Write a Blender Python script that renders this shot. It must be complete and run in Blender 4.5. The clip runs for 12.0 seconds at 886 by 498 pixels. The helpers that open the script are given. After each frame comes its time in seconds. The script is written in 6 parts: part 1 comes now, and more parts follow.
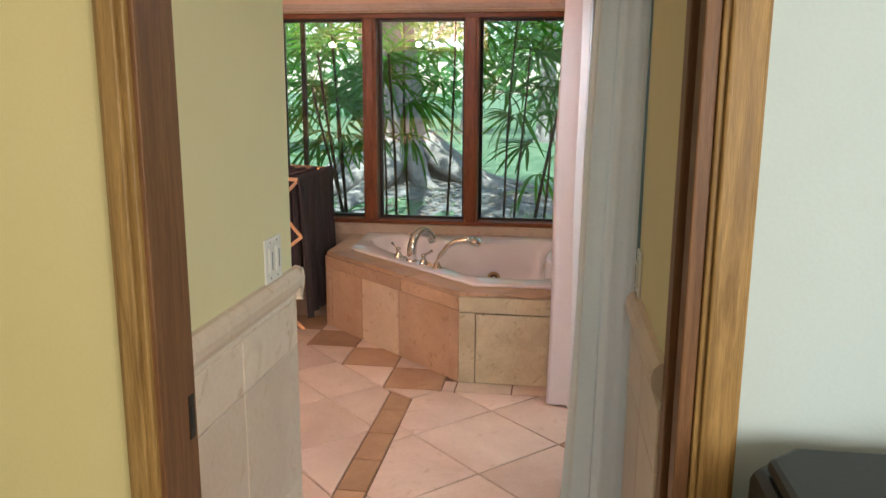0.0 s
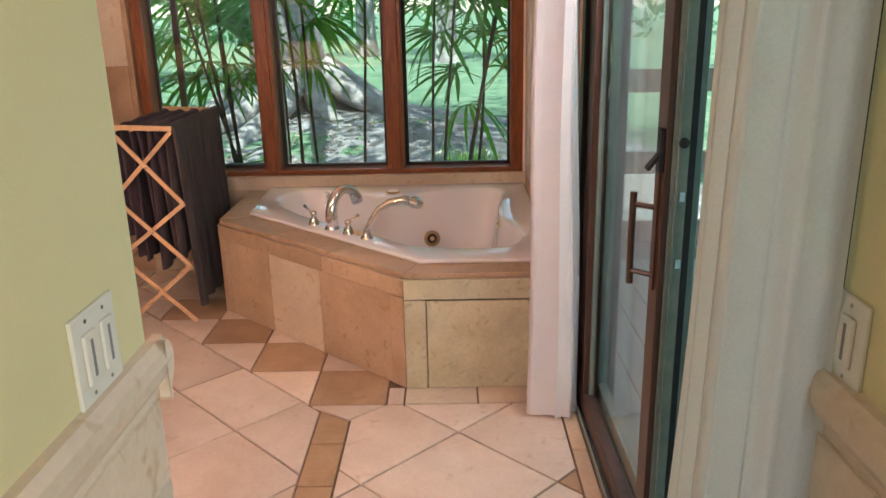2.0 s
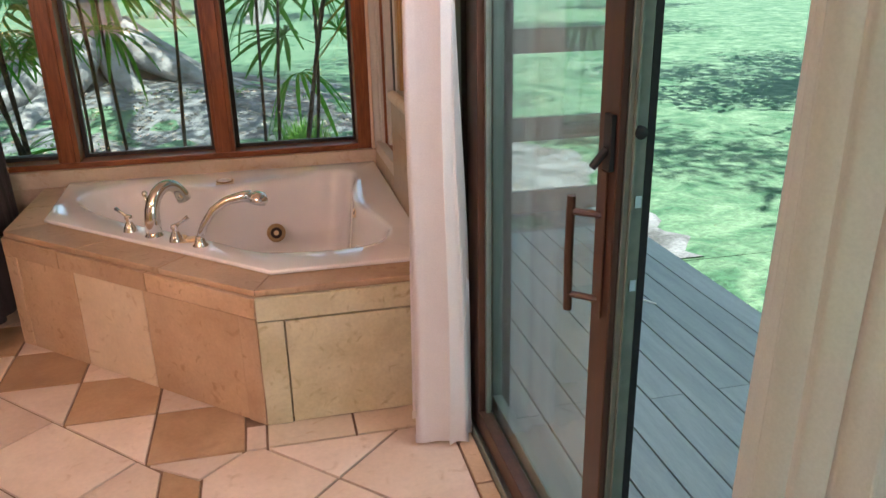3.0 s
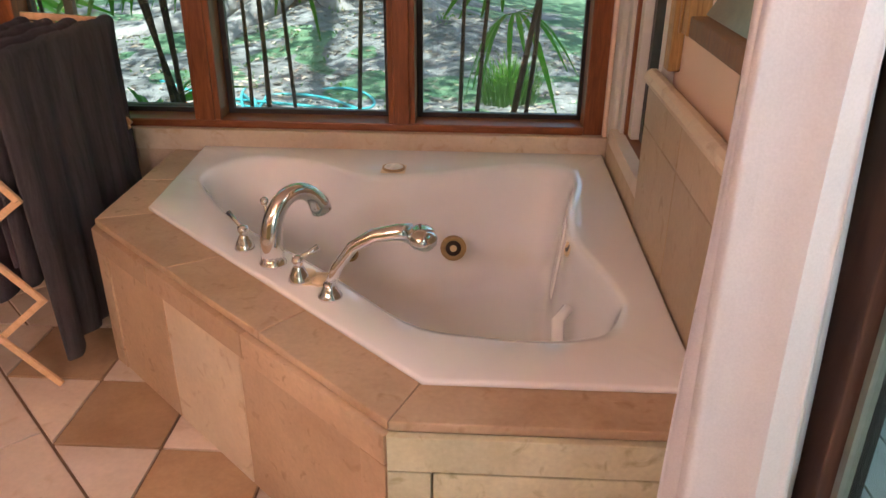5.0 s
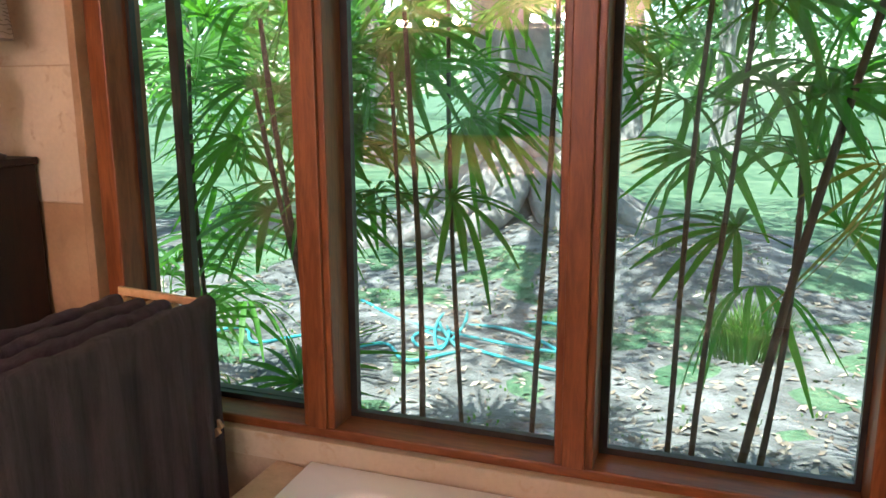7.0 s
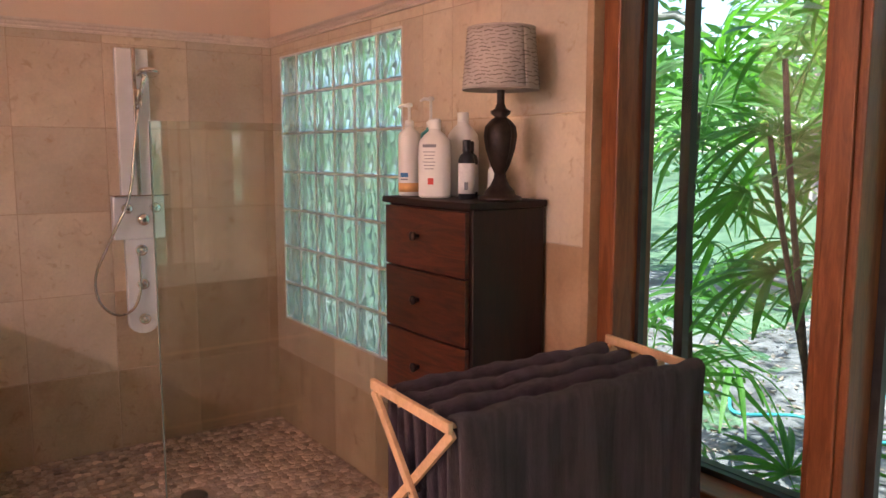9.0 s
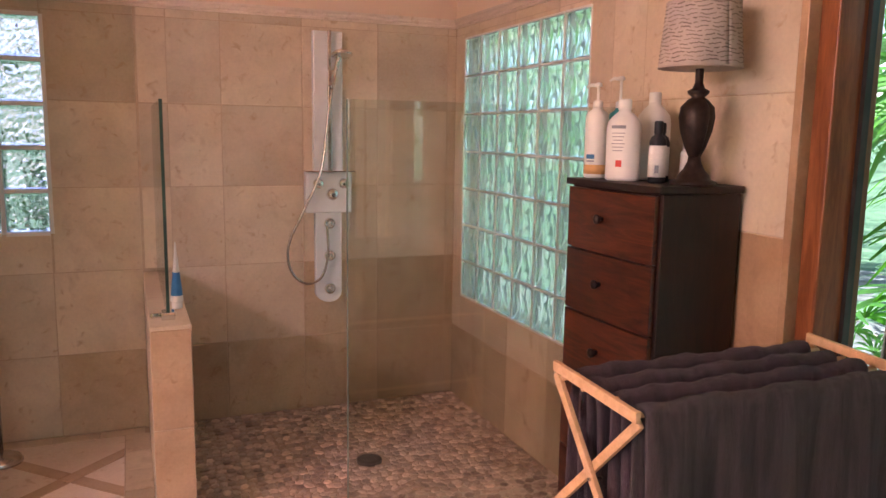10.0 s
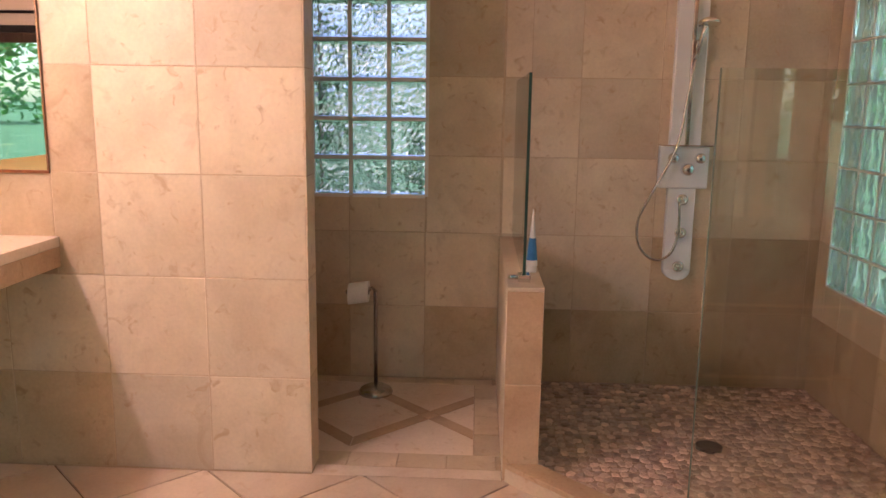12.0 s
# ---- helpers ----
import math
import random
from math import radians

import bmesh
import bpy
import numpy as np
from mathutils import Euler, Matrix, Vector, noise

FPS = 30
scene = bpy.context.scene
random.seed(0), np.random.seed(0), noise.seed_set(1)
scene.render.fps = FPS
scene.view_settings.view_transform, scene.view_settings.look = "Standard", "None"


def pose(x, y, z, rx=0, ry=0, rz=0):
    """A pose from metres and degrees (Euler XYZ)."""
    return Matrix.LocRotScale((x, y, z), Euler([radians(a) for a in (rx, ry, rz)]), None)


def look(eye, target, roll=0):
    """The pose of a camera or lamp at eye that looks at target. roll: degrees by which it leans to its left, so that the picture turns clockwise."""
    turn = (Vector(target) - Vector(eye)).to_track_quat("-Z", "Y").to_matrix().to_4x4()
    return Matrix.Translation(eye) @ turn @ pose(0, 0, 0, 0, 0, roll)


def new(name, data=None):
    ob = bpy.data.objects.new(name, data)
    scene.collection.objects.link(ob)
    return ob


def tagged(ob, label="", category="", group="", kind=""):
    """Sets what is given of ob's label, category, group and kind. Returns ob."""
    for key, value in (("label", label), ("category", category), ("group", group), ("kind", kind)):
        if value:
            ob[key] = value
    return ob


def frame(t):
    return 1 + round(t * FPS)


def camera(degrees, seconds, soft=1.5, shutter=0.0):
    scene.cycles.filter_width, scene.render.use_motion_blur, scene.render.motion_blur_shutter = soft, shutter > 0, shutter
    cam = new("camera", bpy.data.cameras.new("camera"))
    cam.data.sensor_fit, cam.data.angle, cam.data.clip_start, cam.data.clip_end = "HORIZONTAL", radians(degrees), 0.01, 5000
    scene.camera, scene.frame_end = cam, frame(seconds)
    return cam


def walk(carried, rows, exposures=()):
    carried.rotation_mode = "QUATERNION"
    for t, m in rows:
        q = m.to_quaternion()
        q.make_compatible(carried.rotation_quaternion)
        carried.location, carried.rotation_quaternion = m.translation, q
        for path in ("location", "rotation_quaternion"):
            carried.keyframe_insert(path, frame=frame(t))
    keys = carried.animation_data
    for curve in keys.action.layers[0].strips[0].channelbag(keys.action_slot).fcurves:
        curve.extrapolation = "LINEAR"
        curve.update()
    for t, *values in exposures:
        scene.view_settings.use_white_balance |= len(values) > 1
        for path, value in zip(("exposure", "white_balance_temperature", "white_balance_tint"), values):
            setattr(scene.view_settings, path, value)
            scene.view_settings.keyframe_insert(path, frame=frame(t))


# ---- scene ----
cam = camera(59.7, 12.0)

PATH = [
    (0, (-0.16, 0.695, 1.513), (-0.44, 2.636, 1.121), 0.3),
    (0.5, (-0.173, 0.804, 1.508), (-0.481, 2.737, 1.098), 0.3),
    (1, (-0.263, 1.048, 1.503), (-0.538, 2.976, 1.048), -0.2),
    (1.5, (-0.349, 1.367, 1.485), (-0.53, 3.291, 0.97), -0.8),
    (2, (-0.435, 1.704, 1.482), (-0.461, 3.616, 0.898), -1.2),
    (2.5, (-0.524, 1.988, 1.484), (-0.214, 3.851, 0.825), -1.5),
    (2.7, (-0.538, 2.076, 1.479), (-0.13, 3.914, 0.805), -1.3),
    (4.3, (-0.482, 3.019, 1.429), (-0.183, 4.851, 0.684), -0.9),
    (4.5, (-0.497, 3.142, 1.433), (-0.292, 4.965, 0.636), -0.5),
    (5, (-0.476, 3.421, 1.424), (-0.558, 5.226, 0.567), 0.5),
    (5.5, (-0.465, 3.673, 1.432), (-0.857, 5.451, 0.604), 0.1),
    (6, (-0.463, 3.91, 1.459), (-1.044, 5.692, 0.759), -0.6),
    (6.5, (-0.452, 4.152, 1.494), (-1.047, 5.996, 0.999), 0.3),
    (6.7, (-0.434, 4.259, 1.552), (-1.041, 6.115, 1.121), 0.2),
    (8.3, (-0.544, 4.544, 1.527), (-1.874, 6.018, 1.288), -0.0),
    (8.5, (-0.544, 4.534, 1.527), (-1.981, 5.904, 1.283), -0.2),
    (9, (-0.574, 4.512, 1.518), (-2.208, 5.639, 1.271), 0.0),
    (9.5, (-0.597, 4.496, 1.513), (-2.356, 5.411, 1.251), 0.5),
    (10, (-0.607, 4.475, 1.508), (-2.439, 5.221, 1.215), 0.9),
    (10.5, (-0.612, 4.46, 1.504), (-2.494, 5.05, 1.17), 1.2),
    (11, (-0.61, 4.43, 1.503), (-2.538, 4.829, 1.149), 1.4),
    (11.5, (-0.612, 4.408, 1.502), (-2.57, 4.589, 1.139), 1.2),
    (12, (-0.598, 4.399, 1.491), (-2.562, 4.312, 1.126), 0.8),
]
walk(cam, [(t, look(eye, target, roll)) for t, eye, target, roll in PATH], exposures=[(0, 1.42, 6500, 10), (1, 1.50, 6500, 8), (1.5, 1.65, 6500, 8), (2.5, 1.55, 6500, 9), (4.5, 1.62, 6500, 11), (5.5, 1.75, 6500, 10), (6.5, 1.84, 6500, 10), (8.5, 1.75, 6500, 17), (9.5, 2.05, 6400, 22), (10.5, 2.15, 6400, 18), (11.5, 1.88, 6400, 9), (12, 1.80, 6400, 9)])

# ---- light ----
world = bpy.data.worlds.new("sky")
scene.world = world
world.use_nodes = True
_sky = world.node_tree.nodes.new("ShaderNodeTexSky")
_sky.sky_type = "NISHITA"
_sky.sun_disc = False
_sky.sun_elevation = radians(64)
_sky.sun_rotation = radians(192)
_bg = world.node_tree.nodes["Background"]
_bg.inputs["Strength"].default_value = 0.15
world.node_tree.links.new(_sky.outputs[0], _bg.inputs["Color"])

_sun = bpy.data.lights.new("sun", "SUN")
_sun.energy, _sun.angle, _sun.color = 5.0, radians(0.6), (0.92, 0.99, 0.97)
sun = new("sun", _sun)
_el, _az = radians(64), radians(192)
_to = Vector((math.sin(_az) * math.cos(_el), math.cos(_az) * math.cos(_el), math.sin(_el)))
sun.matrix_world = look((0, 0, 30), Vector((0, 0, 30)) - _to)


def lamp(name, kind, place, watts, colour, size=0.05):
    data = bpy.data.lights.new(name, kind)
    data.energy, data.color = watts, colour
    if kind == "POINT":
        data.shadow_soft_size = size
    ob = new(name, data)
    ob.location = place
    return ob


BULB_X = (-1.88, -1.64, -1.40, -2.99, -2.75, -2.51)
for bx in BULB_X:
    lamp("vanity_bulb_light", "POINT", (bx, 2.345, 2.12), {-1.88: 3.2, -1.64: 5.6, -1.40: 9.4}.get(bx, 0.2), (1.0, 0.70, 0.92), 0.022)

# daylight through the bedroom's own window, behind the camera
_bed = lamp("bedroom_window_light", "AREA", (1.32, -1.35, 1.5), 31.0, (0.99, 0.95, 0.86))
_bed.data.shape, _bed.data.size, _bed.data.size_y = "RECTANGLE", 1.6, 1.3
_bed.matrix_world = look((1.32, -1.35, 1.5), (0.2, 2.0, 1.3))


# area lamp added under the eave, standing in for skylight on floor and curtain
_door = lamp("door_sky_light", "AREA", (0.42, 3.75, 2.08), 4.8, (0.80, 0.89, 1.0))
_door.data.shape, _door.data.size, _door.data.size_y = "RECTANGLE", 0.9, 0.4
_door.matrix_world = look((0.42, 3.75, 2.08), (-0.30, 3.95, 0.3))


# ---- materials ----
def mat(name, colour, rough=0.5, metal=0.0, **kw):
    """colour: one or two base colours, mixed by noise; kw: scale, detail, bump, bscale, vary, coat, trans, ior, sheen, stretch."""
    m = bpy.data.materials.new(name)
    m.use_nodes = True
    n, l = m.node_tree.nodes, m.node_tree.links
    p = n["Principled BSDF"]
    p.inputs["Roughness"].default_value, p.inputs["Metallic"].default_value = rough, metal
    two = colour if isinstance(colour[0], tuple) else (colour, colour)
    tc = n.new("ShaderNodeTexCoord")
    mp = n.new("ShaderNodeMapping")
    mp.inputs["Scale"].default_value = kw.get("stretch", (1, 1, 1))
    geo = n.new("ShaderNodeNewGeometry")
    l.new(geo.outputs["Position"] if kw.get("space", "world") == "world" else tc.outputs["Object"], mp.inputs["Vector"])
    vec = mp.outputs[0]
    info = None
    if kw.get("vary"):
        info = n.new("ShaderNodeObjectInfo")
        shift = n.new("ShaderNodeVectorMath")
        shift.operation = "SCALE"
        cmb = n.new("ShaderNodeCombineXYZ")
        for k in range(3):
            l.new(info.outputs["Random"], cmb.inputs[k])
        l.new(cmb.outputs[0], shift.inputs[0])
        shift.inputs["Scale"].default_value = 37.0
        add = n.new("ShaderNodeVectorMath")
        l.new(vec, add.inputs[0])
        l.new(shift.outputs[0], add.inputs[1])
        vec = add.outputs[0]
    big = n.new("ShaderNodeTexNoise")
    big.inputs["Scale"].default_value = kw.get("scale", 4.0)
    big.inputs["Detail"].default_value = kw.get("detail", 6.0)
    big.inputs["Roughness"].default_value = 0.6
    big.inputs["Distortion"].default_value = kw.get("warp", 0.4)
    l.new(vec, big.inputs["Vector"])
    ramp = n.new("ShaderNodeValToRGB")
    ramp.color_ramp.elements[0].position, ramp.color_ramp.elements[1].position = kw.get("span", (0.35, 0.65))
    ramp.color_ramp.elements[0].color = (*two[0], 1)
    ramp.color_ramp.elements[1].color = (*two[1], 1)
    l.new(big.outputs["Fac"], ramp.inputs[0])
    col = ramp.outputs[0]
    fine = n.new("ShaderNodeTexNoise")
    fine.inputs["Scale"].default_value = kw.get("bscale", 60.0)
    fine.inputs["Detail"].default_value = 4.0
    l.new(vec, fine.inputs["Vector"])
    # fine grain in the colour
    hsv = n.new("ShaderNodeHueSaturation")
    grain = n.new("ShaderNodeMapRange")
    g = kw.get("grain", 0.12)
    grain.inputs["To Min"].default_value, grain.inputs["To Max"].default_value = 1 - g, 1 + g
    l.new(fine.outputs["Fac"], grain.inputs["Value"])
    val = grain.outputs[0]
    if info is not None:
        vr = n.new("ShaderNodeMapRange")
        v = kw["vary"]
        vr.inputs["To Min"].default_value, vr.inputs["To Max"].default_value = 1 - v, 1 + v * 0.6
        l.new(info.outputs["Random"], vr.inputs["Value"])
        mul = n.new("ShaderNodeMath")
        mul.operation = "MULTIPLY"
        l.new(val, mul.inputs[0])
        l.new(vr.outputs[0], mul.inputs[1])
        val = mul.outputs[0]
    l.new(val, hsv.inputs["Value"])
    l.new(col, hsv.inputs["Color"])
    col = hsv.outputs[0]
    if kw.get("veins"):
        vn = n.new("ShaderNodeTexNoise")
        vn.inputs["Scale"].default_value, vn.inputs["Detail"].default_value = kw.get("vscale", 5.5), 8.0
        vn.inputs["Distortion"].default_value = 1.6
        l.new(vec, vn.inputs["Vector"])
        vr2 = n.new("ShaderNodeValToRGB")
        e = vr2.color_ramp.elements
        e[0].position, e[1].position = 0.60, 0.78
        e[0].color, e[1].color = (0, 0, 0, 1), (1, 1, 1, 1)
        l.new(vn.outputs["Fac"], vr2.inputs[0])
        mx = n.new("ShaderNodeMix")
        mx.data_type = "RGBA"
        amt = n.new("ShaderNodeMath")
        amt.operation = "MULTIPLY"
        amt.inputs[1].default_value = 0.38
        l.new(vr2.outputs[0], amt.inputs[0])
        l.new(amt.outputs[0], mx.inputs["Factor"])
        l.new(col, mx.inputs["A"])
        mx.inputs["B"].default_value = (*kw["veins"], 1)
        col = mx.outputs["Result"]
    if kw.get("flecks"):
        fk = n.new("ShaderNodeTexNoise")
        fk.inputs["Scale"].default_value, fk.inputs["Detail"].default_value = kw.get("fscale", 26.0), 5.0
        fk.inputs["Distortion"].default_value = 0.9
        l.new(vec, fk.inputs["Vector"])
        fr = n.new("ShaderNodeMapRange")
        fr.inputs["From Min"].default_value, fr.inputs["From Max"].default_value = 0.60, 0.74
        fr.inputs["To Max"].default_value = 0.75
        l.new(fk.outputs["Fac"], fr.inputs["Value"])
        fx = n.new("ShaderNodeMix")
        fx.data_type = "RGBA"
        l.new(fr.outputs[0], fx.inputs["Factor"])
        l.new(col, fx.inputs["A"])
        fx.inputs["B"].default_value = (*kw["flecks"], 1)
        col = fx.outputs["Result"]
    l.new(col, p.inputs["Base Color"])
    if kw.get("bump"):
        b = n.new("ShaderNodeBump")
        b.inputs["Strength"].default_value, b.inputs["Distance"].default_value = kw["bump"], kw.get("depth", 0.004)
        l.new(fine.outputs["Fac"], b.inputs["Height"])
        l.new(b.outputs[0], p.inputs["Normal"])
    if rough < 0.8 and metal < 0.5:
        rr = n.new("ShaderNodeMapRange")
        rr.inputs["To Min"].default_value, rr.inputs["To Max"].default_value = kw.get("rspan", (max(rough - 0.08, 0.02), min(rough + 0.12, 1)))
        l.new(big.outputs["Fac"], rr.inputs["Value"])
        l.new(rr.outputs[0], p.inputs["Roughness"])
    p.inputs["Coat Weight"].default_value = kw.get("coat", 0.0)
    p.inputs["Transmission Weight"].default_value = kw.get("trans", 0.0)
    p.inputs["IOR"].default_value = kw.get("ior", 1.45)
    p.inputs["Sheen Weight"].default_value = kw.get("sheen", 0.0)
    return m


def leaf_mat(name, a, b):
    m = mat(name, (a, b), 0.45, scale=3.0, vary=0.35, space="object")
    n, l = m.node_tree.nodes, m.node_tree.links
    p, out = n["Principled BSDF"], n["Material Output"]
    t = n.new("ShaderNodeBsdfTranslucent")
    t.inputs["Color"].default_value = (b[0] * 1.5, b[1] * 1.7, b[2] * 0.8, 1)
    mx = n.new("ShaderNodeMixShader")
    mx.inputs[0].default_value = 0.42
    l.new(p.outputs[0], mx.inputs[1])
    l.new(t.outputs[0], mx.inputs[2])
    l.new(mx.outputs[0], out.inputs[0])
    return m


def pane_mat(name, tint, base=0.04):
    """A thin clear pane: see-through, glossier at a slant."""
    m = bpy.data.materials.new(name)
    m.use_nodes = True
    n, l = m.node_tree.nodes, m.node_tree.links
    n.remove(n["Principled BSDF"])
    tr, gl, lw, mx = (n.new(k) for k in ("ShaderNodeBsdfTransparent", "ShaderNodeBsdfGlossy", "ShaderNodeLayerWeight", "ShaderNodeMixShader"))
    tr.inputs["Color"].default_value = (*tint, 1)
    gl.inputs["Roughness"].default_value = 0.01
    lw.inputs["Blend"].default_value = 0.5
    five, scale = n.new("ShaderNodeMath"), n.new("ShaderNodeMath")
    five.operation, scale.operation = "POWER", "MULTIPLY_ADD"
    five.inputs[1].default_value, scale.inputs[1].default_value, scale.inputs[2].default_value = 5.0, 0.5, base
    l.new(lw.outputs["Facing"], five.inputs[0])
    l.new(five.outputs[0], scale.inputs[0])
    l.new(scale.outputs[0], mx.inputs[0])
    l.new(tr.outputs[0], mx.inputs[1])
    l.new(gl.outputs[0], mx.inputs[2])
    l.new(mx.outputs[0], n["Material Output"].inputs[0])
    return m


def sheer_mat(name):
    m = mat(name, ((0.90, 0.89, 0.88), (0.86, 0.85, 0.84)), 0.9, scale=9, bump=0.2, bscale=260)
    n, l = m.node_tree.nodes, m.node_tree.links
    p, out = n["Principled BSDF"], n["Material Output"]
    tl, tr, a, b = (n.new(k) for k in ("ShaderNodeBsdfTranslucent", "ShaderNodeBsdfTransparent", "ShaderNodeMixShader", "ShaderNodeMixShader"))
    tl.inputs["Color"].default_value = (0.92, 0.87, 0.87, 1)
    a.inputs[0].default_value, b.inputs[0].default_value = 0.27, 0.04
    l.new(p.outputs[0], a.inputs[1])
    l.new(tl.outputs[0], a.inputs[2])
    l.new(a.outputs[0], b.inputs[1])
    l.new(tr.outputs[0], b.inputs[2])
    l.new(b.outputs[0], out.inputs[0])
    return m


STONE = mat("limestone", ((0.575, 0.46, 0.325), (0.715, 0.60, 0.445)), 0.40, scale=2.6, bump=0.12, bscale=70, vary=0.14, veins=(0.36, 0.23, 0.12), vscale=5.5, grain=0.10, flecks=(0.46, 0.31, 0.18), fscale=17)
STONED = mat("brown_limestone", ((0.44, 0.325, 0.20), (0.56, 0.43, 0.285)), 0.40, scale=2.8, bump=0.12, bscale=70, vary=0.16, veins=(0.28, 0.17, 0.08), vscale=5.0, grain=0.12, flecks=(0.34, 0.22, 0.12), fscale=18)
CREAM = mat("cream_limestone", ((0.70, 0.58, 0.47), (0.80, 0.69, 0.58)), 0.36, scale=2.4, bump=0.10, bscale=70, vary=0.12, veins=(0.45, 0.30, 0.17), vscale=4.0, grain=0.10, flecks=(0.58, 0.43, 0.28), fscale=20)
FLOORSTONE = mat("floor_limestone", ((0.62, 0.48, 0.37), (0.76, 0.63, 0.51)), 0.36, scale=2.2, bump=0.08, bscale=70, vary=0.16, grain=0.10, flecks=(0.54, 0.39, 0.26), fscale=14)
TAN = mat("tan_limestone", ((0.36, 0.22, 0.12), (0.47, 0.31, 0.18)), 0.36, scale=4, bump=0.12, bscale=80, vary=0.12, veins=(0.20, 0.11, 0.06), grain=0.14)
SKIRT = mat("gold_limestone", ((0.46, 0.31, 0.19), (0.60, 0.43, 0.28)), 0.38, scale=3.0, bump=0.12, bscale=80, vary=0.12, grain=0.14, flecks=(0.34, 0.21, 0.11), fscale=24)
GREYSTONE = mat("sage_limestone", ((0.48, 0.43, 0.27), (0.62, 0.57, 0.39)), 0.35, scale=5.0, bump=0.14, bscale=80, vary=0.1, veins=(0.66, 0.62, 0.44), grain=0.16, flecks=(0.34, 0.29, 0.15), fscale=20)
GROUT = mat("grout", ((0.50, 0.38, 0.26), (0.58, 0.45, 0.32)), 0.9, scale=20, bump=0.2, bscale=150)
FLOORGROUT = mat("floor_grout", ((0.20, 0.125, 0.08), (0.28, 0.18, 0.115)), 0.9, scale=20, bump=0.2, bscale=150)
PEBGROUT = mat("pebble_grout", ((0.42, 0.30, 0.23), (0.52, 0.38, 0.30)), 0.9, scale=20, bump=0.3, bscale=120)
PEBBLE = mat("pebble", ((0.36, 0.24, 0.185), (0.80, 0.62, 0.51)), 0.38, scale=9, bump=0.1, bscale=90, vary=0.45)
CREAMPAINT = mat("cream_wall_paint", ((0.80, 0.69, 0.33), (0.83, 0.72, 0.37)), 0.75, scale=1.5, bump=0.10, bscale=140, grain=0.03)
PASSAGEPAINT = mat("passage_wall_paint", ((0.72, 0.675, 0.41), (0.75, 0.705, 0.44)), 0.75, scale=1.5, bump=0.10, bscale=140, grain=0.03)
WHITEPAINT = mat("pale_wall_paint", ((0.62, 0.74, 0.76), (0.65, 0.77, 0.79)), 0.75, scale=1.5, bump=0.10, bscale=140, grain=0.03)
PEACHPAINT = mat("peach_wall_paint", ((0.80, 0.62, 0.46), (0.82, 0.65, 0.49)), 0.8, scale=1.5, bump=0.10, bscale=140, grain=0.03)
OAK = mat("oak", ((0.27, 0.15, 0.045), (0.48, 0.29, 0.10)), 0.42, scale=9, stretch=(7, 7, 0.35), bump=0.25, bscale=90, grain=0.42, warp=0.8)
OAKDARK = mat("dark_oak", ((0.15, 0.065, 0.025), (0.25, 0.12, 0.05)), 0.42, scale=9, stretch=(7, 7, 0.35), bump=0.25, bscale=90, grain=0.42, warp=0.8)
REDWOOD = mat("red_stained_wood", ((0.16, 0.045, 0.014), (0.27, 0.09, 0.03)), 0.36, scale=8, stretch=(5, 5, 0.6), bump=0.10, bscale=60, grain=0.25, warp=1.0)
REDWOODX = mat("red_stained_rail_wood", ((0.16, 0.045, 0.014), (0.27, 0.09, 0.03)), 0.36, scale=8, stretch=(0.6, 5, 5), bump=0.10, bscale=60, grain=0.25, warp=1.0)
REDWOODY = mat("red_stained_sill_wood", ((0.16, 0.045, 0.014), (0.27, 0.09, 0.03)), 0.36, scale=8, stretch=(5, 0.6, 5), bump=0.10, bscale=60, grain=0.25, warp=1.0)
MAHOGANY = mat("mahogany", ((0.032, 0.0075, 0.004), (0.105, 0.027, 0.012)), 0.32, scale=5, stretch=(0.7, 5, 6), bump=0.08, bscale=60, grain=0.3, warp=1.6, vary=0.2)
MAHOGANYD = mat("dark_mahogany", ((0.011, 0.005, 0.0035), (0.027, 0.010, 0.0065)), 0.5, scale=5, stretch=(5, 5, 0.7), bump=0.08, bscale=60, grain=0.3, warp=1.6)
PINE = mat("pale_pine", ((0.60, 0.35, 0.18), (0.73, 0.46, 0.26)), 0.5, scale=9, stretch=(4, 4, 4), bump=0.06, bscale=60, grain=0.14)
ACRYLIC = mat("white_acrylic", ((0.86, 0.84, 0.82), (0.88, 0.86, 0.84)), 0.05, scale=3, grain=0.01, coat=0.6, rspan=(0.015, 0.04))
WHITEPLASTIC = mat("white_plastic", ((0.78, 0.77, 0.72), (0.80, 0.79, 0.75)), 0.35, scale=8, grain=0.02)
BROWNPLASTIC = mat("brown_jet_plastic", ((0.32, 0.20, 0.09), (0.42, 0.28, 0.13)), 0.3, scale=30, grain=0.1)
TANPLASTIC = mat("tan_plastic", ((0.66, 0.50, 0.30), (0.72, 0.56, 0.36)), 0.35, scale=30, grain=0.05)
CHROME = mat("chrome", (0.80, 0.80, 0.80), 0.06, 1.0, scale=20, grain=0.02)
NICKEL = mat("brushed_nickel", ((0.46, 0.43, 0.40), (0.56, 0.52, 0.48)), 0.25, 1.0, scale=30)
SATIN = mat("satin_aluminium", ((0.80, 0.82, 0.81), (0.86, 0.88, 0.87)), 0.22, 0.10, scale=3, grain=0.03)
TOWEL = mat("grey_terry", ((0.030, 0.020, 0.021), (0.082, 0.058, 0.060)), 0.95, scale=5, stretch=(8, 8, 0.6), bump=1.0, bscale=110, depth=0.006, sheen=0.12, grain=0.6)
PLUM = mat("plum_terry", ((0.036, 0.017, 0.024), (0.082, 0.044, 0.056)), 0.95, scale=5, stretch=(8, 8, 0.6), bump=1.0, bscale=110, depth=0.006, sheen=0.14, grain=0.6)
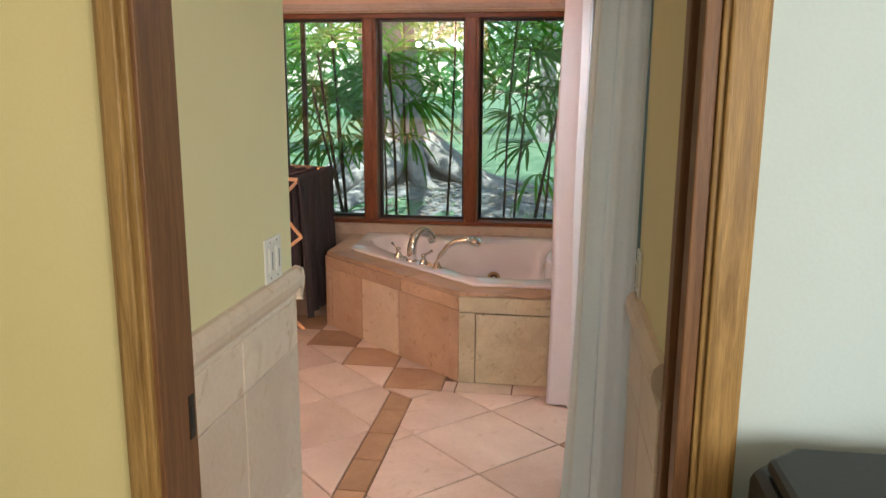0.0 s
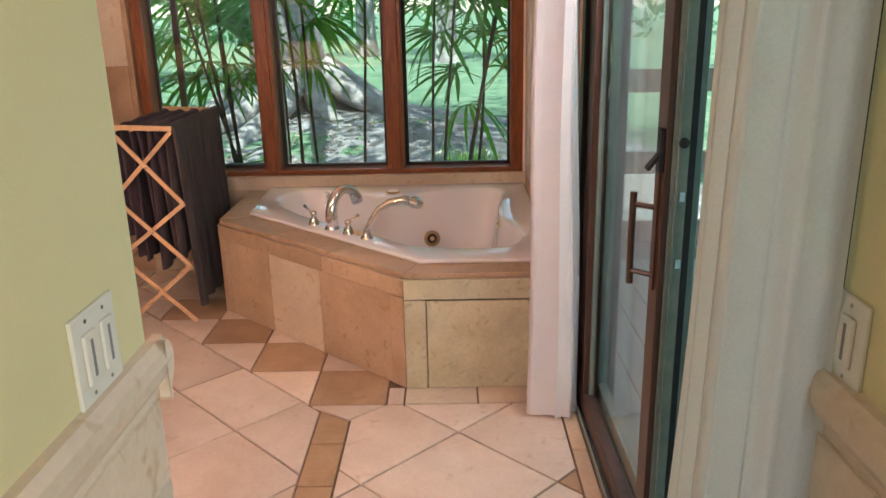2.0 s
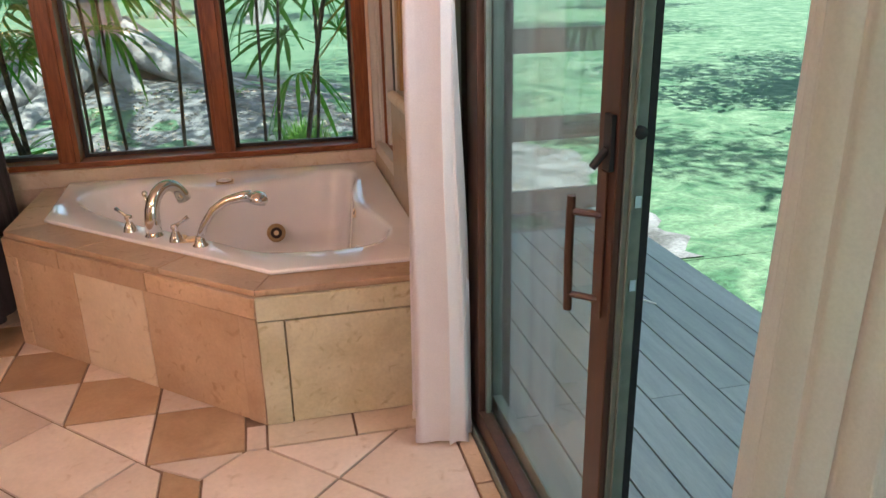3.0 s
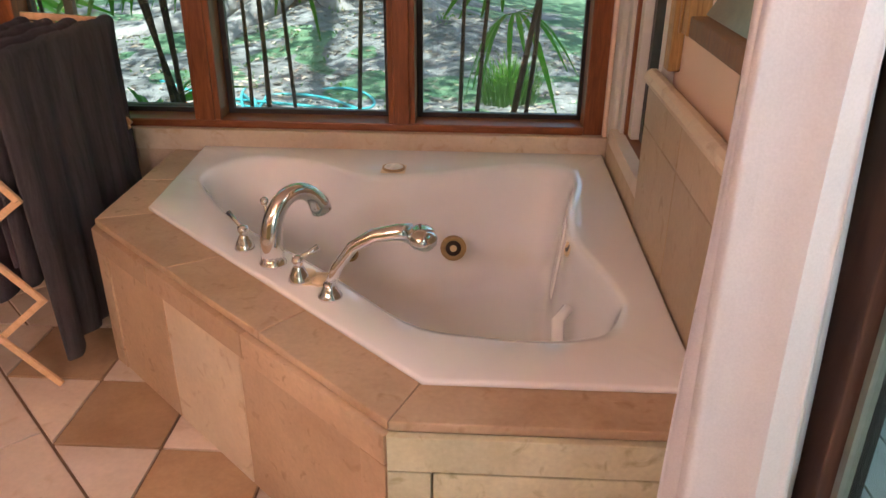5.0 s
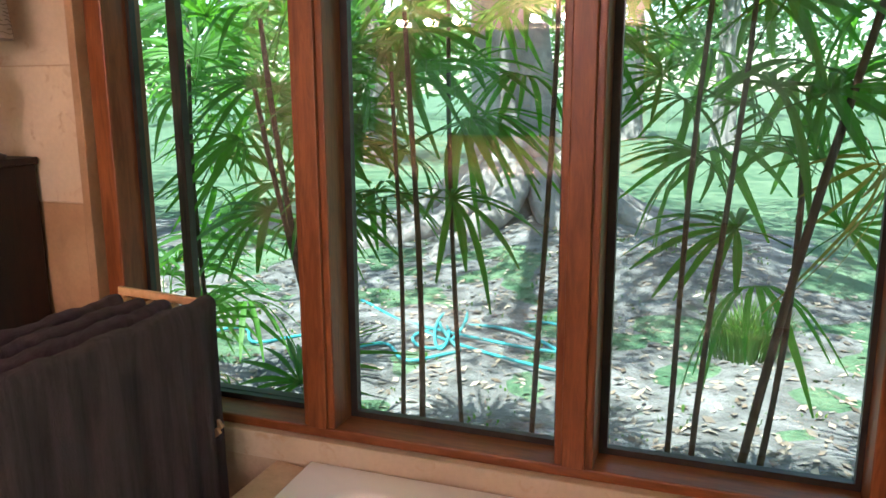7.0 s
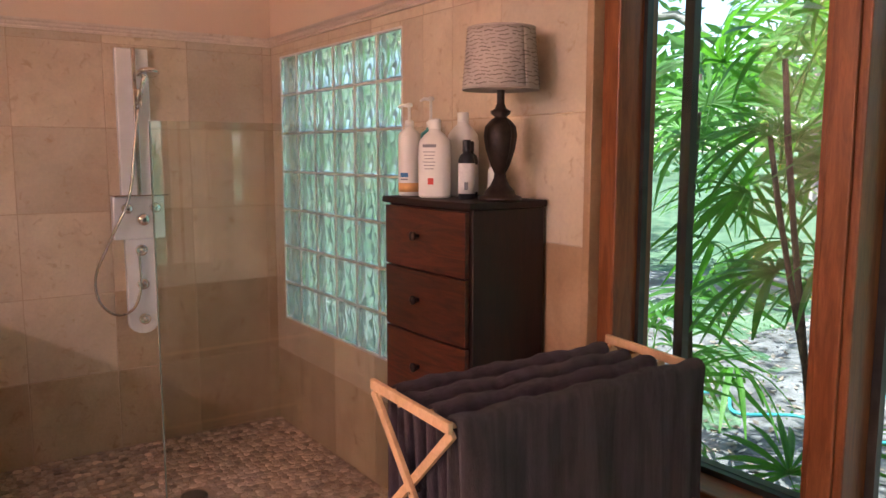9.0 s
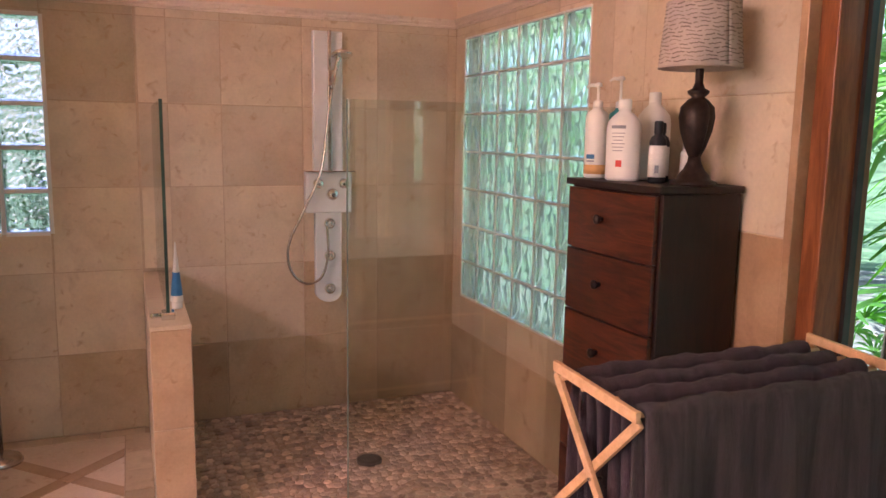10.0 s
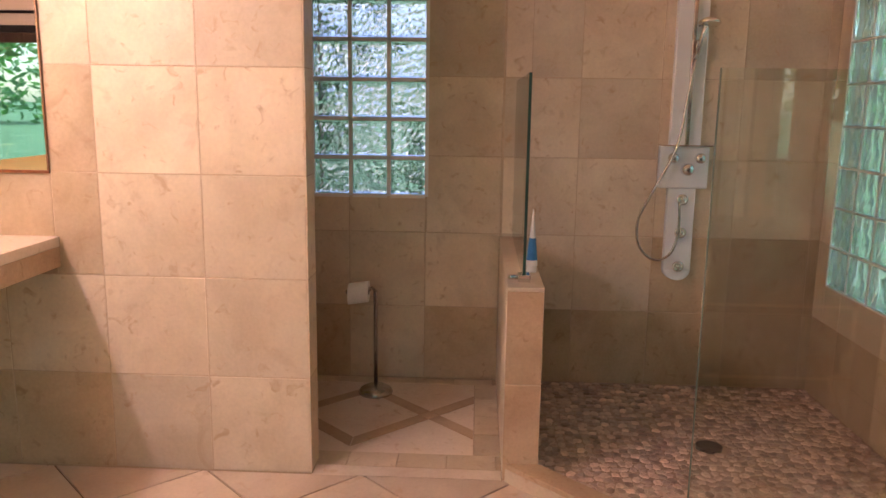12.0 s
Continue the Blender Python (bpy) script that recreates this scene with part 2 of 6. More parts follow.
BRONZE = mat("dark_bronze", ((0.018, 0.011, 0.009), (0.040, 0.022, 0.016)), 0.4, 0.3, scale=40, grain=0.3)
BLACK = mat("black_plastic", ((0.014, 0.015, 0.017), (0.024, 0.025, 0.028)), 0.45, scale=30, bump=0.1, bscale=200)
DARKMETAL = mat("dark_bronze_frame", ((0.035, 0.030, 0.026), (0.055, 0.048, 0.042)), 0.4, 0.4, scale=12)
GREENMETAL = mat("grey_green_aluminium", ((0.20, 0.25, 0.22), (0.26, 0.31, 0.27)), 0.35, 0.3, scale=12)
BROWNMETAL = mat("brown_door_frame", ((0.060, 0.030, 0.020), (0.095, 0.050, 0.034)), 0.4, scale=8, stretch=(5, 5, 0.6), grain=0.2)
IVORY = mat("ivory_frame_paint", ((0.62, 0.60, 0.52), (0.66, 0.64, 0.56)), 0.5, scale=6, grain=0.06)
PAPER = mat("paper", ((0.82, 0.80, 0.77), (0.86, 0.84, 0.81)), 0.9, scale=12, bump=0.2, bscale=120)
SHADE = mat("linen_shade", ((0.44, 0.38, 0.33), (0.54, 0.47, 0.41)), 0.9, scale=10, bump=0.4, bscale=300)
INK = mat("dark_ink", ((0.13, 0.10, 0.085), (0.20, 0.16, 0.135)), 0.9, scale=10)
DECK = mat("grey_deck_paint", ((0.27, 0.305, 0.305), (0.36, 0.395, 0.39)), 0.5, scale=3, stretch=(6, 0.6, 1), bump=0.15, bscale=60, vary=0.16, grain=0.18)
RAILPAINT = mat("weathered_rail_paint", ((0.22, 0.18, 0.17), (0.32, 0.27, 0.25)), 0.7, scale=6, bump=0.15, bscale=60, grain=0.2)
EARTH = mat("leafy_earth", ((0.075, 0.075, 0.070), (0.22, 0.22, 0.215)), 0.95, scale=3.4, detail=9, bump=0.9, bscale=30, depth=0.03, grain=0.55, veins=(0.07, 0.14, 0.05), vscale=8.0)
BARK = mat("ficus_bark", ((0.15, 0.14, 0.13), (0.33, 0.31, 0.29)), 0.9, scale=2.5, bump=0.7, bscale=14, depth=0.04, grain=0.3)
STEM = mat("palm_stem_fibre", ((0.032, 0.024, 0.016), (0.11, 0.082, 0.055)), 0.9, scale=25, bump=0.6, bscale=90, grain=0.35)
LAWN = mat("lawn", ((0.040, 0.105, 0.050), (0.14, 0.22, 0.125)), 0.95, scale=2.2, detail=10, bump=0.9, bscale=22, depth=0.05, grain=0.6, span=(0.40, 0.66), warp=1.0)
GRASS = leaf_mat("grass_blade", (0.05, 0.12, 0.02), (0.09, 0.20, 0.035))
PALM = leaf_mat("palm_leaf", (0.036, 0.130, 0.019), (0.085, 0.26, 0.037))
PALMDRY = leaf_mat("dry_palm_leaf", (0.20, 0.14, 0.04), (0.36, 0.27, 0.08))
FOLIAGE = leaf_mat("tree_leaf", (0.07, 0.19, 0.05), (0.11, 0.28, 0.075))
FOLIAGED = leaf_mat("shade_leaf", (0.045, 0.12, 0.05), (0.075, 0.18, 0.07))
HOSE = mat("teal_hose", ((0.03, 0.27, 0.30), (0.05, 0.36, 0.38)), 0.35, scale=10)
BLUELABEL = mat("blue_label", ((0.03, 0.16, 0.38), (0.05, 0.22, 0.46)), 0.4, scale=10)
REDLABEL = mat("red_label", (0.62, 0.05, 0.04), 0.4)
TEAL = mat("teal_plastic", (0.05, 0.34, 0.36), 0.3)
AMBER = mat("peach_label", (0.78, 0.42, 0.16), 0.4)
GREYBAR = mat("grey_print", (0.25, 0.25, 0.27), 0.6)
PANE = pane_mat("window_glass", (0.95, 0.98, 0.97), 0.075)
SCREEN = pane_mat("shower_glass", (0.945, 0.965, 0.94), 0.085)
SCREENEDGE = mat("glass_edge", ((0.02, 0.05, 0.04), (0.03, 0.08, 0.06)), 0.1, scale=10)
PALEEDGE = mat("pale_glass_edge", ((0.16, 0.20, 0.16), (0.24, 0.28, 0.23)), 0.12, scale=10)
MIRROR = mat("mirror", (0.86, 0.88, 0.87), 0.01, 1.0, grain=0.0)
SHEER = sheer_mat("sheer_curtain")


def block_mat(name, tint, milk, ripple, stretch):
    """Moulded glass: clear and rippled, with a little milky scatter."""
    m = mat(name, tint, 0.04, trans=1.0, ior=1.4, bump=0.4, bscale=ripple, depth=0.02, grain=0.0, stretch=stretch, space="object", vary=0.01)
    n, l = m.node_tree.nodes, m.node_tree.links
    p, out = n["Principled BSDF"], n["Material Output"]
    t, mx = n.new("ShaderNodeBsdfTranslucent"), n.new("ShaderNodeMixShader")
    t.inputs["Color"].default_value = (tint[0] * 0.95, tint[1] * 0.95, tint[2] * 0.95, 1)
    mx.inputs[0].default_value = milk
    l.new(p.outputs[0], mx.inputs[1])
    l.new(t.outputs[0], mx.inputs[2])
    l.new(mx.outputs[0], out.inputs[0])
    return m


BLOCK = block_mat("wavy_block_glass", (0.88, 0.985, 0.955), 0.20, 26, (1, 1, 0.25))
# violet tint puts reflected colour and a darker outlook into the glass
BLOCKB = block_mat("rippled_block_glass", (0.72, 0.66, 0.82), 0.03, 27, (1, 1, 1))
GLOW = bpy.data.materials.new("lit_bulb")
GLOW.use_nodes = True
GLOW.node_tree.nodes["Principled BSDF"].inputs["Emission Color"].default_value = (1.0, 0.74, 0.5, 1)
GLOW.node_tree.nodes["Principled BSDF"].inputs["Emission Strength"].default_value = 60.0


# ---- mesh helpers ----
class Shape:
    """Collects vertices and faces of one mesh."""

    def __init__(self):
        self.v, self.f = [], []

    def add(self, v, f):
        o = len(self.v)
        self.v += [tuple(p) for p in v]
        self.f += [tuple(i + o for i in q) for q in f]
        return self

    def box(self, a, b):
        (x0, y0, z0), (x1, y1, z1) = a, b
        v = [(x, y, z) for z in (z0, z1) for y in (y0, y1) for x in (x0, x1)]
        return self.add(v, [(0, 2, 3, 1), (4, 5, 7, 6), (0, 1, 5, 4), (2, 6, 7, 3), (0, 4, 6, 2), (1, 3, 7, 5)])

    def beam(self, p, q, w, h, up=(0, 0, 1)):
        """A bar from p to q, w wide and h high."""
        p, q = Vector(p), Vector(q)
        d = (q - p).normalized()
        s = d.cross(Vector(up)).normalized() * (w / 2)
        u = s.cross(d).normalized() * (h / 2)
        v = [e + a * s + b * u for e in (p, q) for a, b in ((-1, -1), (1, -1), (1, 1), (-1, 1))]
        return self.add(v, [(0, 3, 2, 1), (4, 5, 6, 7), (0, 1, 5, 4), (1, 2, 6, 5), (2, 3, 7, 6), (3, 0, 4, 7)])

    def prism(self, outline, z0, z1):
        n = len(outline)
        v = [(x, y, z0) for x, y in outline] + [(x, y, z1) for x, y in outline]
        f = [tuple(reversed(range(n))), tuple(range(n, 2 * n))] + [(i, (i + 1) % n, n + (i + 1) % n, n + i) for i in range(n)]
        return self.add(v, f)

    def lathe(self, profile, at, seg=20, axis="z"):
        v, f = [], []
        for r, h in profile:
            for k in range(seg):
                a = 2 * math.pi * k / seg
                c, s = r * math.cos(a), r * math.sin(a)
                p = {"z": (c, s, h), "x": (h, c, s), "y": (c, h, s)}[axis]
                v.append((at[0] + p[0], at[1] + p[1], at[2] + p[2]))
        m = len(profile)
        for i in range(m - 1):
            for k in range(seg):
                a, b = i * seg + k, i * seg + (k + 1) % seg
                f.append((a, b, b + seg, a + seg))
        f.append(tuple(reversed(range(seg))))
        f.append(tuple(range((m - 1) * seg, m * seg)))
        return self.add(v, f)

    def tube(self, path, radii, seg=10):
        path = [Vector(p) for p in path]
        if not isinstance(radii, (list, tuple)):
            radii = [radii] * len(path)
        v, f = [], []
        side = None
        for i, p in enumerate(path):
            d = (path[min(i + 1, len(path) - 1)] - path[max(i - 1, 0)]).normalized()
            if side is None:
                side = d.cross(Vector((0, 0, 1)) if abs(d.z) < 0.9 else Vector((1, 0, 0))).normalized()
            side = (side - d * side.dot(d)).normalized()
            up = d.cross(side)
            for k in range(seg):
                a = 2 * math.pi * k / seg
                v.append(p + radii[i] * (math.cos(a) * side + math.sin(a) * up))
        for i in range(len(path) - 1):
            for k in range(seg):
                a, b = i * seg + k, i * seg + (k + 1) % seg
                f.append((a, b, b + seg, a + seg))
        f.append(tuple(reversed(range(seg))))
        f.append(tuple(range((len(path) - 1) * seg, len(path) * seg)))
        return self.add(v, f)

    def grid(self, rows):
        """A sheet through rows of points."""
        n = len(rows[0])
        v = [p for r in rows for p in r]
        return self.add(v, [(i * n + k, i * n + k + 1, (i + 1) * n + k + 1, (i + 1) * n + k) for i in range(len(rows) - 1) for k in range(n - 1)])

    def mesh(self, name, material, smooth=False):
        me = bpy.data.meshes.new(name)
        me.from_pydata(self.v, [], self.f)
        me.materials.append(material)
        if smooth:
            me.polygons.foreach_set("use_smooth", [True] * len(me.polygons))
        me.update()
        return me


ORIGIN = {}


def bevelled(ob, width, seg=2):
    b = ob.modifiers.new("bevel", "BEVEL")
    b.width, b.segments, b.limit_method, b.angle_limit = width, seg, "ANGLE", radians(40)
    return ob


def thing(name, at, label, category, group="", kind=""):
    ob = new(name)
    ob.empty_display_size = 0.05
    ob.location = at
    ORIGIN[ob.name] = Matrix.Translation(at)
    return tagged(ob, label, category, group, kind)


def part(name, shape, material, parent=None, label="", smooth=False, bevel=0.0, seg=2):
    """One mesh object from a Shape in world places, under parent."""
    ob = new(name, shape.mesh(name, material, smooth))
    if parent is not None:
        ob.parent = parent
        ob.matrix_parent_inverse = ORIGIN.get(parent.name, Matrix()).inverted()
    if label:
        ob["label"] = label
    if bevel:
        bevelled(ob, bevel, seg)
    return ob


def alone(name, shape, material, label, category, group="", kind="", smooth=False, bevel=0.0):
    return tagged(part(name, shape, material, None, "", smooth, bevel), label, category, group, kind)


def setting(name, shape, material, label="", category="", bevel=0.0):
    return tagged(part(name, shape, material, bevel=bevel), label, category or name.split("_")[0], kind="structure")


def punched(axis, lo, hi, u0, u1, z0, z1, holes):
    """A wall between lo and hi across axis ('x' or 'y'), from u0 to u1 along it, with openings (u0, u1, z0, z1) right through."""
    s = Shape()
    us = sorted({u0, u1, *[min(max(u, u0), u1) for h in holes for u in h[:2]]})
    zs = sorted({z0, z1, *[min(max(z, z0), z1) for h in holes for z in h[2:]]})
    for a, b in zip(us, us[1:]):
        run = None
        for c, d in zip(zs, zs[1:]):
            mu, mz = (a + b) / 2, (c + d) / 2
            if any(h[0] < mu < h[1] and h[2] < mz < h[3] for h in holes):
                if run:
                    s.box(*(((lo, a, run[0]), (hi, b, run[1])) if axis == "x" else ((a, lo, run[0]), (b, hi, run[1]))))
                run = None
            else:
                run = (run[0], d) if run else (c, d)
        if run:
            s.box(*(((lo, a, run[0]), (hi, b, run[1])) if axis == "x" else ((a, lo, run[0]), (b, hi, run[1]))))
    return s


TILE_MESHES = {}


def slab_mesh(outline, t, material, edge=0.0025):
    """A flat piece: outline in its own plane (z = 0 is its back), t thick, with a small chamfer."""
    n = len(outline)
    cx, cy = sum(p[0] for p in outline) / n, sum(p[1] for p in outline) / n
    inner = []
    for x, y in outline:
        d = math.hypot(x - cx, y - cy) or 1
        k = max(1 - edge * 1.4 / d, 0.2)
        inner.append((cx + (x - cx) * k, cy + (y - cy) * k))
    v = [(x, y, 0) for x, y in outline] + [(x, y, t - edge) for x, y in outline] + [(x, y, t) for x, y in inner]
    f = [tuple(range(2 * n, 3 * n))]
    for r in (0, 1):
        f += [(r * n + i, r * n + (i + 1) % n, (r + 1) * n + (i + 1) % n, (r + 1) * n + i) for i in range(n)]
    return Shape().add(v, f).mesh("tile", material)


def tiles_on(parent, face, plane, u0, u1, z0, z1, pitch, material, holes=(), uoff=0.0, joint=0.003, t=0.008, name="tile", stagger=0.0, odd=None):
    """Square tiles proud of a wall. face: '+x', '-x', '+y' or '-y', the way it looks; plane: the tiles' visible face."""
    rz = int(math.floor((z0 + 1e-6) / pitch))
    while rz * pitch < z1 - 1e-3:
        a, b = max(rz * pitch, z0), min((rz + 1) * pitch, z1)
        k = int(math.floor((u0 - uoff) / pitch)) - 1
        while uoff + k * pitch < u1 + pitch:
            off = uoff + (stagger if rz % 2 else 0)
            c, d = max(off + k * pitch, u0), min(off + (k + 1) * pitch, u1)
            k += 1
            if d - c < 0.012 or b - a < 0.012:
                continue
            todo = [(c, d, a, b)]
            for h in holes:
                nxt = []
                for (p, q, r, s) in todo:
                    if h[0] >= q or h[1] <= p or h[2] >= s or h[3] <= r:
                        nxt.append((p, q, r, s))
                        continue
                    if h[0] > p:
                        nxt.append((p, h[0], r, s))
                    if h[1] < q:
                        nxt.append((h[1], q, r, s))
                    m0, m1 = max(p, h[0]), min(q, h[1])
                    if h[2] > r:
                        nxt.append((m0, m1, r, h[2]))
                    if h[3] < s:
                        nxt.append((m0, m1, h[3], s))
                todo = nxt
            for (p, q, r, s) in todo:
                w, hgt = q - p - joint, s - r - joint
                if w < 0.01 or hgt < 0.01:
                    continue
                mt = odd((p + q) / 2, (r + s) / 2) or material if odd else material
                key = (round(w, 3), round(hgt, 3), t, mt.name)
                if key not in TILE_MESHES:
                    TILE_MESHES[key] = slab_mesh([(-w / 2, -hgt / 2), (w / 2, -hgt / 2), (w / 2, hgt / 2), (-w / 2, hgt / 2)], t, mt)
                ob = new(name, TILE_MESHES[key])
                ob.parent = parent
                mu, mz = (p + q) / 2, (r + s) / 2
                sgn = 1 if face[0] == "+" else -1
                if face[1] == "x":
                    ob.matrix_basis = Matrix.Translation((plane - sgn * t, mu, mz)) @ Matrix(((0, 0, sgn, 0), (sgn, 0, 0, 0), (0, 1, 0, 0), (0, 0, 0, 1)))
                else:
                    ob.matrix_basis = Matrix.Translation((mu, plane - sgn * t, mz)) @ Matrix(((-sgn, 0, 0, 0), (0, 0, sgn, 0), (0, 1, 0, 0), (0, 0, 0, 1)))
        rz += 1


def clip(poly, a, b, c):
    """The part of a convex outline where a*x + b*y <= c."""
    out = []
    for i, p in enumerate(poly):
        q = poly[(i + 1) % len(poly)]
        dp, dq = a * p[0] + b * p[1] - c, a * q[0] + b * q[1] - c
        if dp <= 0:
            out.append(p)
        if dp * dq < 0:
            s = dp / (dp - dq)
            out.append((p[0] + s * (q[0] - p[0]), p[1] + s * (q[1] - p[1])))
    return out


def area(poly):
    return 0.5 * sum(p[0] * q[1] - q[0] * p[1] for p, q in zip(poly, poly[1:] + poly[:1]))


def floor_piece(parent, poly, material, joint=0.0085, top=0.0, name="tile"):
    if len(poly) < 3 or abs(area(poly)) < 0.0006:
        return
    if area(poly) < 0:
        poly = poly[::-1]
    n = len(poly)
    cut = poly
    for i in range(n):
        (x0, y0), (x1, y1) = poly[i], poly[(i + 1) % n]
        d = math.hypot(x1 - x0, y1 - y0)
        if d < 1e-6:
            continue
        nx, ny = (y1 - y0) / d, -(x1 - x0) / d
        cut = clip(cut, nx, ny, nx * x0 + ny * y0 - joint / 2)
        if len(cut) < 3:
            return
    cx, cy = sum(p[0] for p in cut) / len(cut), sum(p[1] for p in cut) / len(cut)
    ob = new(name, slab_mesh([(x - cx, y - cy) for x, y in cut], 0.010, material, 0.0015))
    ob.location = (cx, cy, top - 0.010)
    ob.parent = parent


# ---- structure ----
XW, YN, YS, CEIL = -4.69, 6.20, 2.20, 2.72
TP = 0.406  # wall tile
G = 0.010

# floor slab under the tiles, bathroom, passage and bedroom
_fl = Shape().box((XW - 0.2, 1.95, -0.16), (0.20, 6.4, -0.009)).box((-3.0, -1.6, -0.16), (2.5, 1.95, -0.002))
FLOOR = setting("floor", _fl, FLOORGROUT, "limestone tile floor with diagonal squares and darker bands", "floor")
setting("ceiling", Shape().box((XW - 0.2, 1.8, CEIL), (0.25, 6.5, CEIL + 0.1)).box((-3.0, -1.7, CEIL), (2.5, 1.8, CEIL + 0.1)), PEACHPAINT, "plain peach painted ceiling", "ceiling")

# north wall: big glass block panel and the three-pane window
BIG = (-4.565, -3.315, 0.605, 2.026)
WIN = (-2.24, 0.02, 0.575, 2.075)
NORTH = setting("wall_north", punched("y", YN + 0.002, YN + 0.22, XW - 0.2, 0.25, -0.1, CEIL, [BIG, WIN]), GROUT, "limestone-tiled wall with windows and a glass block panel", "wall")
setting("trim_north_upper", Shape().box((XW, YN - 0.001, 2.135), (0.06, YN + 0.0085, CEIL)), PEACHPAINT, "peach painted wall above the moulding", "wall")
WEST_HOLE = (3.517, 4.126, 1.012, 2.027)
WEST = setting("wall_west", punched("x", XW - 0.22, XW - 0.002, 2.1, 6.4, -0.1, CEIL, [WEST_HOLE]), GROUT, "limestone-tiled wall with a glass block window", "wall")
setting("trim_west_upper", Shape().box((XW - 0.0085, 2.2, 2.135), (XW + 0.001, YN, CEIL)), PEACHPAINT, "peach painted wall above the moulding", "wall")


def rope_moulding(name, p, q, out):
    """A small ogee moulding with a beaded strip, along p to q, standing out from the wall."""
    s = Shape()
    prof = ((0, 0.0), (0.010, 0.0), (0.012, 0.008), (0.007, 0.013), (0.016, 0.020), (0.018, 0.030), (0.028, 0.036), (0.030, 0.045), (0, 0.045))
    rows = [[(e[0] + out[0] * a, e[1] + out[1] * a, 2.09 + b) for a, b in prof] for e in (p, q)]
    s.grid(rows)
    d = Vector(q) - Vector(p)
    n = int(d.length / 0.016)
    for k in range(n):
        c = Vector(p) + d * ((k + 0.5) / n)
        u = d.normalized() * 0.006
        o = Vector((out[0], out[1])) * 0.017
        s.add([(c.x - u.x, c.y - u.y, 2.104), (c.x + u.x, c.y + u.y, 2.109), (c.x + u.x, c.y + u.y, 2.119), (c.x - u.x, c.y - u.y, 2.114), (c.x + o.x, c.y + o.y, 2.1115)],
              [(0, 1, 4), (1, 2, 4), (2, 3, 4), (3, 0, 4)])
    return setting(name, s, CREAM, "carved stone moulding with a beaded strip", "moulding")


rope_moulding("trim_moulding_west", (XW, 2.2), (XW, YN), (1, 0))
rope_moulding("trim_moulding_north", (0.0, YN), (XW, YN), (0, -1))

# east wall: corner window, small louvred window, sliding door
EWIN = (5.575, 6.14, 0.60, 2.05)
LWIN = (4.80, 5.40, 1.13, 2.0)
SLIDE = (2.62, 4.52, -0.12, 2.10)
EAST = setting("wall_east", punched("x", 0.058, 0.20, 2.08, 6.42, -0.1, CEIL, [EWIN, LWIN, SLIDE]), PEACHPAINT, "peach painted wall with windows and a sliding door", "wall")
EASTLOW = setting("trim_east_panel", Shape().box((0.0, 4.52, 0.0), (0.058, 5.575, 0.925)).box((0.0, 5.575, 0.0), (0.058, YN, 0.60)), GROUT, "limestone wainscot beside the tub", "wainscot")
tiles_on(EASTLOW, "-x", -0.008, 4.53, 5.575, 0.0, 0.925, TP, STONED, uoff=5.575)
setting("trim_east_cap", Shape().tube([(0.002, 4.53, 0.945), (0.002, 5.575, 0.945)], 0.024, 10), STONE, "rounded stone cap rail", "cap rail")

# unseen roof; its east eave is sized to keep sun off the deck
setting("roof", Shape().box((-5.7, -2.4, CEIL + 0.12), (1.55, 6.52, CEIL + 0.24)), OAKDARK, "unseen flat roof with eaves sized to shade the deck", "roof")

# south wall behind the vanity, and the wall between vanity and toilet
SOUTH = setting("wall_south", Shape().box((-3.66, YS - 0.12, -0.1), (-0.985, YS, CEIL)), CREAMPAINT, "cream painted wall behind the vanity", "wall")
XT, YT = -3.52, 3.744
TWALL = setting("wall_toilet", Shape().box((-3.665, 2.2, -0.02), (XT - 0.002, YT - 0.002, CEIL)), GROUT, "limestone-tiled partition beside the toilet", "wall")
setting("wall_nook_south", Shape().box((XW - 0.1, 2.48, -0.1), (-3.66, 2.6, CEIL)), CREAMPAINT, "cream painted wall behind the toilet", "wall")

# passage from the bedroom
XL, XR = -0.885, 0.055
setting("wall_passage_west", Shape().box((-0.985, 2.08, -0.02), (XL, 2.735, CEIL)), PASSAGEPAINT, "cream painted passage wall over a stone wainscot", "wall")
PW = setting("trim_wainscot_west", Shape().box((XL, 2.08, 0.0), (XL + 0.004, 2.735, 0.965)), GROUT, "stone wainscot in the passage", "wainscot")
tiles_on(PW, "+x", XL + 0.012, 2.08, 2.735, 0.0, 0.945, TP, CREAM, uoff=2.345)
setting("wall_passage_east", Shape().box((XR, 2.08, -0.02), (0.20, 2.62, CEIL)), PASSAGEPAINT, "cream painted passage wall over a stone wainscot", "wall")
PE = setting("trim_wainscot_east", Shape().box((XR - 0.004, 2.08, 0.0), (XR, 2.62, 0.965)), GROUT, "stone wainscot in the passage", "wainscot")
tiles_on(PE, "-x", XR - 0.012, 2.08, 2.62, 0.0, 0.945, TP, CREAM, uoff=2.35)


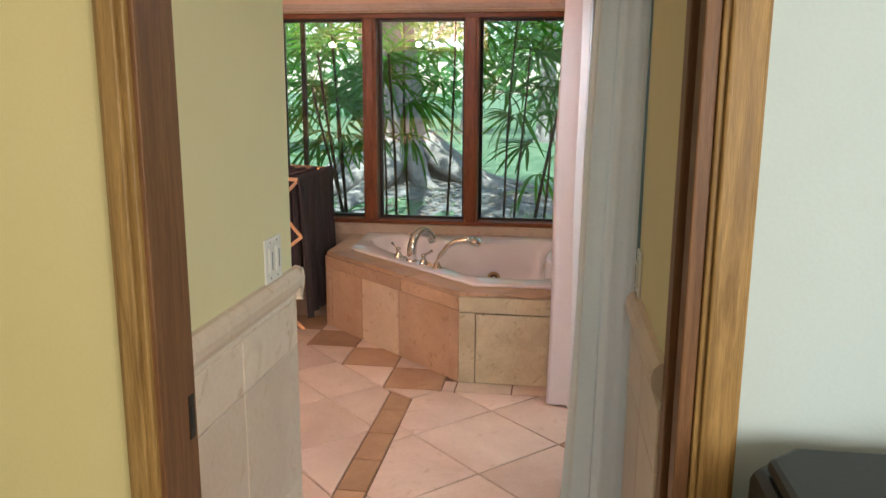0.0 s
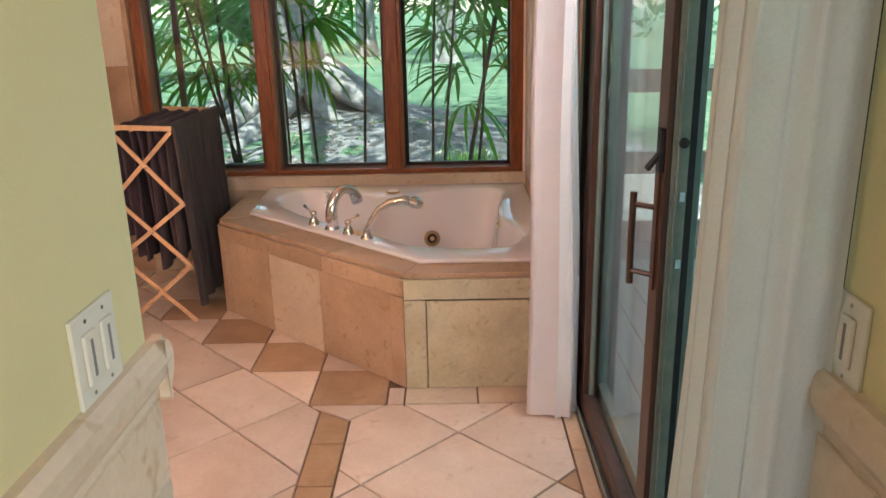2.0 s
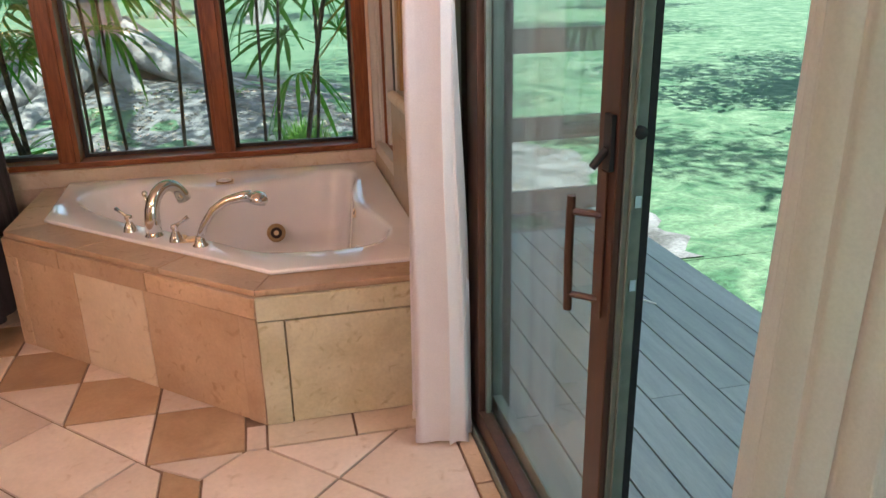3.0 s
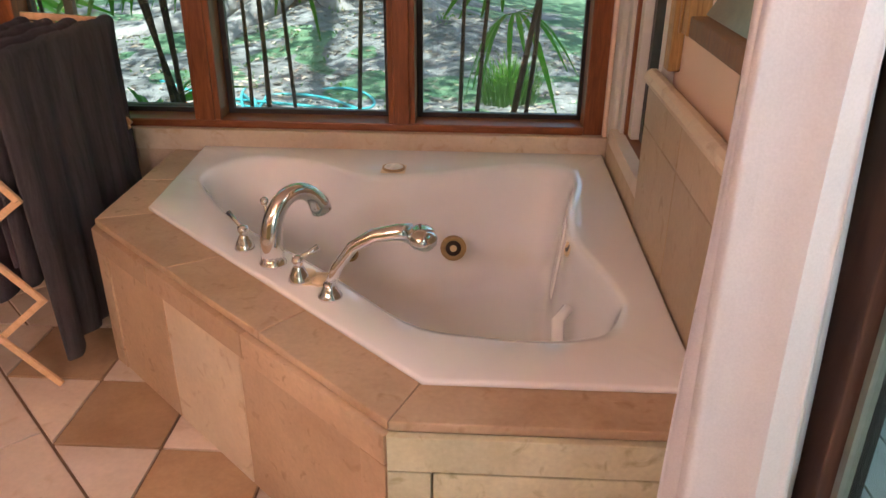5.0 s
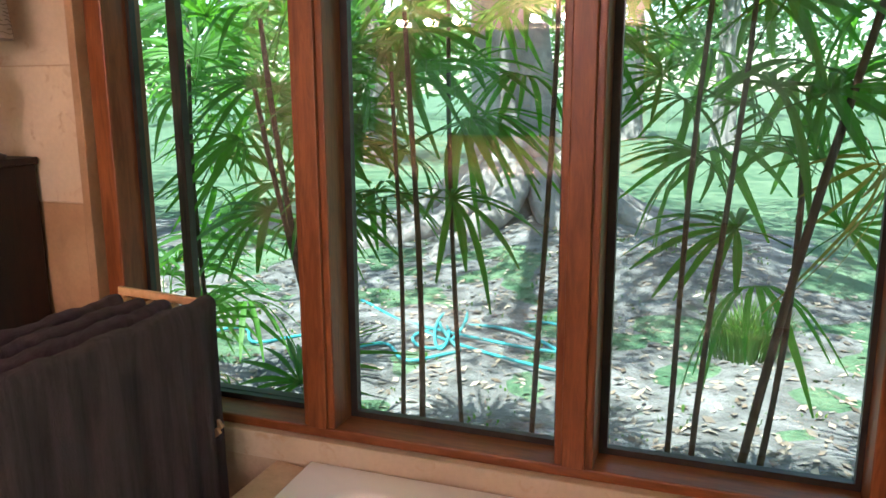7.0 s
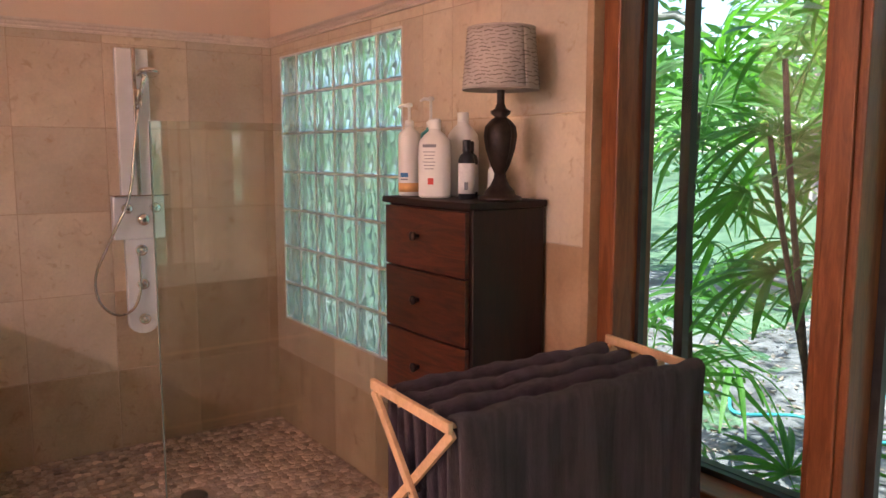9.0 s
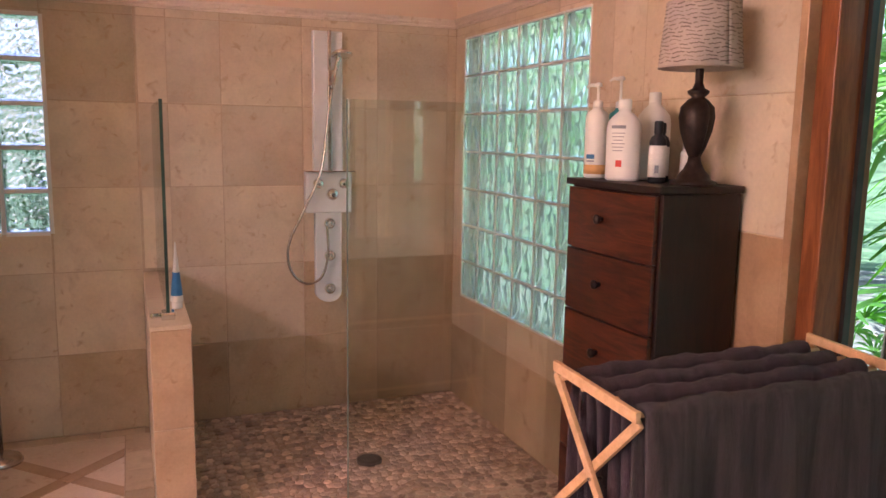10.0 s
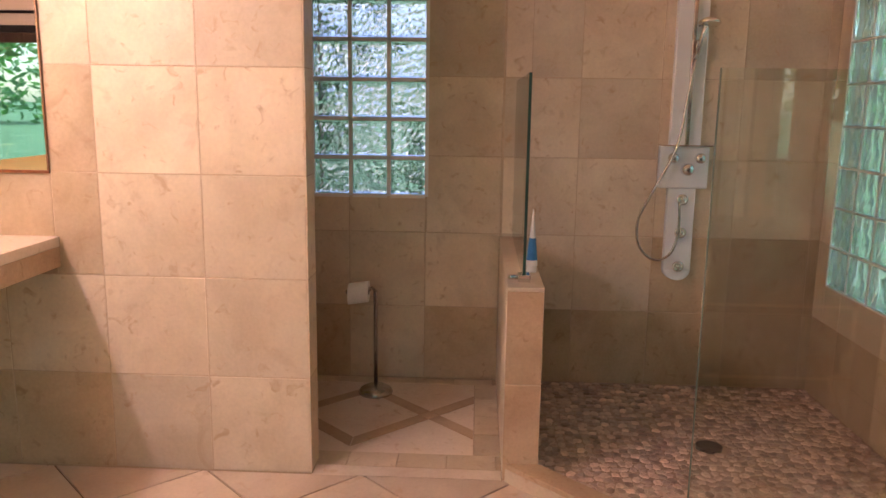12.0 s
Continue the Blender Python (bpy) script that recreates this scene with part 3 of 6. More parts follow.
def cap_rail(name, p, q, out, ends=True):
    prof = ((0, 0), (0.012, 0.0), (0.014, 0.010), (0.010, 0.016), (0.020, 0.024), (0.040, 0.042), (0.046, 0.062), (0.040, 0.080), (0.022, 0.092), (0, 0.094))
    s = Shape()
    d = (Vector(q) - Vector(p))
    cuts = [0.0, 0.40, 1.0]
    for a, b in zip(cuts, cuts[1:]):
        e0, e1 = Vector(p) + d * (a + (0.004 if a else 0)), Vector(p) + d * b
        rows = [[(e[0] + out[0] * w, e[1] + out[1] * w, 0.94 + h) for w, h in ((a * 0.62, b) for a, b in prof)] for e in (e0, e1)]
        s.grid(rows)
        n = len(prof)
        s.add(rows[0], [tuple(range(n))])
        s.add(rows[1], [tuple(reversed(range(n)))])
    return setting(name, s, CREAM, "rounded stone cap rail on the wainscot", "cap rail")


cap_rail("trim_cap_west", (XL, 2.08), (XL, 2.765), (1, 0))
cap_rail("trim_cap_west_end", (XL + 0.028, 2.735), (-0.985, 2.735), (0, 1))
cap_rail("trim_cap_east", (XR, 2.08), (XR, 2.64), (-1, 0))

# wall between bedroom and passage, with the pocket door's frame
BEDW = setting("wall_bedroom_west", punched("y", 1.97, 2.08, -3.0, -0.90, -0.02, CEIL, []), CREAMPAINT, "cream painted bedroom wall", "wall")
setting("wall_bedroom_east", punched("y", 1.97, 2.08, 0.075, 2.5, -0.02, CEIL, []), WHITEPAINT, "pale painted bedroom wall", "wall")
setting("wall_bedroom_head", Shape().box((-0.90, 1.97, 2.07), (0.075, 2.08, CEIL)), CREAMPAINT, "cream painted wall over the doorway", "wall")
setting("wall_bedroom_sides", Shape().box((-3.1, -1.6, -0.02), (-3.0, 2.08, CEIL)).box((2.5, -1.6, -0.02), (2.6, 2.08, CEIL)).box((-3.1, -1.7, -0.02), (2.6, -1.6, CEIL)), WHITEPAINT, "pale painted bedroom walls", "wall")
DOOR = thing("door_1", (-0.4, 2.0, 0), "oak-framed pocket doorway with the door slid away", "doorway", kind="structure")
part("casing", Shape().box((-0.930, 1.93, 0), (-0.872, 1.969, 2.13)).box((-0.918, 1.918, 0), (-0.884, 1.93, 2.13)), OAK, DOOR, bevel=0.004)
part("jamb", Shape().box((-0.899, 1.942, 0), (-0.862, 2.079, 2.07)), OAKDARK, DOOR, "dark-stained oak jamb", bevel=0.003)
_st = part("strike_plate", Shape().box((-0.862, 2.045, 0.835), (-0.860, 2.066, 0.925)), DARKMETAL, DOOR, "dark metal strike plate")
# proud black piece; the opening's shade is given as colour
part("strike_slot", Shape().box((-0.8602, 2.050, 0.855), (-0.8590, 2.061, 0.905)), BLACK, _st)
part("casing", Shape().box((0.080, 1.93, 0), (0.150, 1.969, 2.13)).box((0.090, 1.918, 0), (0.142, 1.93, 2.13)), OAK, DOOR, bevel=0.004)
part("jamb", Shape().box((0.054, 1.935, 0), (0.0785, 1.985, 2.07)).box((0.048, 2.03, 0), (0.0785, 2.079, 2.07)), OAKDARK, DOOR, bevel=0.003)
part("pocket_door_edge", Shape().box((0.064, 1.990, 0.01), (0.11, 2.024, 2.05)), OAKDARK, DOOR, "dark oak door edge in its pocket", bevel=0.002)
part("head", Shape().box((-0.945, 1.93, 2.07), (0.162, 1.969, 2.15)), OAK, DOOR, bevel=0.004)


# ---- north window ----
def wood_window(name, x0, x1, z0, z1, mullions, y0, y1, label):
    w = thing(name, ((x0 + x1) / 2, y0, z0), label, "window", kind="structure")
    part("frame", Shape().box((x0, y0, z0), (x0 + 0.065, y1, z1)), REDWOOD, w, bevel=0.005)
    part("frame", Shape().box((x1 - 0.085, y0, z0), (x1, y1, z1)), REDWOOD, w, bevel=0.005)
    part("frame", Shape().box((x0 + 0.065, y0 + 0.004, z1 - 0.035), (x1 - 0.085, y1, z1)), REDWOODX, w, bevel=0.005)
    part("sill", Shape().box((x0 + 0.065, y0 - 0.006, z0), (x1 - 0.085, y1, z0 + 0.03)), REDWOODX, w, bevel=0.005)
    edges = [x0 + 0.065] + [e for m in mullions for e in (m - 0.058, m + 0.058)] + [x1 - 0.085]
    for m in mullions:
        part("mullion", Shape().box((m - 0.05, y0 - 0.004, z0 + 0.03), (m + 0.05, y1, z1 - 0.035)).box((m - 0.03, y0 - 0.016, z0 + 0.03), (m + 0.03, y0 - 0.004, z1 - 0.035)), REDWOOD, w, bevel=0.004)
    for a, b in zip(edges[::2], edges[1::2]):
        s = Shape()
        for (p, q, r, t) in ((a - 0.008, a + 0.014, z0 + 0.03, z1 - 0.035), (b - 0.014, b + 0.008, z0 + 0.03, z1 - 0.035)):
            s.box((p, y0 + 0.10, r), (q, y0 + 0.125, t))
        s.box((a + 0.014, y0 + 0.10, z0 + 0.03), (b - 0.014, y0 + 0.125, z0 + 0.048)).box((a + 0.014, y0 + 0.10, z1 - 0.052), (b - 0.014, y0 + 0.125, z1 - 0.035))
        part("glazing_bead", s, DARKMETAL, w, "dark glazing bead")
        g = part("pane", Shape().box((a, y0 + 0.112, z0 + 0.03), (b, y0 + 0.116, z1 - 0.035)), PANE, w)
        g.visible_shadow = False
    return w


W1 = wood_window("window_1", -2.235, 0.0, 0.575, 2.075, (-1.4995, -0.7625), 6.235, 6.40, "three-pane window in red-stained wood looking on the garden")
part("screen_bar", Shape().box((-2.05, 6.37, 0.605), (-2.017, 6.40, 2.04)), DARKMETAL, W1, "dark vertical screen bar")
part("screen_track", Shape().box((-2.17, 6.36, 0.605), (-1.56, 6.395, 0.625)), DARKMETAL, W1)
# stone reveal and upstand behind the tub
LEDGE = setting("trim_window_ledge", Shape().box((-2.28, 6.2, 0.495), (0.0, 6.235, 0.574)), STONE, "cream limestone ledge under the window", "ledge", bevel=0.003)
setting("trim_window_reveal", Shape().box((-2.265, YN - 0.004, 0.576), (-2.2365, 6.30, 2.074)), TAN, "stone window reveal", "reveal", bevel=0.003)
_post = [(0.0, 6.237), (0.0, 6.175), (0.004, 6.155), (0.014, 6.141), (0.058, 6.141), (0.058, 6.237)]
setting("trim_corner_post", Shape().prism(_post, 0.576, 2.09), IVORY, "painted corner post between the windows", "post", bevel=0.004)
setting("trim_corner_bead", Shape().box((-0.016, 6.205, 0.576), (-0.001, 6.234, 2.074)), PEACHPAINT, "painted bead beside the window frame", "trim", bevel=0.005)
# east corner window: stepped painted frame, a red strip, a dark screen frame
W2 = thing("window_2", (0.06, 5.9, 0.6), "narrow corner window with a painted frame", "window", kind="structure")
for yy0, yy1, xx0, mt in ((6.078, 6.138, 0.022, IVORY), (6.058, 6.077, 0.034, REDWOOD), (6.005, 6.057, 0.046, IVORY), (5.577, 5.612, 0.022, IVORY), (5.613, 5.632, 0.034, REDWOOD), (5.633, 5.668, 0.046, IVORY)):
    part("frame", Shape().box((xx0, yy0, 0.632), (0.13, yy1, 2.048)), mt, W2, bevel=0.003)
part("sill", Shape().box((-0.004, 5.577, 0.576), (0.040, 6.138, 0.6315)), CREAM, W2, "cream stone sill", bevel=0.003)
part("sill", Shape().box((0.041, 5.577, 0.601), (0.13, 6.138, 0.6315)), REDWOODY, W2, "red-brown wooden sill", bevel=0.003)
part("screen_frame", Shape().box((0.075, 5.965, 0.632), (0.11, 6.004, 2.04)).box((0.075, 5.669, 0.632), (0.11, 5.70, 2.04)).box((0.075, 5.70, 0.632), (0.11, 5.965, 0.668)), DARKMETAL, W2, "dark grey screen frame", bevel=0.002)
part("pane", Shape().box((0.10, 5.70, 0.668), (0.104, 5.965, 2.04)), PANE, W2).visible_shadow = False
# small louvred window
W3 = thing("window_3", (0.06, 5.1, 1.12), "small louvred window in a wooden frame", "window", kind="structure")
part("frame", Shape().box((0.030, 5.395, 1.085), (0.085, 5.455, 2.04)).box((0.022, 5.440, 1.085), (0.030, 5.455, 2.04)), OAK, W3, bevel=0.004)
part("frame", Shape().box((0.030, 4.745, 1.085), (0.085, 4.805, 2.04)), OAK, W3, bevel=0.004)
part("frame", Shape().box((0.035, 4.805, 1.085), (0.085, 5.395, 1.135)), OAKDARK, W3, bevel=0.004)
for k in range(8):
    z = 1.15 + k * 0.11
    part("louvre", Shape().beam((0.10, 4.805, z + 0.03), (0.10, 5.395, z + 0.03), 0.006, 0.10, (0.6, 0, 1)), GREENMETAL, W3)

# casing on the wall side of the corner window
setting("trim_east_casing", Shape().box((0.025, 5.515, 0.972), (0.058, 5.574, 2.09)), OAK, "wooden casing of the corner window", "casing", bevel=0.004)

# ---- sliding door ----
SL = thing("sliding_door", (0.1, 3.6, 0), "wood and aluminium sliding glass door, half open", "sliding door", kind="structure")
part("track", Shape().box((0.03, 2.62, -0.02), (0.19, 4.52, 0.012)).box((0.055, 2.62, 0.012), (0.062, 4.52, 0.028)).box((0.115, 2.62, 0.012), (0.122, 4.52, 0.028)).box((0.03, 2.62, 0.012), (0.036, 4.52, 0.03)), GREENMETAL, SL, "grey-green aluminium track", bevel=0.002)
part("jamb", Shape().box((0.03, 4.455, 0.012), (0.19, 4.52, 2.10)), DARKMETAL, SL, bevel=0.004)
part("jamb", Shape().box((0.056, 2.621, 0.012), (0.19, 2.67, 2.10)), DARKMETAL, SL, bevel=0.004)
part("head", Shape().box((0.03, 2.67, 2.04), (0.19, 4.455, 2.10)), DARKMETAL, SL, bevel=0.004)
leaf = part("sliding_leaf", Shape().box((0.045, 3.425, 0.03), (0.060, 3.505, 2.04)).box((0.045, 4.335, 0.03), (0.085, 4.452, 2.04)).box((0.045, 3.505, 0.03), (0.085, 4.335, 0.10)).box((0.045, 3.505, 1.96), (0.085, 4.335, 2.04)), BROWNMETAL, SL, "dark wood sliding leaf", bevel=0.003)
part("edge_stile", Shape().box((0.0605, 3.423, 0.03), (0.098, 3.500, 2.04)).box((0.070, 3.417, 0.03), (0.076, 3.423, 2.04)), GREENMETAL, leaf, "grey-green aluminium stile edge", bevel=0.002)
part("weather_strip", Shape().box((0.099, 3.424, 0.03), (0.113, 3.470, 2.04)), BLACK, leaf, "black weather strip")
part("pane", Shape().box((0.070, 3.500, 0.10), (0.074, 4.335, 1.96)), PANE, leaf).visible_shadow = False
part("glazing_bead", Shape().box((0.066, 4.318, 0.10), (0.082, 4.334, 1.96)).box((0.066, 3.506, 0.10), (0.082, 3.516, 1.96)), GREENMETAL, leaf, "grey-green glazing bead")
part("pull_handle", Shape().tube([(0.0, 3.512, 0.835), (-0.002, 3.512, 0.95), (0.0, 3.512, 1.065)], 0.0085, 10).tube([(0.045, 3.470, 0.868), (0.0, 3.512, 0.868)], 0.007, 8).tube([(0.045, 3.470, 1.035), (0.0, 3.512, 1.035)], 0.007, 8), BROWNMETAL, leaf, "bronze pull handle")
part("handle_plate", Shape().box((0.040, 3.452, 0.835), (0.0445, 3.480, 1.12)), BROWNMETAL, leaf, "bronze handle plate", bevel=0.002)
part("latch", Shape().box((0.034, 3.432, 1.125), (0.0445, 3.462, 1.225)).tube([(0.036, 3.447, 1.165), (0.012, 3.455, 1.130)], 0.008, 8), BLACK, leaf, "black latch", bevel=0.002)
part("lock_barrel", Shape().lathe([(0.012, 0.0), (0.012, -0.008), (0.004, -0.010)], (0.083, 3.423, 1.195), 12, "y"), BLACK, leaf)
for zz in (0.90, 1.06):
    part("lock_keep", Shape().box((0.082, 3.420, zz), (0.094, 3.423, zz + 0.022)), CHROME, leaf, "bright lock keep")
fixed = part("fixed_leaf", Shape().box((0.120, 3.505, 0.03), (0.155, 3.560, 2.04)).box((0.120, 4.436, 0.03), (0.155, 4.4545, 2.04)).box((0.120, 3.560, 0.03), (0.155, 4.436, 0.09)).box((0.120, 3.560, 1.97), (0.155, 4.436, 2.04)), GREENMETAL, SL, "grey-green fixed leaf", bevel=0.003)
part("pane", Shape().box((0.135, 3.560, 0.09), (0.139, 4.436, 1.97)), PANE, fixed).visible_shadow = False


# ---- curtains ----
def curtain(track, folds, depth, seed, flare=0.0, top=2.18):
    """A sheer hung along the plan points of track."""
    rnd = random.Random(seed)
    c = thing("curtain", (track[0][0], track[0][1], 0.01), "sheer white curtain hanging in folds by the sliding door", "curtain", "sliding door curtains")
    ph = [rnd.uniform(-0.5, 0.5) for _ in range(folds + 2)]
    amp = [rnd.uniform(0.6, 1.15) for _ in range(folds + 2)]
    pts = [Vector(p) for p in track]
    cum = [0.0]
    for p, q in zip(pts, pts[1:]):
        cum.append(cum[-1] + (q - p).length)

    def along(u):
        d = u * cum[-1]
        j = max(k for k in range(len(pts) - 1) if cum[k] <= d + 1e-9)
        e = (pts[j + 1] - pts[j]).normalized()
        return pts[j] + e * (d - cum[j]), Vector((e.y, -e.x))

    n = folds * 12
    rows = []
    for i in range(25):
        t = i / 24
        row = []
        for k in range(n + 1):
            u = k / n
            j = int(u * folds)
            a = amp[j] * (1 - (u * folds - j)) + amp[j + 1] * (u * folds - j)
            w = math.sin(2 * math.pi * u * folds + ph[j] * 0.6 * t) + 0.25 * math.sin(4.3 * math.pi * u * folds + 2 * t)
            q, side = along(u)
            q = q + side * (depth * a * w * (0.75 + 0.35 * t) + 0.005 * math.sin(9 * t + 5 * u))
            row.append((q.x + flare * (0.5 - t) * math.sin(math.pi * u), q.y + 0.006 * math.sin(4 * math.pi * u * folds), top - t * (top - 0.012 - 0.004 * math.sin(k))))
        rows.append(row)
    part("fabric", Shape().grid(rows), SHEER, c, smooth=True)
    s = Shape()
    s.grid([[(p[0] - 0.0015, p[1], 0.045) for p in rows[-1]], [(p[0] - 0.0015, p[1], 0.016) for p in rows[-1]]])
    part("hem", s, SHEER, c, smooth=True)
    return c


curtain([(-0.068, 4.30), (-0.062, 4.49)], 4, 0.085, 3)
curtain([(0.046, 2.606), (-0.035, 2.64), (-0.085, 2.695), (-0.07, 2.80), (-0.02, 2.89), (0.028, 2.95)], 6, 0.014, 5, 0.07)
alone("curtain_rod", Shape().tube([(-0.03, 2.40, 2.20), (-0.03, 4.62, 2.20)], 0.012, 12), BRONZE, "dark curtain rod over the sliding door", "curtain rod")


# ---- glass blocks ----
def block_panel(name, face, at, u0, u1, z0, z1, nu, nz, material, label):
    pu, pz = (u1 - u0) / nu, (z1 - z0) / nz
    w = thing(name, ((u0 + u1) / 2, at, z0) if face == "y" else (at, (u0 + u1) / 2, z0), label, "glass block window", kind="structure")
    s = Shape()
    mh = 0.004 if face == "y" else 0.009
    a, b = (at - 0.002, at + 0.080) if face == "y" else (at - 0.080, at + 0.002)
    for k in range(nu + 1):
        u = u0 + k * pu
        s.box(*(((u - mh, a, z0), (u + mh, b, z1)) if face == "y" else ((a, u - mh, z0), (b, u + mh, z1))))
    for i in range(nz + 1):
        z = z0 + i * pz
        for k in range(nu):
            p, q = u0 + k * pu + mh, u0 + (k + 1) * pu - mh
            s.box(*(((p, a, z - mh), (q, b, z + mh)) if face == "y" else ((a, p, z - mh), (b, q, z + mh))))
    part("mortar", s, WHITEPLASTIC, w, "pale mortar grid")
    hu, hz, d = pu / 2 - mh - 0.001, pz / 2 - mh - 0.001, 0.042
    g = Shape()
    # a hollow-looking block: thick pillow front and back with a bright rim
    n = 22
    for side in (-1, 1):
        rows = []
        for i in range(n + 1):
            row = []
            for k in range(n + 1):
                uu, zz = -hu + 2 * hu * k / n, -hz + 2 * hz * i / n
                e = max(abs(uu) / hu, abs(zz) / hz)
                if face == "y":
                    wave = 0.0045 * math.sin(2 * math.pi * uu / 0.062 + 1.6 * math.sin(zz * 38 + side) + side)
                else:
                    wave = 0.0042 * (math.sin(uu * 118 + 1.9 * math.sin(zz * 61 + side)) * math.sin(zz * 104 + 1.7 * math.sin(uu * 73)) + 0.5 * math.sin(uu * 190 - zz * 120 + side))
                dep = side * (d - (0.012 if e > 0.99 else 0.0) + wave * min(1.0, (1 - e) * 6))
                row.append((uu, dep, zz) if face == "y" else (dep, uu, zz))
            rows.append(row)
        g.grid(rows if (side < 0) == (face == "y") else [r[::-1] for r in rows])
    m = (n + 1) * (n + 1)
    ring = [k for k in range(n)] + [k * (n + 1) + n for k in range(n)] + [n * (n + 1) + n - k for k in range(n)] + [(n - k) * (n + 1) for k in range(n)]
    back = []
    for r in ring:
        i, k = divmod(r, n + 1)
        same = (face == "y")
        back.append(m + (i * (n + 1) + (n - k)))
    L = len(ring)
    g.f += [(ring[j], back[j], back[(j + 1) % L], ring[(j + 1) % L]) for j in range(L)]
    me = g.mesh("glass_block", material, True)
    bm = bmesh.new()
    bm.from_mesh(me)
    bmesh.ops.recalc_face_normals(bm, faces=bm.faces)
    bm.to_mesh(me)
    bm.free()
    for i in range(nz):
        for k in range(nu):
            ob = new("glass_block", me)
            ob.parent = w
            ob.matrix_parent_inverse = ORIGIN[w.name].inverted()
            cu, cz = u0 + (k + 0.5) * pu, z0 + (i + 0.5) * pz
            ob.location = (cu, at + 0.044, cz) if face == "y" else (at - 0.044, cu, cz)
            ob.visible_shadow = False
    return w


block_panel("window_4", "y", YN, *BIG, 6, 7, BLOCK, "tall panel of wavy greenish glass blocks in the shower")
block_panel("window_5", "x", XW, *WEST_HOLE, 3, 5, BLOCKB, "small window of rippled clear glass blocks by the toilet")

# ---- half wall, shower curb, shower screens ----
HALF = setting("wall_half", Shape().box((XW, 4.523, -0.02), (-3.510, 4.663, 0.79)), GROUT, "low limestone partition between toilet and shower", "half wall")
part("cap", Shape().box((XW, 4.521, 0.79), (-3.506, 4.665, 0.806)), STONE, HALF, bevel=0.003)
_curb = [(-3.506, 4.530), (-2.94, 5.096), (-2.94, YN - 0.01), (-3.06, YN - 0.01), (-3.06, 5.11), (-3.506, 4.664)]
CURB = setting("curb_shower", Shape().prism([_curb[0], _curb[1], _curb[4], _curb[5]], -0.01, 0.056).prism(_curb[1:5], -0.01, 0.056), STONE, "stone shower curb running diagonally", "curb", bevel=0.004)
part("top_slab", Shape().prism([(-3.506, 4.524), (-2.934, 5.096), (-3.066, 5.11), (-3.506, 4.670)], 0.058, 0.080).prism([(-2.934, 5.0975), (-2.934, YN - 0.01), (-3.066, YN - 0.01), (-3.066, 5.1115)], 0.058, 0.080), SKIRT, CURB, bevel=0.003)
SC1 = thing("shower_screen", (-4.1, 4.59, 0.8), "frameless clear glass screen standing on the half wall", "shower screen", "shower screens")
part("glass", Shape().box((XW + 0.004, 4.586, 0.812), (-3.622, 4.594, 1.62)), SCREEN, SC1).visible_shadow = False
part("edge", Shape().box((-3.622, 4.584, 0.812), (-3.612, 4.596, 1.62)), SCREENEDGE, SC1, "dark polished glass edge")
part("clamp", Shape().box((-3.66, 4.565, 0.806), (-3.595, 4.615, 0.835)).tube([(-3.63, 4.565, 0.82), (-3.60, 4.53, 0.825)], 0.010, 8), CHROME, SC1, "chrome glass clamp", bevel=0.003)
SC2 = thing("shower_screen", (-3.0, 5.7, 0.08), "frameless clear glass screen at the shower's edge", "shower screen", "shower screens")
part("glass", Shape().box((-3.004, 5.119, 0.081), (-2.996, YN - 0.006, 1.614)), SCREEN, SC2).visible_shadow = False
part("edge", Shape().box((-3.004, 5.115, 0.081), (-2.996, 5.119, 1.614)), PALEEDGE, SC2, "pale polished glass edge")


# ---- tub ----
DECKPOLY = [(-1.628, YN), (-1.628, 5.515), (-0.632, 4.60), (-0.0085, 4.60), (-0.0085, YN)]
RIM = [(-1.513, 6.195), (-1.487, 5.585), (-0.574, 4.716), (-0.012, 4.716), (-0.012, 6.195)]
BASIN = [(-1.392, 5.80), (-1.392, 5.97), (-1.27, 6.085), (-1.05, 6.035), (-0.84, 5.885), (-0.65, 5.92), (-0.48, 6.0), (-0.30, 6.062), (-0.175, 6.04), (-0.145, 5.90), (-0.19, 5.66),
         (-0.195, 5.43), (-0.155, 5.28), (-0.115, 5.11), (-0.122, 5.03), (-0.18, 4.92), (-0.31, 4.883), (-0.475, 4.896), (-0.628, 4.945), (-0.825, 5.150), (-1.007, 5.325), (-1.20, 5.51)]


def smooth_loop(pts, per):
    out = []
    n = len(pts)
    for i in range(n):
        p0, p1, p2, p3 = (Vector(pts[(i + k - 1) % n]) for k in range(4))
        for j in range(per):
            t = j / per
            out.append(0.5 * ((2 * p1) + (p2 - p0) * t + (2 * p0 - 5 * p1 + 4 * p2 - p3) * t * t + (3 * p1 - p0 - 3 * p2 + p3) * t ** 3))
    return out


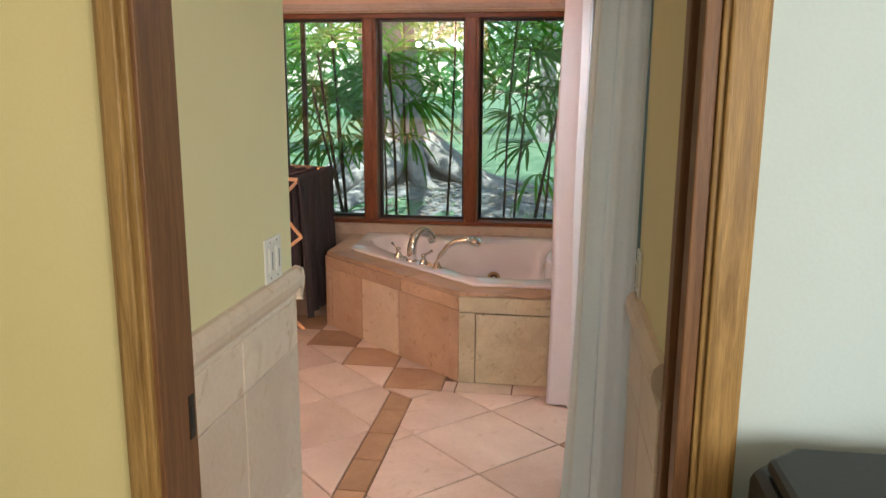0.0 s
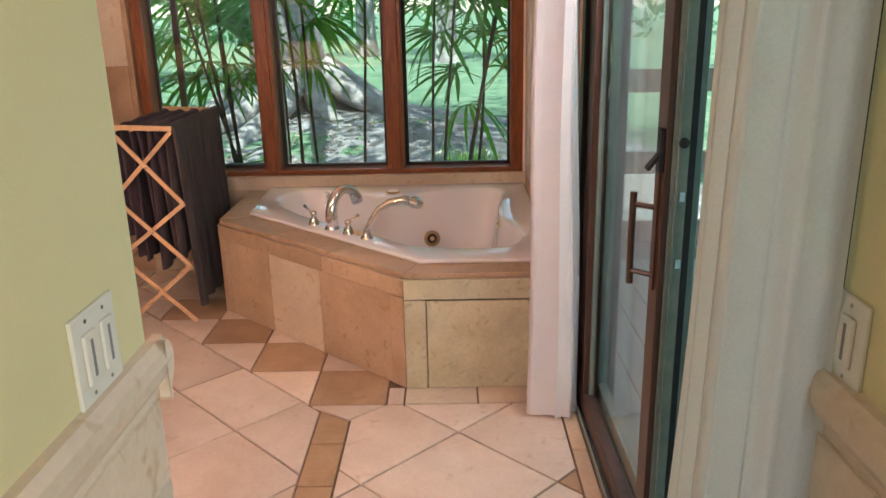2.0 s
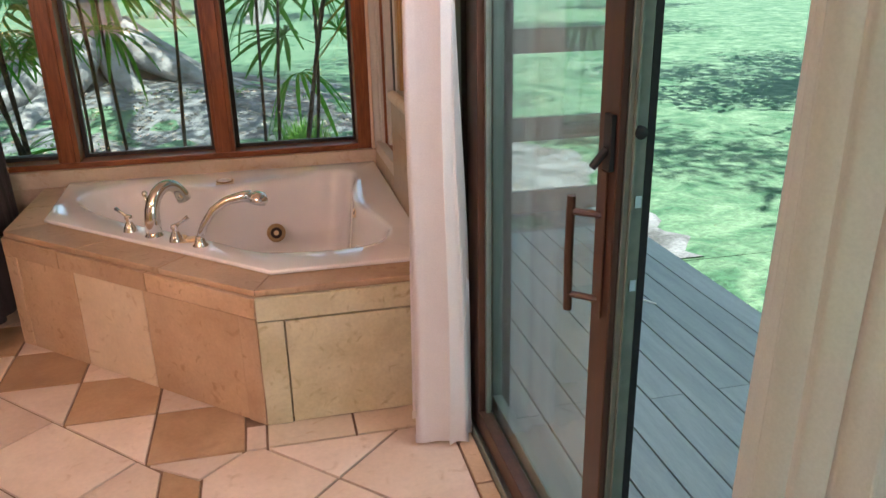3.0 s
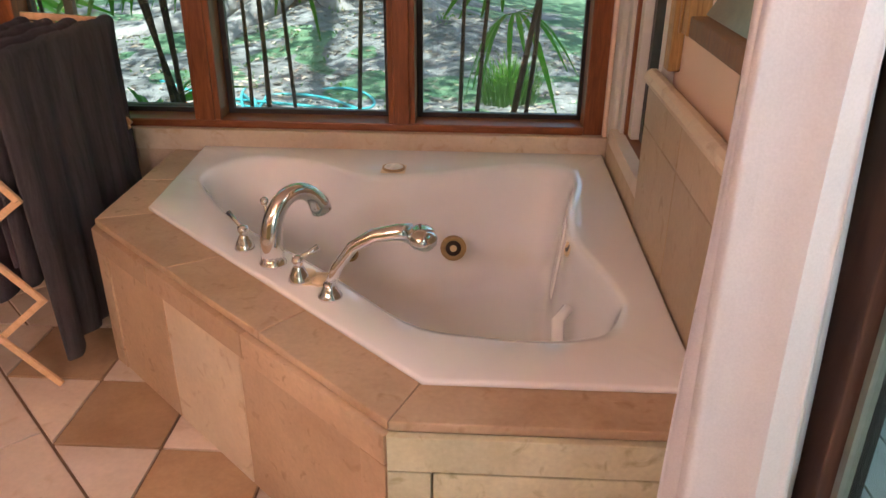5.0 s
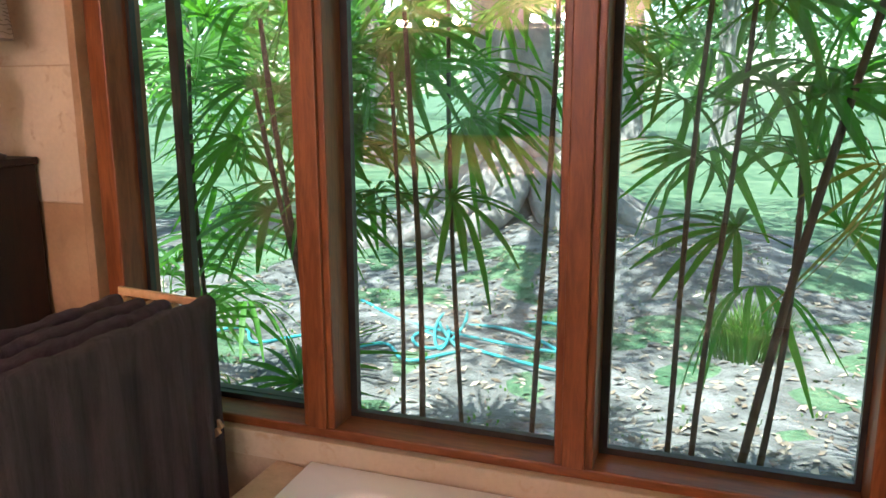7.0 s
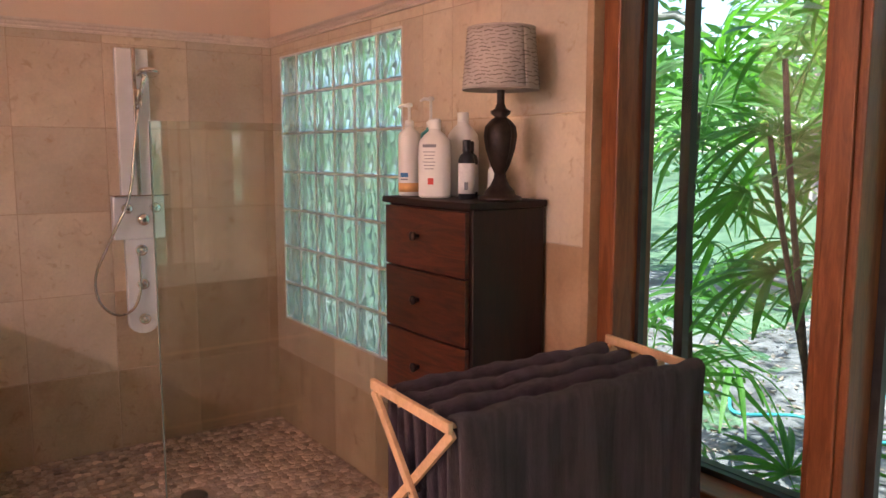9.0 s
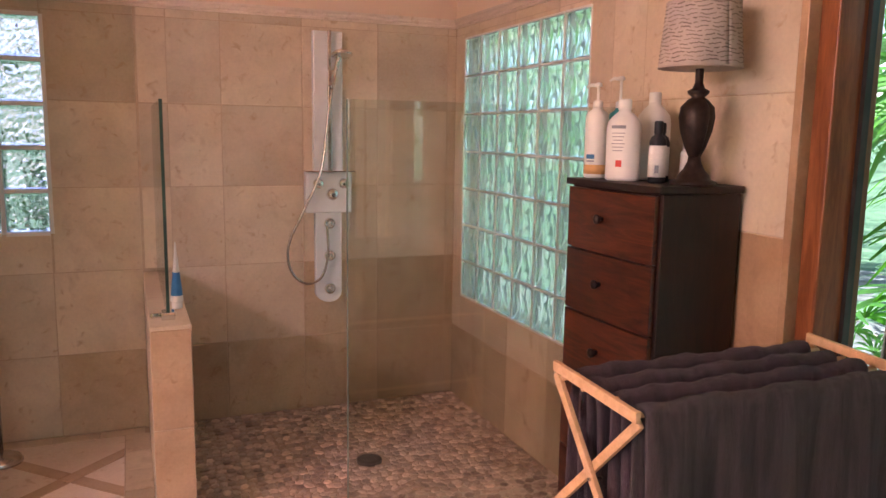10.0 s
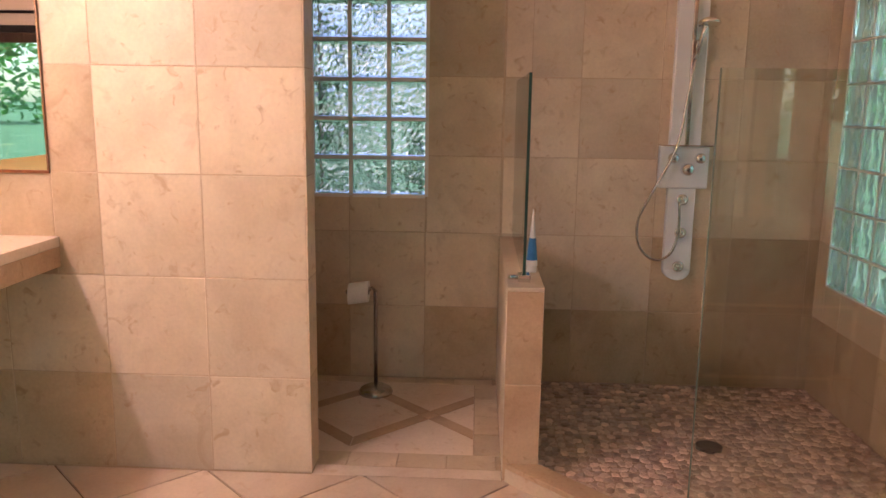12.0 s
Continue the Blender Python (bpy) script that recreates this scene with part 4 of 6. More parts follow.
def tub():
    top = thing("bathtub", (-0.7, 5.4, 0.2), "glossy white acrylic corner jetted bathtub sunk in a stone deck", "bathtub")
    loop = smooth_loop(BASIN, 5)
    n = len(loop)
    c = Vector((-0.62, 5.42))
    rings = []
    # the rim's outer edge at the same angles as the basin
    outer = []
    for p in loop:
        d = (p - c)
        best = None
        for i in range(len(RIM)):
            a, b = Vector(RIM[i]), Vector(RIM[(i + 1) % len(RIM)])
            e = b - a
            den = d.x * e.y - d.y * e.x
            if abs(den) < 1e-9:
                continue
            t = ((a.x - c.x) * e.y - (a.y - c.y) * e.x) / den
            s = ((a.x - c.x) * d.y - (a.y - c.y) * d.x) / den
            if t > 0 and -1e-6 <= s <= 1 + 1e-6 and (best is None or t < best):
                best = t
        outer.append(c + d * best)
    for corner in RIM:
        k = min(range(n), key=lambda i: (outer[i] - Vector(corner)).length)
        outer[k] = Vector(corner)
    for k, z in ((0.010, 0.4975), (0.0, 0.5025), (0.001, 0.511), (0.004, 0.5145), (0.010, 0.516)):
        rings.append([(p.x + (c - p).normalized().x * k, p.y + (c - p).normalized().y * k, z) for p in outer])
    rings.append([(p.x * 0.12 + q.x * 0.88, p.y * 0.12 + q.y * 0.88, 0.516) for p, q in zip(outer, loop)])
    rings.append([(q.x, q.y, 0.511) for q in loop])
    f = Vector((-0.55, 5.45))
    eased = [Vector(q) for q in loop]
    for k, z in ((0.988, 0.500), (0.975, 0.475), (0.955, 0.42), (0.92, 0.32), (0.885, 0.22), (0.85, 0.155), (0.79, 0.115), (0.68, 0.098), (0.4, 0.093), (0.1, 0.090), (0.002, 0.0895)):
        rings.append([((q.x - f.x) * k + f.x, (q.y - f.y) * k + f.y, z) for q in eased])
        for _ in range(5):
            eased = [(eased[i - 1] + eased[i] * 2 + eased[(i + 1) % n]) / 4 for i in range(n)]
    s = Shape()
    s.grid([r + r[:1] for r in rings])
    part("shell", s, ACRYLIC, top, smooth=True)

    def jet(name, p, nrm, r, mt, label=""):
        s = Shape()
        s.lathe([(r, 0), (r, 0.006), (r * 0.86, 0.010), (r * 0.62, 0.008), (r * 0.55, 0.004), (r * 0.3, 0.004), (r * 0.28, 0.010), (r * 0.05, 0.011)], (0, 0, 0), 20)
        q = Vector(nrm).to_track_quat("Z", "Y")
        s.v = [tuple(q @ Vector(v) + Vector(p)) for v in s.v]
        j = part(name, s, mt, top, label, smooth=True)
        if name == "jet":
            for a, b, h, m in ((0.60, 0.34, 0.0095, BRONZE), (0.26, 0.05, 0.0125, TANPLASTIC)):
                c = Shape().lathe([(r * a, 0.004), (r * a, h), (r * b, h + 0.0005)], (0, 0, 0), 18)
                c.v = [tuple(q @ Vector(v) + Vector(p)) for v in c.v]
                part("nozzle", c, m, j, smooth=False)

    jet("jet", (-0.905, 5.815, 0.26), (0.0, -1, 0.25), 0.028, BROWNPLASTIC, "brown-stained whirlpool jet")
    jet("jet", (-0.550, 5.838, 0.282), (0.05, -1, 0.22), 0.045, BROWNPLASTIC, "brown-stained whirlpool jet")
    jet("jet", (-0.196, 5.475, 0.470), (-1, 0, 0.35), 0.034, TANPLASTIC, "tan whirlpool jet")
    jet("air_control", (-0.767, 5.972, 0.5195), (0, 0, 1), 0.034, WHITEPLASTIC, "round air control knob")
    part("air_control_ring", Shape().tube([(-0.767 + 0.036 * math.cos(2 * math.pi * k / 28), 5.972 + 0.036 * math.sin(2 * math.pi * k / 28), 0.523) for k in range(29)], 0.0045, 6), BROWNPLASTIC, top, "tan ring round the air control", smooth=True)
    part("suction_plate", Shape().box((-0.93, 5.10, 0.514), (-0.83, 5.17, 0.519)), TANPLASTIC, top, bevel=0.006)
    part("grab_bar", Shape().tube([(-0.215, 5.30, 0.36), (-0.245, 5.26, 0.34), (-0.250, 5.17, 0.30), (-0.250, 5.08, 0.25), (-0.215, 5.03, 0.22)], [0.016, 0.018, 0.018, 0.018, 0.016], 10), ACRYLIC, top, "white moulded grab handle", smooth=True)
    part("control_plate", Shape().box((-0.809, 5.930, 0.5163), (-0.725, 6.012, 0.5195)), TANPLASTIC, top, "square tan control plate", bevel=0.003)
    for dx in (-0.03, 0.03):
        part("push_button", Shape().lathe([(0.024, 0), (0.024, 0.008), (0.018, 0.011), (0.004, 0.012)], (-0.88 + dx * 0.75, 5.135 - dx * 0.6, 0.517), 16), TANPLASTIC, top, smooth=True)
    return top


TUB = tub()
DECKT = thing("tub_surround", (-0.8, 5.2, 0), "golden limestone tub surround with slab panels", "tub surround", kind="structure")
# deck: a band of stone slabs round the rim
_ctr = Vector((-0.55, 5.45))
for a, b, ra, rb in ((DECKPOLY[0], DECKPOLY[1], RIM[0], RIM[1]), (DECKPOLY[1], DECKPOLY[2], RIM[1], RIM[2]), (DECKPOLY[2], DECKPOLY[3], RIM[2], RIM[3])):
    ln = (Vector(b) - Vector(a)).length
    n = max(1, round(ln / 0.42))
    for k in range(n):
        t0, t1 = k / n + (0.0015 if k else 0), (k + 1) / n - 0.0015
        quad = [Vector(a).lerp(Vector(b), t0), Vector(a).lerp(Vector(b), t1), Vector(ra).lerp(Vector(rb), t1), Vector(ra).lerp(Vector(rb), t0)]
        quad[2] = quad[2] + (_ctr - quad[2]).normalized() * 0.03
        quad[3] = quad[3] + (_ctr - quad[3]).normalized() * 0.03
        poly = [(q.x, q.y) for q in quad]
        if area(poly) < 0:
            poly = poly[::-1]
        part("deck_slab", Shape().prism(poly, 0.475, 0.497), SKIRT, DECKT, bevel=0.003)
part("core", Shape().prism([(-1.61, 5.53), (-0.626, 4.625), (-0.02, 4.625), (-0.02, 4.66), (-0.61, 4.66), (-1.57, 5.55), (-1.57, 6.19), (-1.61, 6.19)], 0.0, 0.474), GROUT, DECKT)


def skirt_panel(p, q, z0, z1, material, proud=0.0, t=0.02, gap=0.002):
    p, q = Vector(p), Vector(q)
    d = (q - p).normalized()
    nrm = Vector((d.y, -d.x))
    p, q = p + d * gap, q - d * gap
    a, b = p + nrm * proud, q + nrm * proud
    poly = [(a.x, a.y), (b.x, b.y), (b.x - nrm.x * t, b.y - nrm.y * t), (a.x - nrm.x * t, a.y - nrm.y * t)]
    if area(poly) < 0:
        poly = poly[::-1]
    part("panel", Shape().prism(poly, z0 + gap, z1 - gap), material, DECKT, bevel=0.002)


_A, _B, _C = Vector((-1.636, 5.507)), Vector((-0.636, 4.588)), Vector((-0.02, 4.588))
skirt_panel((-1.636, 6.19), _A, 0.0, 0.475, SKIRT)
for a, b, z0, z1, m, pr in ((0.0, 0.055, 0.0, 0.40, SKIRT, 0.004), (0.055, 0.315, 0.0, 0.40, SKIRT, 0.0), (0.315, 0.60, 0.0, 0.40, STONE, 0.0), (0.60, 0.94, 0.0, 0.40, SKIRT, 0.0), (0.94, 1.0, 0.0, 0.40, SKIRT, 0.004)):
    skirt_panel(_A.lerp(_B, a), _A.lerp(_B, b), z0, z1, m, pr - 0.002)
for a, b in ((0.0, 0.26), (0.26, 0.62), (0.62, 1.0)):
    skirt_panel(_A.lerp(_B, a), _A.lerp(_B, b), 0.40, 0.475, SKIRT, 0.004)
skirt_panel(_B, _B.lerp(_C, 0.145), 0.0, 0.39, GREYSTONE, 0.004)
skirt_panel(_B.lerp(_C, 0.145), _C, 0.0, 0.385, GREYSTONE, -0.002)
skirt_panel(_B, _C, 0.39, 0.475, GREYSTONE, 0.004)


def faucet():
    f = thing("tub_faucet", (-0.98, 5.20, 0.516), "chrome arched tub spout with a diverter knob", "faucet")
    along = Vector((0.69, 0.72, 0)).normalized()
    b = Vector((-1.004, 5.215, 0.516))
    path, rad = [], []
    for k in range(15):
        t = k / 14
        ang = math.pi * 0.86 * t
        path.append(b + along * (0.085 * (1 - math.cos(ang))) + Vector((0, 0, 0.040 + 0.140 * math.sin(ang) ** 0.85 if k else 0.0)))
        rad.append(0.031 - 0.008 * math.sin(math.pi * min(t * 0.8, 1)) + (0.003 if k >= 13 else 0))
    part("spout", Shape().tube(path, rad, 14), CHROME, f, smooth=True)
    part("base", Shape().lathe([(0.036, 0), (0.036, 0.006), (0.031, 0.012), (0.029, 0.03)], b, 20), CHROME, f, smooth=True)
    part("diverter_knob", Shape().tube([b + along * 0.012 + Vector((-0.02, 0.02, 0.11)), b + along * 0.012 + Vector((-0.026, 0.026, 0.16))], 0.005, 8).lathe([(0.003, -0.006), (0.011, 0), (0.011, 0.012), (0.004, 0.018)], b + along * 0.012 + Vector((-0.026, 0.026, 0.155)), 12), CHROME, f, smooth=True)


def tap(p, lever):
    t = thing("tap_handle", p, "chrome lever tap on the tub's rim", "tap", "tub taps")
    part("body", Shape().lathe([(0.028, 0), (0.028, 0.005), (0.022, 0.022), (0.013, 0.040), (0.012, 0.048), (0.016, 0.054), (0.014, 0.066), (0.004, 0.070)], p, 18), CHROME, t, smooth=True)
    a = Vector(p) + Vector((0, 0, 0.060))
    part("lever", Shape().tube([a, a + Vector(lever) * 0.5 + Vector((0, 0, 0.006)), a + Vector(lever) + Vector((0, 0, 0.014))], [0.007, 0.006, 0.009], 10), CHROME, t, smooth=True)


def hand_shower():
    h = thing("hand_shower", (-0.82, 5.04, 0.516), "chrome hand shower resting on its tub mount", "hand shower")
    b = Vector((-0.822, 5.045, 0.516))
    part("base", Shape().lathe([(0.030, 0), (0.030, 0.006), (0.022, 0.014), (0.017, 0.03), (0.014, 0.04)], b, 18), CHROME, h, smooth=True)
    along = Vector((0.83, 0.02, 0)).normalized()
    pts = [b + Vector((0, 0, 0.03)), b + along * 0.02 + Vector((0, 0, 0.08)), b + along * 0.06 + Vector((0, 0, 0.135)), b + along * 0.11 + Vector((0, 0, 0.165)), b + along * 0.165 + Vector((0, 0, 0.175)), b + along * 0.20 + Vector((0, 0, 0.172))]
    part("handle", Shape().tube(pts, [0.015, 0.014, 0.015, 0.017, 0.020, 0.025], 12), CHROME, h, smooth=True)
    s = Shape().lathe([(0.004, -0.022), (0.030, -0.020), (0.037, -0.006), (0.034, 0.008), (0.022, 0.020), (0.004, 0.024)], (0, 0, 0), 20)
    q = Vector((0.25, 0, 1)).normalized().to_track_quat("Z", "Y")
    c = b + along * 0.225 + Vector((0, 0, 0.165))
    s.v = [tuple(q @ Vector((v[0] * 1.25, v[1], v[2])) + c) for v in s.v]
    part("head", s, CHROME, h, smooth=True)


faucet()
tap(Vector((-1.103, 5.300, 0.516)), (-0.05, 0.045, 0.012))
tap(Vector((-0.915, 5.125, 0.516)), (0.05, 0.02, 0.012))
hand_shower()


# ---- drying rack and towels ----
RACKY = (5.345, 6.10)
RXL, RXR = -2.055, -1.765


def drying_rack():
    r = thing("drying_rack", (-1.9, 5.7, 0), "pale wooden folding drying rack with towels on it", "drying rack")
    for y in RACKY:
        o = 0.012 if y < 5.7 else -0.012
        part("top_rail", Shape().beam((RXL - 0.01, y, 1.0), (RXR + 0.01, y, 0.985), 0.012, 0.024), PINE, r, bevel=0.002)
        zl, zr = (0.985, 0.655, 0.355, 0.010), (0.970, 0.620, 0.305, 0.010)
        xl, xr = (RXL, RXL - 0.02, RXL - 0.03, RXL - 0.03), (RXR, RXR + 0.024, RXR + 0.026, RXR + 0.024)
        for k in range(3):
            part("slat", Shape().beam((xl[k], y, zl[k]), (xr[k + 1], y, zr[k + 1]), 0.012, 0.021, (1, 0, 0.9)), PINE, r, bevel=0.002)
            part("slat", Shape().beam((xr[k], y + o, zr[k]), (xl[k + 1], y + o, zl[k + 1]), 0.012, 0.021, (1, 0, -0.9)), PINE, r, bevel=0.002)
            cx, cz = (xl[k] + xr[k + 1]) / 2, (zl[k] + zr[k + 1]) / 2
            part("pivot_pin", Shape().lathe([(0.004, -0.010), (0.004, 0.022)], (cx, y, cz), 8, "y"), NICKEL, r)
    for x in (-2.03, -1.95, -1.865, -1.78):
        part("dowel", Shape().tube([(x, RACKY[0], 0.982), (x, RACKY[1], 0.974)], 0.008, 8), PINE, r, smooth=True)
    for x, zz in ((RXL - 0.02, 0.655), (RXL - 0.03, 0.33)):
        part("dowel", Shape().tube([(x, RACKY[0], zz), (x, RACKY[1], zz)], 0.006, 8), PINE, r, smooth=True)


def towel(x, y0, y1, front, back, seed, label, gap=0.017, wave=0.012, cloth=PLUM):
    """A terry towel over a bar at x: front reaches down on the +x side, back on the other."""
    rnd = random.Random(seed)
    ph = [rnd.uniform(0, 6.28) for _ in range(6)]
    prof = []
    nf, nb = 16, 12
    for i in range(nf + 1):
        z = front + (1.0 - front) * i / nf
        prof.append((gap, z, 1 - i / nf))
    for a in range(1, 6):
        t = math.pi * a / 6
        prof.append((gap * math.cos(t), 1.0 + gap * 0.85 * math.sin(t), 0.0))
    for i in range(nb + 1):
        z = 1.0 - (1.0 - back) * i / nb
        prof.append((-gap, z, i / nb))
    rows, rows2 = [], []
    m = 44
    for (dx, z, h) in prof:
        row = []
        for k in range(m + 1):
            u = k / m
            fold = wave * h ** 0.38 * (math.sin(u * 17 + ph[0]) + 0.7 * math.sin(u * 31 + ph[1]) + 0.4 * math.sin(u * 53 + ph[2] + h))
            flare = 0.03 * h * (1 if dx > 0 else -0.35)
            fold += 0.010 * h ** 0.3 * abs(math.sin(u * 21 + ph[2] + 0.6 * math.sin(u * 7))) ** 0.6 - 0.005 * h ** 0.3
            squeeze = 0.012 * h * math.sin(u * 9 + ph[3])
            sag = 0.006 * math.sin(u * 14 + ph[4]) * h
            y = y0 + (y1 - y0) * u + squeeze + 0.01 * h * (u - 0.5)
            row.append((x + dx + fold + flare, y, z + sag + (0.0035 * math.sin(u * 23 + ph[5]) + 0.002 * math.sin(u * 61 + ph[1])) * (h < 0.12)))
        rows.append(row)
    ob = alone("towel", Shape().grid(rows), cloth, label, "towel", "towels on the rack", smooth=True)
    so = ob.modifiers.new("thickness", "SOLIDIFY")
    so.thickness, so.offset = 0.014, 0.0
    ob.location.z = -0.02
    return ob


drying_rack()
towel(-1.775, 5.365, 6.12, 0.10, 0.35, 1, "dark grey terry bath towel hanging long over the rack", 0.020, 0.015, TOWEL)
towel(-1.865, 5.375, 6.05, 0.42, 0.30, 2, "plum-grey terry towel draped over a rack bar")
towel(-1.95, 5.370, 6.05, 0.40, 0.34, 4, "plum-grey terry towel draped over a rack bar")
towel(-2.03, 5.385, 6.05, 0.36, 0.46, 6, "plum-grey terry towel draped over a rack bar")


# ---- chest of drawers and what stands on it ----
DX0, DX1, DY0, DY1, DTOP = -2.92, -2.415, 5.885, 6.185, 1.37


def bow(u, amount=0.010):
    return -amount * (1 - (2 * u - 1) ** 2)


def chest():
    c = thing("chest_of_drawers", (-2.67, 6.03, 0), "tall narrow mahogany chest of drawers with a bowed front", "chest of drawers")
    n = 14

    def bowed(z0, z1, x0, x1, y, depth):
        pts = [(x0 + (x1 - x0) * k / n, y + bow((x0 + (x1 - x0) * k / n - DX0) / (DX1 - DX0))) for k in range(n + 1)]
        return Shape().prism(pts + [(x1, y + depth), (x0, y + depth)], z0, z1)

    part("body", Shape().box((DX0 + 0.008, DY0 + 0.012, 0.12), (DX1 - 0.008, DY1 - 0.002, DTOP - 0.022)), MAHOGANYD, c, "dark mahogany carcass", bevel=0.004)
    part("top", bowed(DTOP - 0.022, DTOP, DX0 - 0.004, DX1 + 0.006, DY0 - 0.012, DY1 - DY0 + 0.01), MAHOGANYD, c, bevel=0.004)
    zs = (0.15, 0.42, 0.68, 0.92, 1.135, 1.343)
    for z0, z1 in zip(zs, zs[1:]):
        d = part("drawer", bowed(z0 + 0.003, z1 - 0.003, DX0 + 0.012, DX1 - 0.022, DY0 - 0.006, 0.016), MAHOGANY, c, "reddish mahogany drawer front", bevel=0.002)
        zc = (z0 + z1) / 2 + 0.01
        part("knob", Shape().lathe([(0.007, 0.0), (0.007, -0.012), (0.015, -0.018), (0.016, -0.026), (0.008, -0.031), (0.002, -0.032)], ((DX0 + DX1) / 2 - 0.02, DY0 - 0.015, zc), 14, "y"), BRONZE, d, "small dark round knob", smooth=True)
    for x in (DX0 + 0.03, DX1 - 0.03):
        for y in (DY0 + 0.03, DY1 - 0.03):
            part("leg", Shape().add([(x + a * w, y + b * w, z) for z, w in ((0.0, 0.014), (0.12, 0.024)) for a, b in ((-1, -1), (1, -1), (1, 1), (-1, 1))],
                                    [(3, 2, 1, 0), (4, 5, 6, 7), (0, 1, 5, 4), (1, 2, 6, 5), (2, 3, 7, 6), (3, 0, 4, 7)]), MAHOGANYD, c, bevel=0.002)
    part("apron", Shape().box((DX0 + 0.05, DY0 + 0.010, 0.10), (DX1 - 0.05, DY0 + 0.026, 0.15)), MAHOGANYD, c, bevel=0.002)


def table_lamp(at):
    x, y, z = at
    l = thing("table_lamp", at, "dark urn-shaped table lamp with a script-printed linen shade", "table lamp")
    part("base", Shape().lathe([(0.068, 0), (0.068, 0.012), (0.050, 0.018), (0.046, 0.030), (0.030, 0.048), (0.020, 0.070), (0.018, 0.085)], at, 24), BRONZE, l, smooth=True)
    s = Shape()
    prof = [(0.018, 0.085), (0.028, 0.11), (0.044, 0.16), (0.050, 0.20), (0.046, 0.23), (0.030, 0.25), (0.018, 0.258), (0.030, 0.268), (0.032, 0.276), (0.018, 0.284), (0.012, 0.30), (0.012, 0.34)]
    seg = 40
    rows = []
    for r, h in prof:
        flute = 0.0022 if 0.1 < h < 0.245 else 0
        rows.append([(x + (r + flute * math.cos(k * math.pi)) * math.cos(2 * math.pi * k / seg), y + (r + flute * math.cos(k * math.pi)) * math.sin(2 * math.pi * k / seg), z + h) for k in range(seg + 1)])
    s.grid(rows)
    part("stem", s, BRONZE, l, "fluted dark urn stem", smooth=True)
    sh = Shape()
    rows, r0, r1, z0, z1 = [], 0.119, 0.103, 0.342, 0.525
    seg = 48
    for i in range(9):
        t = i / 8
        r = r0 + (r1 - r0) * t
        rows.append([(x + r * math.cos(2 * math.pi * k / seg), y + r * math.sin(2 * math.pi * k / seg), z + z0 + (z1 - z0) * t) for k in range(seg + 1)])
    sh.grid(rows)
    shade = part("shade", sh, SHADE, l, "linen shade with dark printed lines", smooth=True)
    so = shade.modifiers.new("thickness", "SOLIDIFY")
    so.thickness, so.offset = 0.003, -1
    # printed lines: short wavy dark strokes wrapped round the shade, not lettering
    rnd = random.Random(8)
    pr = Shape()
    for row in range(15):
        t = 0.07 + 0.88 * row / 14
        a = rnd.uniform(0, 0.4)
        while a < 6.28:
            ln = rnd.uniform(0.10, 0.42)
            w = rnd.uniform(0.0007, 0.0016)
            n = max(3, int(ln / 0.03))
            up, dn = [], []
            for k in range(n + 1):
                b = a + ln * k / n
                tt = t + 0.012 * math.sin(b * 11 + row) + rnd.uniform(-0.008, 0.008)
                r = r0 + (r1 - r0) * tt + 0.0012
                zz = z + z0 + (z1 - z0) * tt
                up.append((x + r * math.cos(b), y + r * math.sin(b), zz + w))
                dn.append((x + r * math.cos(b), y + r * math.sin(b), zz - w))
            pr.grid([dn, up])
            a += ln + rnd.uniform(0.03, 0.10)
    part("print", pr, INK, shade)
    for zz, rr in ((z0, r0), (z1, r1)):
        part("trim_ring", Shape().tube([(x + rr * math.cos(2 * math.pi * k / 32), y + rr * math.sin(2 * math.pi * k / 32), z + zz) for k in range(33)], 0.0025, 6), SHADE, shade)


def bottle(name, at, prof, material, label, cap=None, capmat=WHITEPLASTIC, pump=None, band=None, squash=1.0, marks=(), turn=0.0):
    """A lathed bottle, squashed front to back; pump: neck height; band: (z0, z1, material) label wrap; marks: (z0, z1, width, material)."""
    b = thing(name, at, label, "bottle", "bottles on the chest")
    ca, sa = math.cos(turn), math.sin(turn)

    def placed(s):
        s.v = [(at[0] + ca * v[0] - sa * v[1] * squash, at[1] + sa * v[0] + ca * v[1] * squash, at[2] + v[2]) for v in s.v]
        return s

    part("body", placed(Shape().lathe(prof, (0, 0, 0), 24)), material, b, smooth=True)
    top = prof[-1][1]
    if cap:
        part("cap", placed(Shape().lathe([(cap[0], 0), (cap[0], cap[1]), (cap[0] * 0.8, cap[1] + 0.004)], (0, 0, top - 0.004), 18)), capmat, b)
    if pump:
        s = Shape().lathe([(0.016, 0), (0.016, 0.02), (0.012, 0.024), (0.005, 0.026), (0.005, pump), (0.012, pump), (0.012, pump + 0.010), (0.006, pump + 0.014)], (0, 0, top - 0.004), 14)
        s.tube([(0, 0, top + pump), (-0.03, -0.01, top + pump + 0.003), (-0.046, -0.015, top + pump - 0.004)], [0.007, 0.006, 0.004], 8)
        part("pump", placed(s), WHITEPLASTIC, b, "white pump head", smooth=True)
    rmax = max(r for r, _ in prof)
    if band:
        part("label_wrap", placed(Shape().lathe([(rmax + 0.0006, band[0]), (rmax + 0.0006, band[1])], (0, 0, 0), 24)), band[2], b, smooth=True)
    for (z0, z1, w, mt, off) in marks:
        s = Shape()
        rows = []
        for zz in (z0, z1):
            rows.append([((rmax + 0.0014) * math.sin(a + off), -(rmax + 0.0014) * math.cos(a + off), zz) for a in [w / rmax * (k / 6 - 0.5) for k in range(7)]])
        s.grid(rows)
        part("print", placed(s), mt, b)
    return b


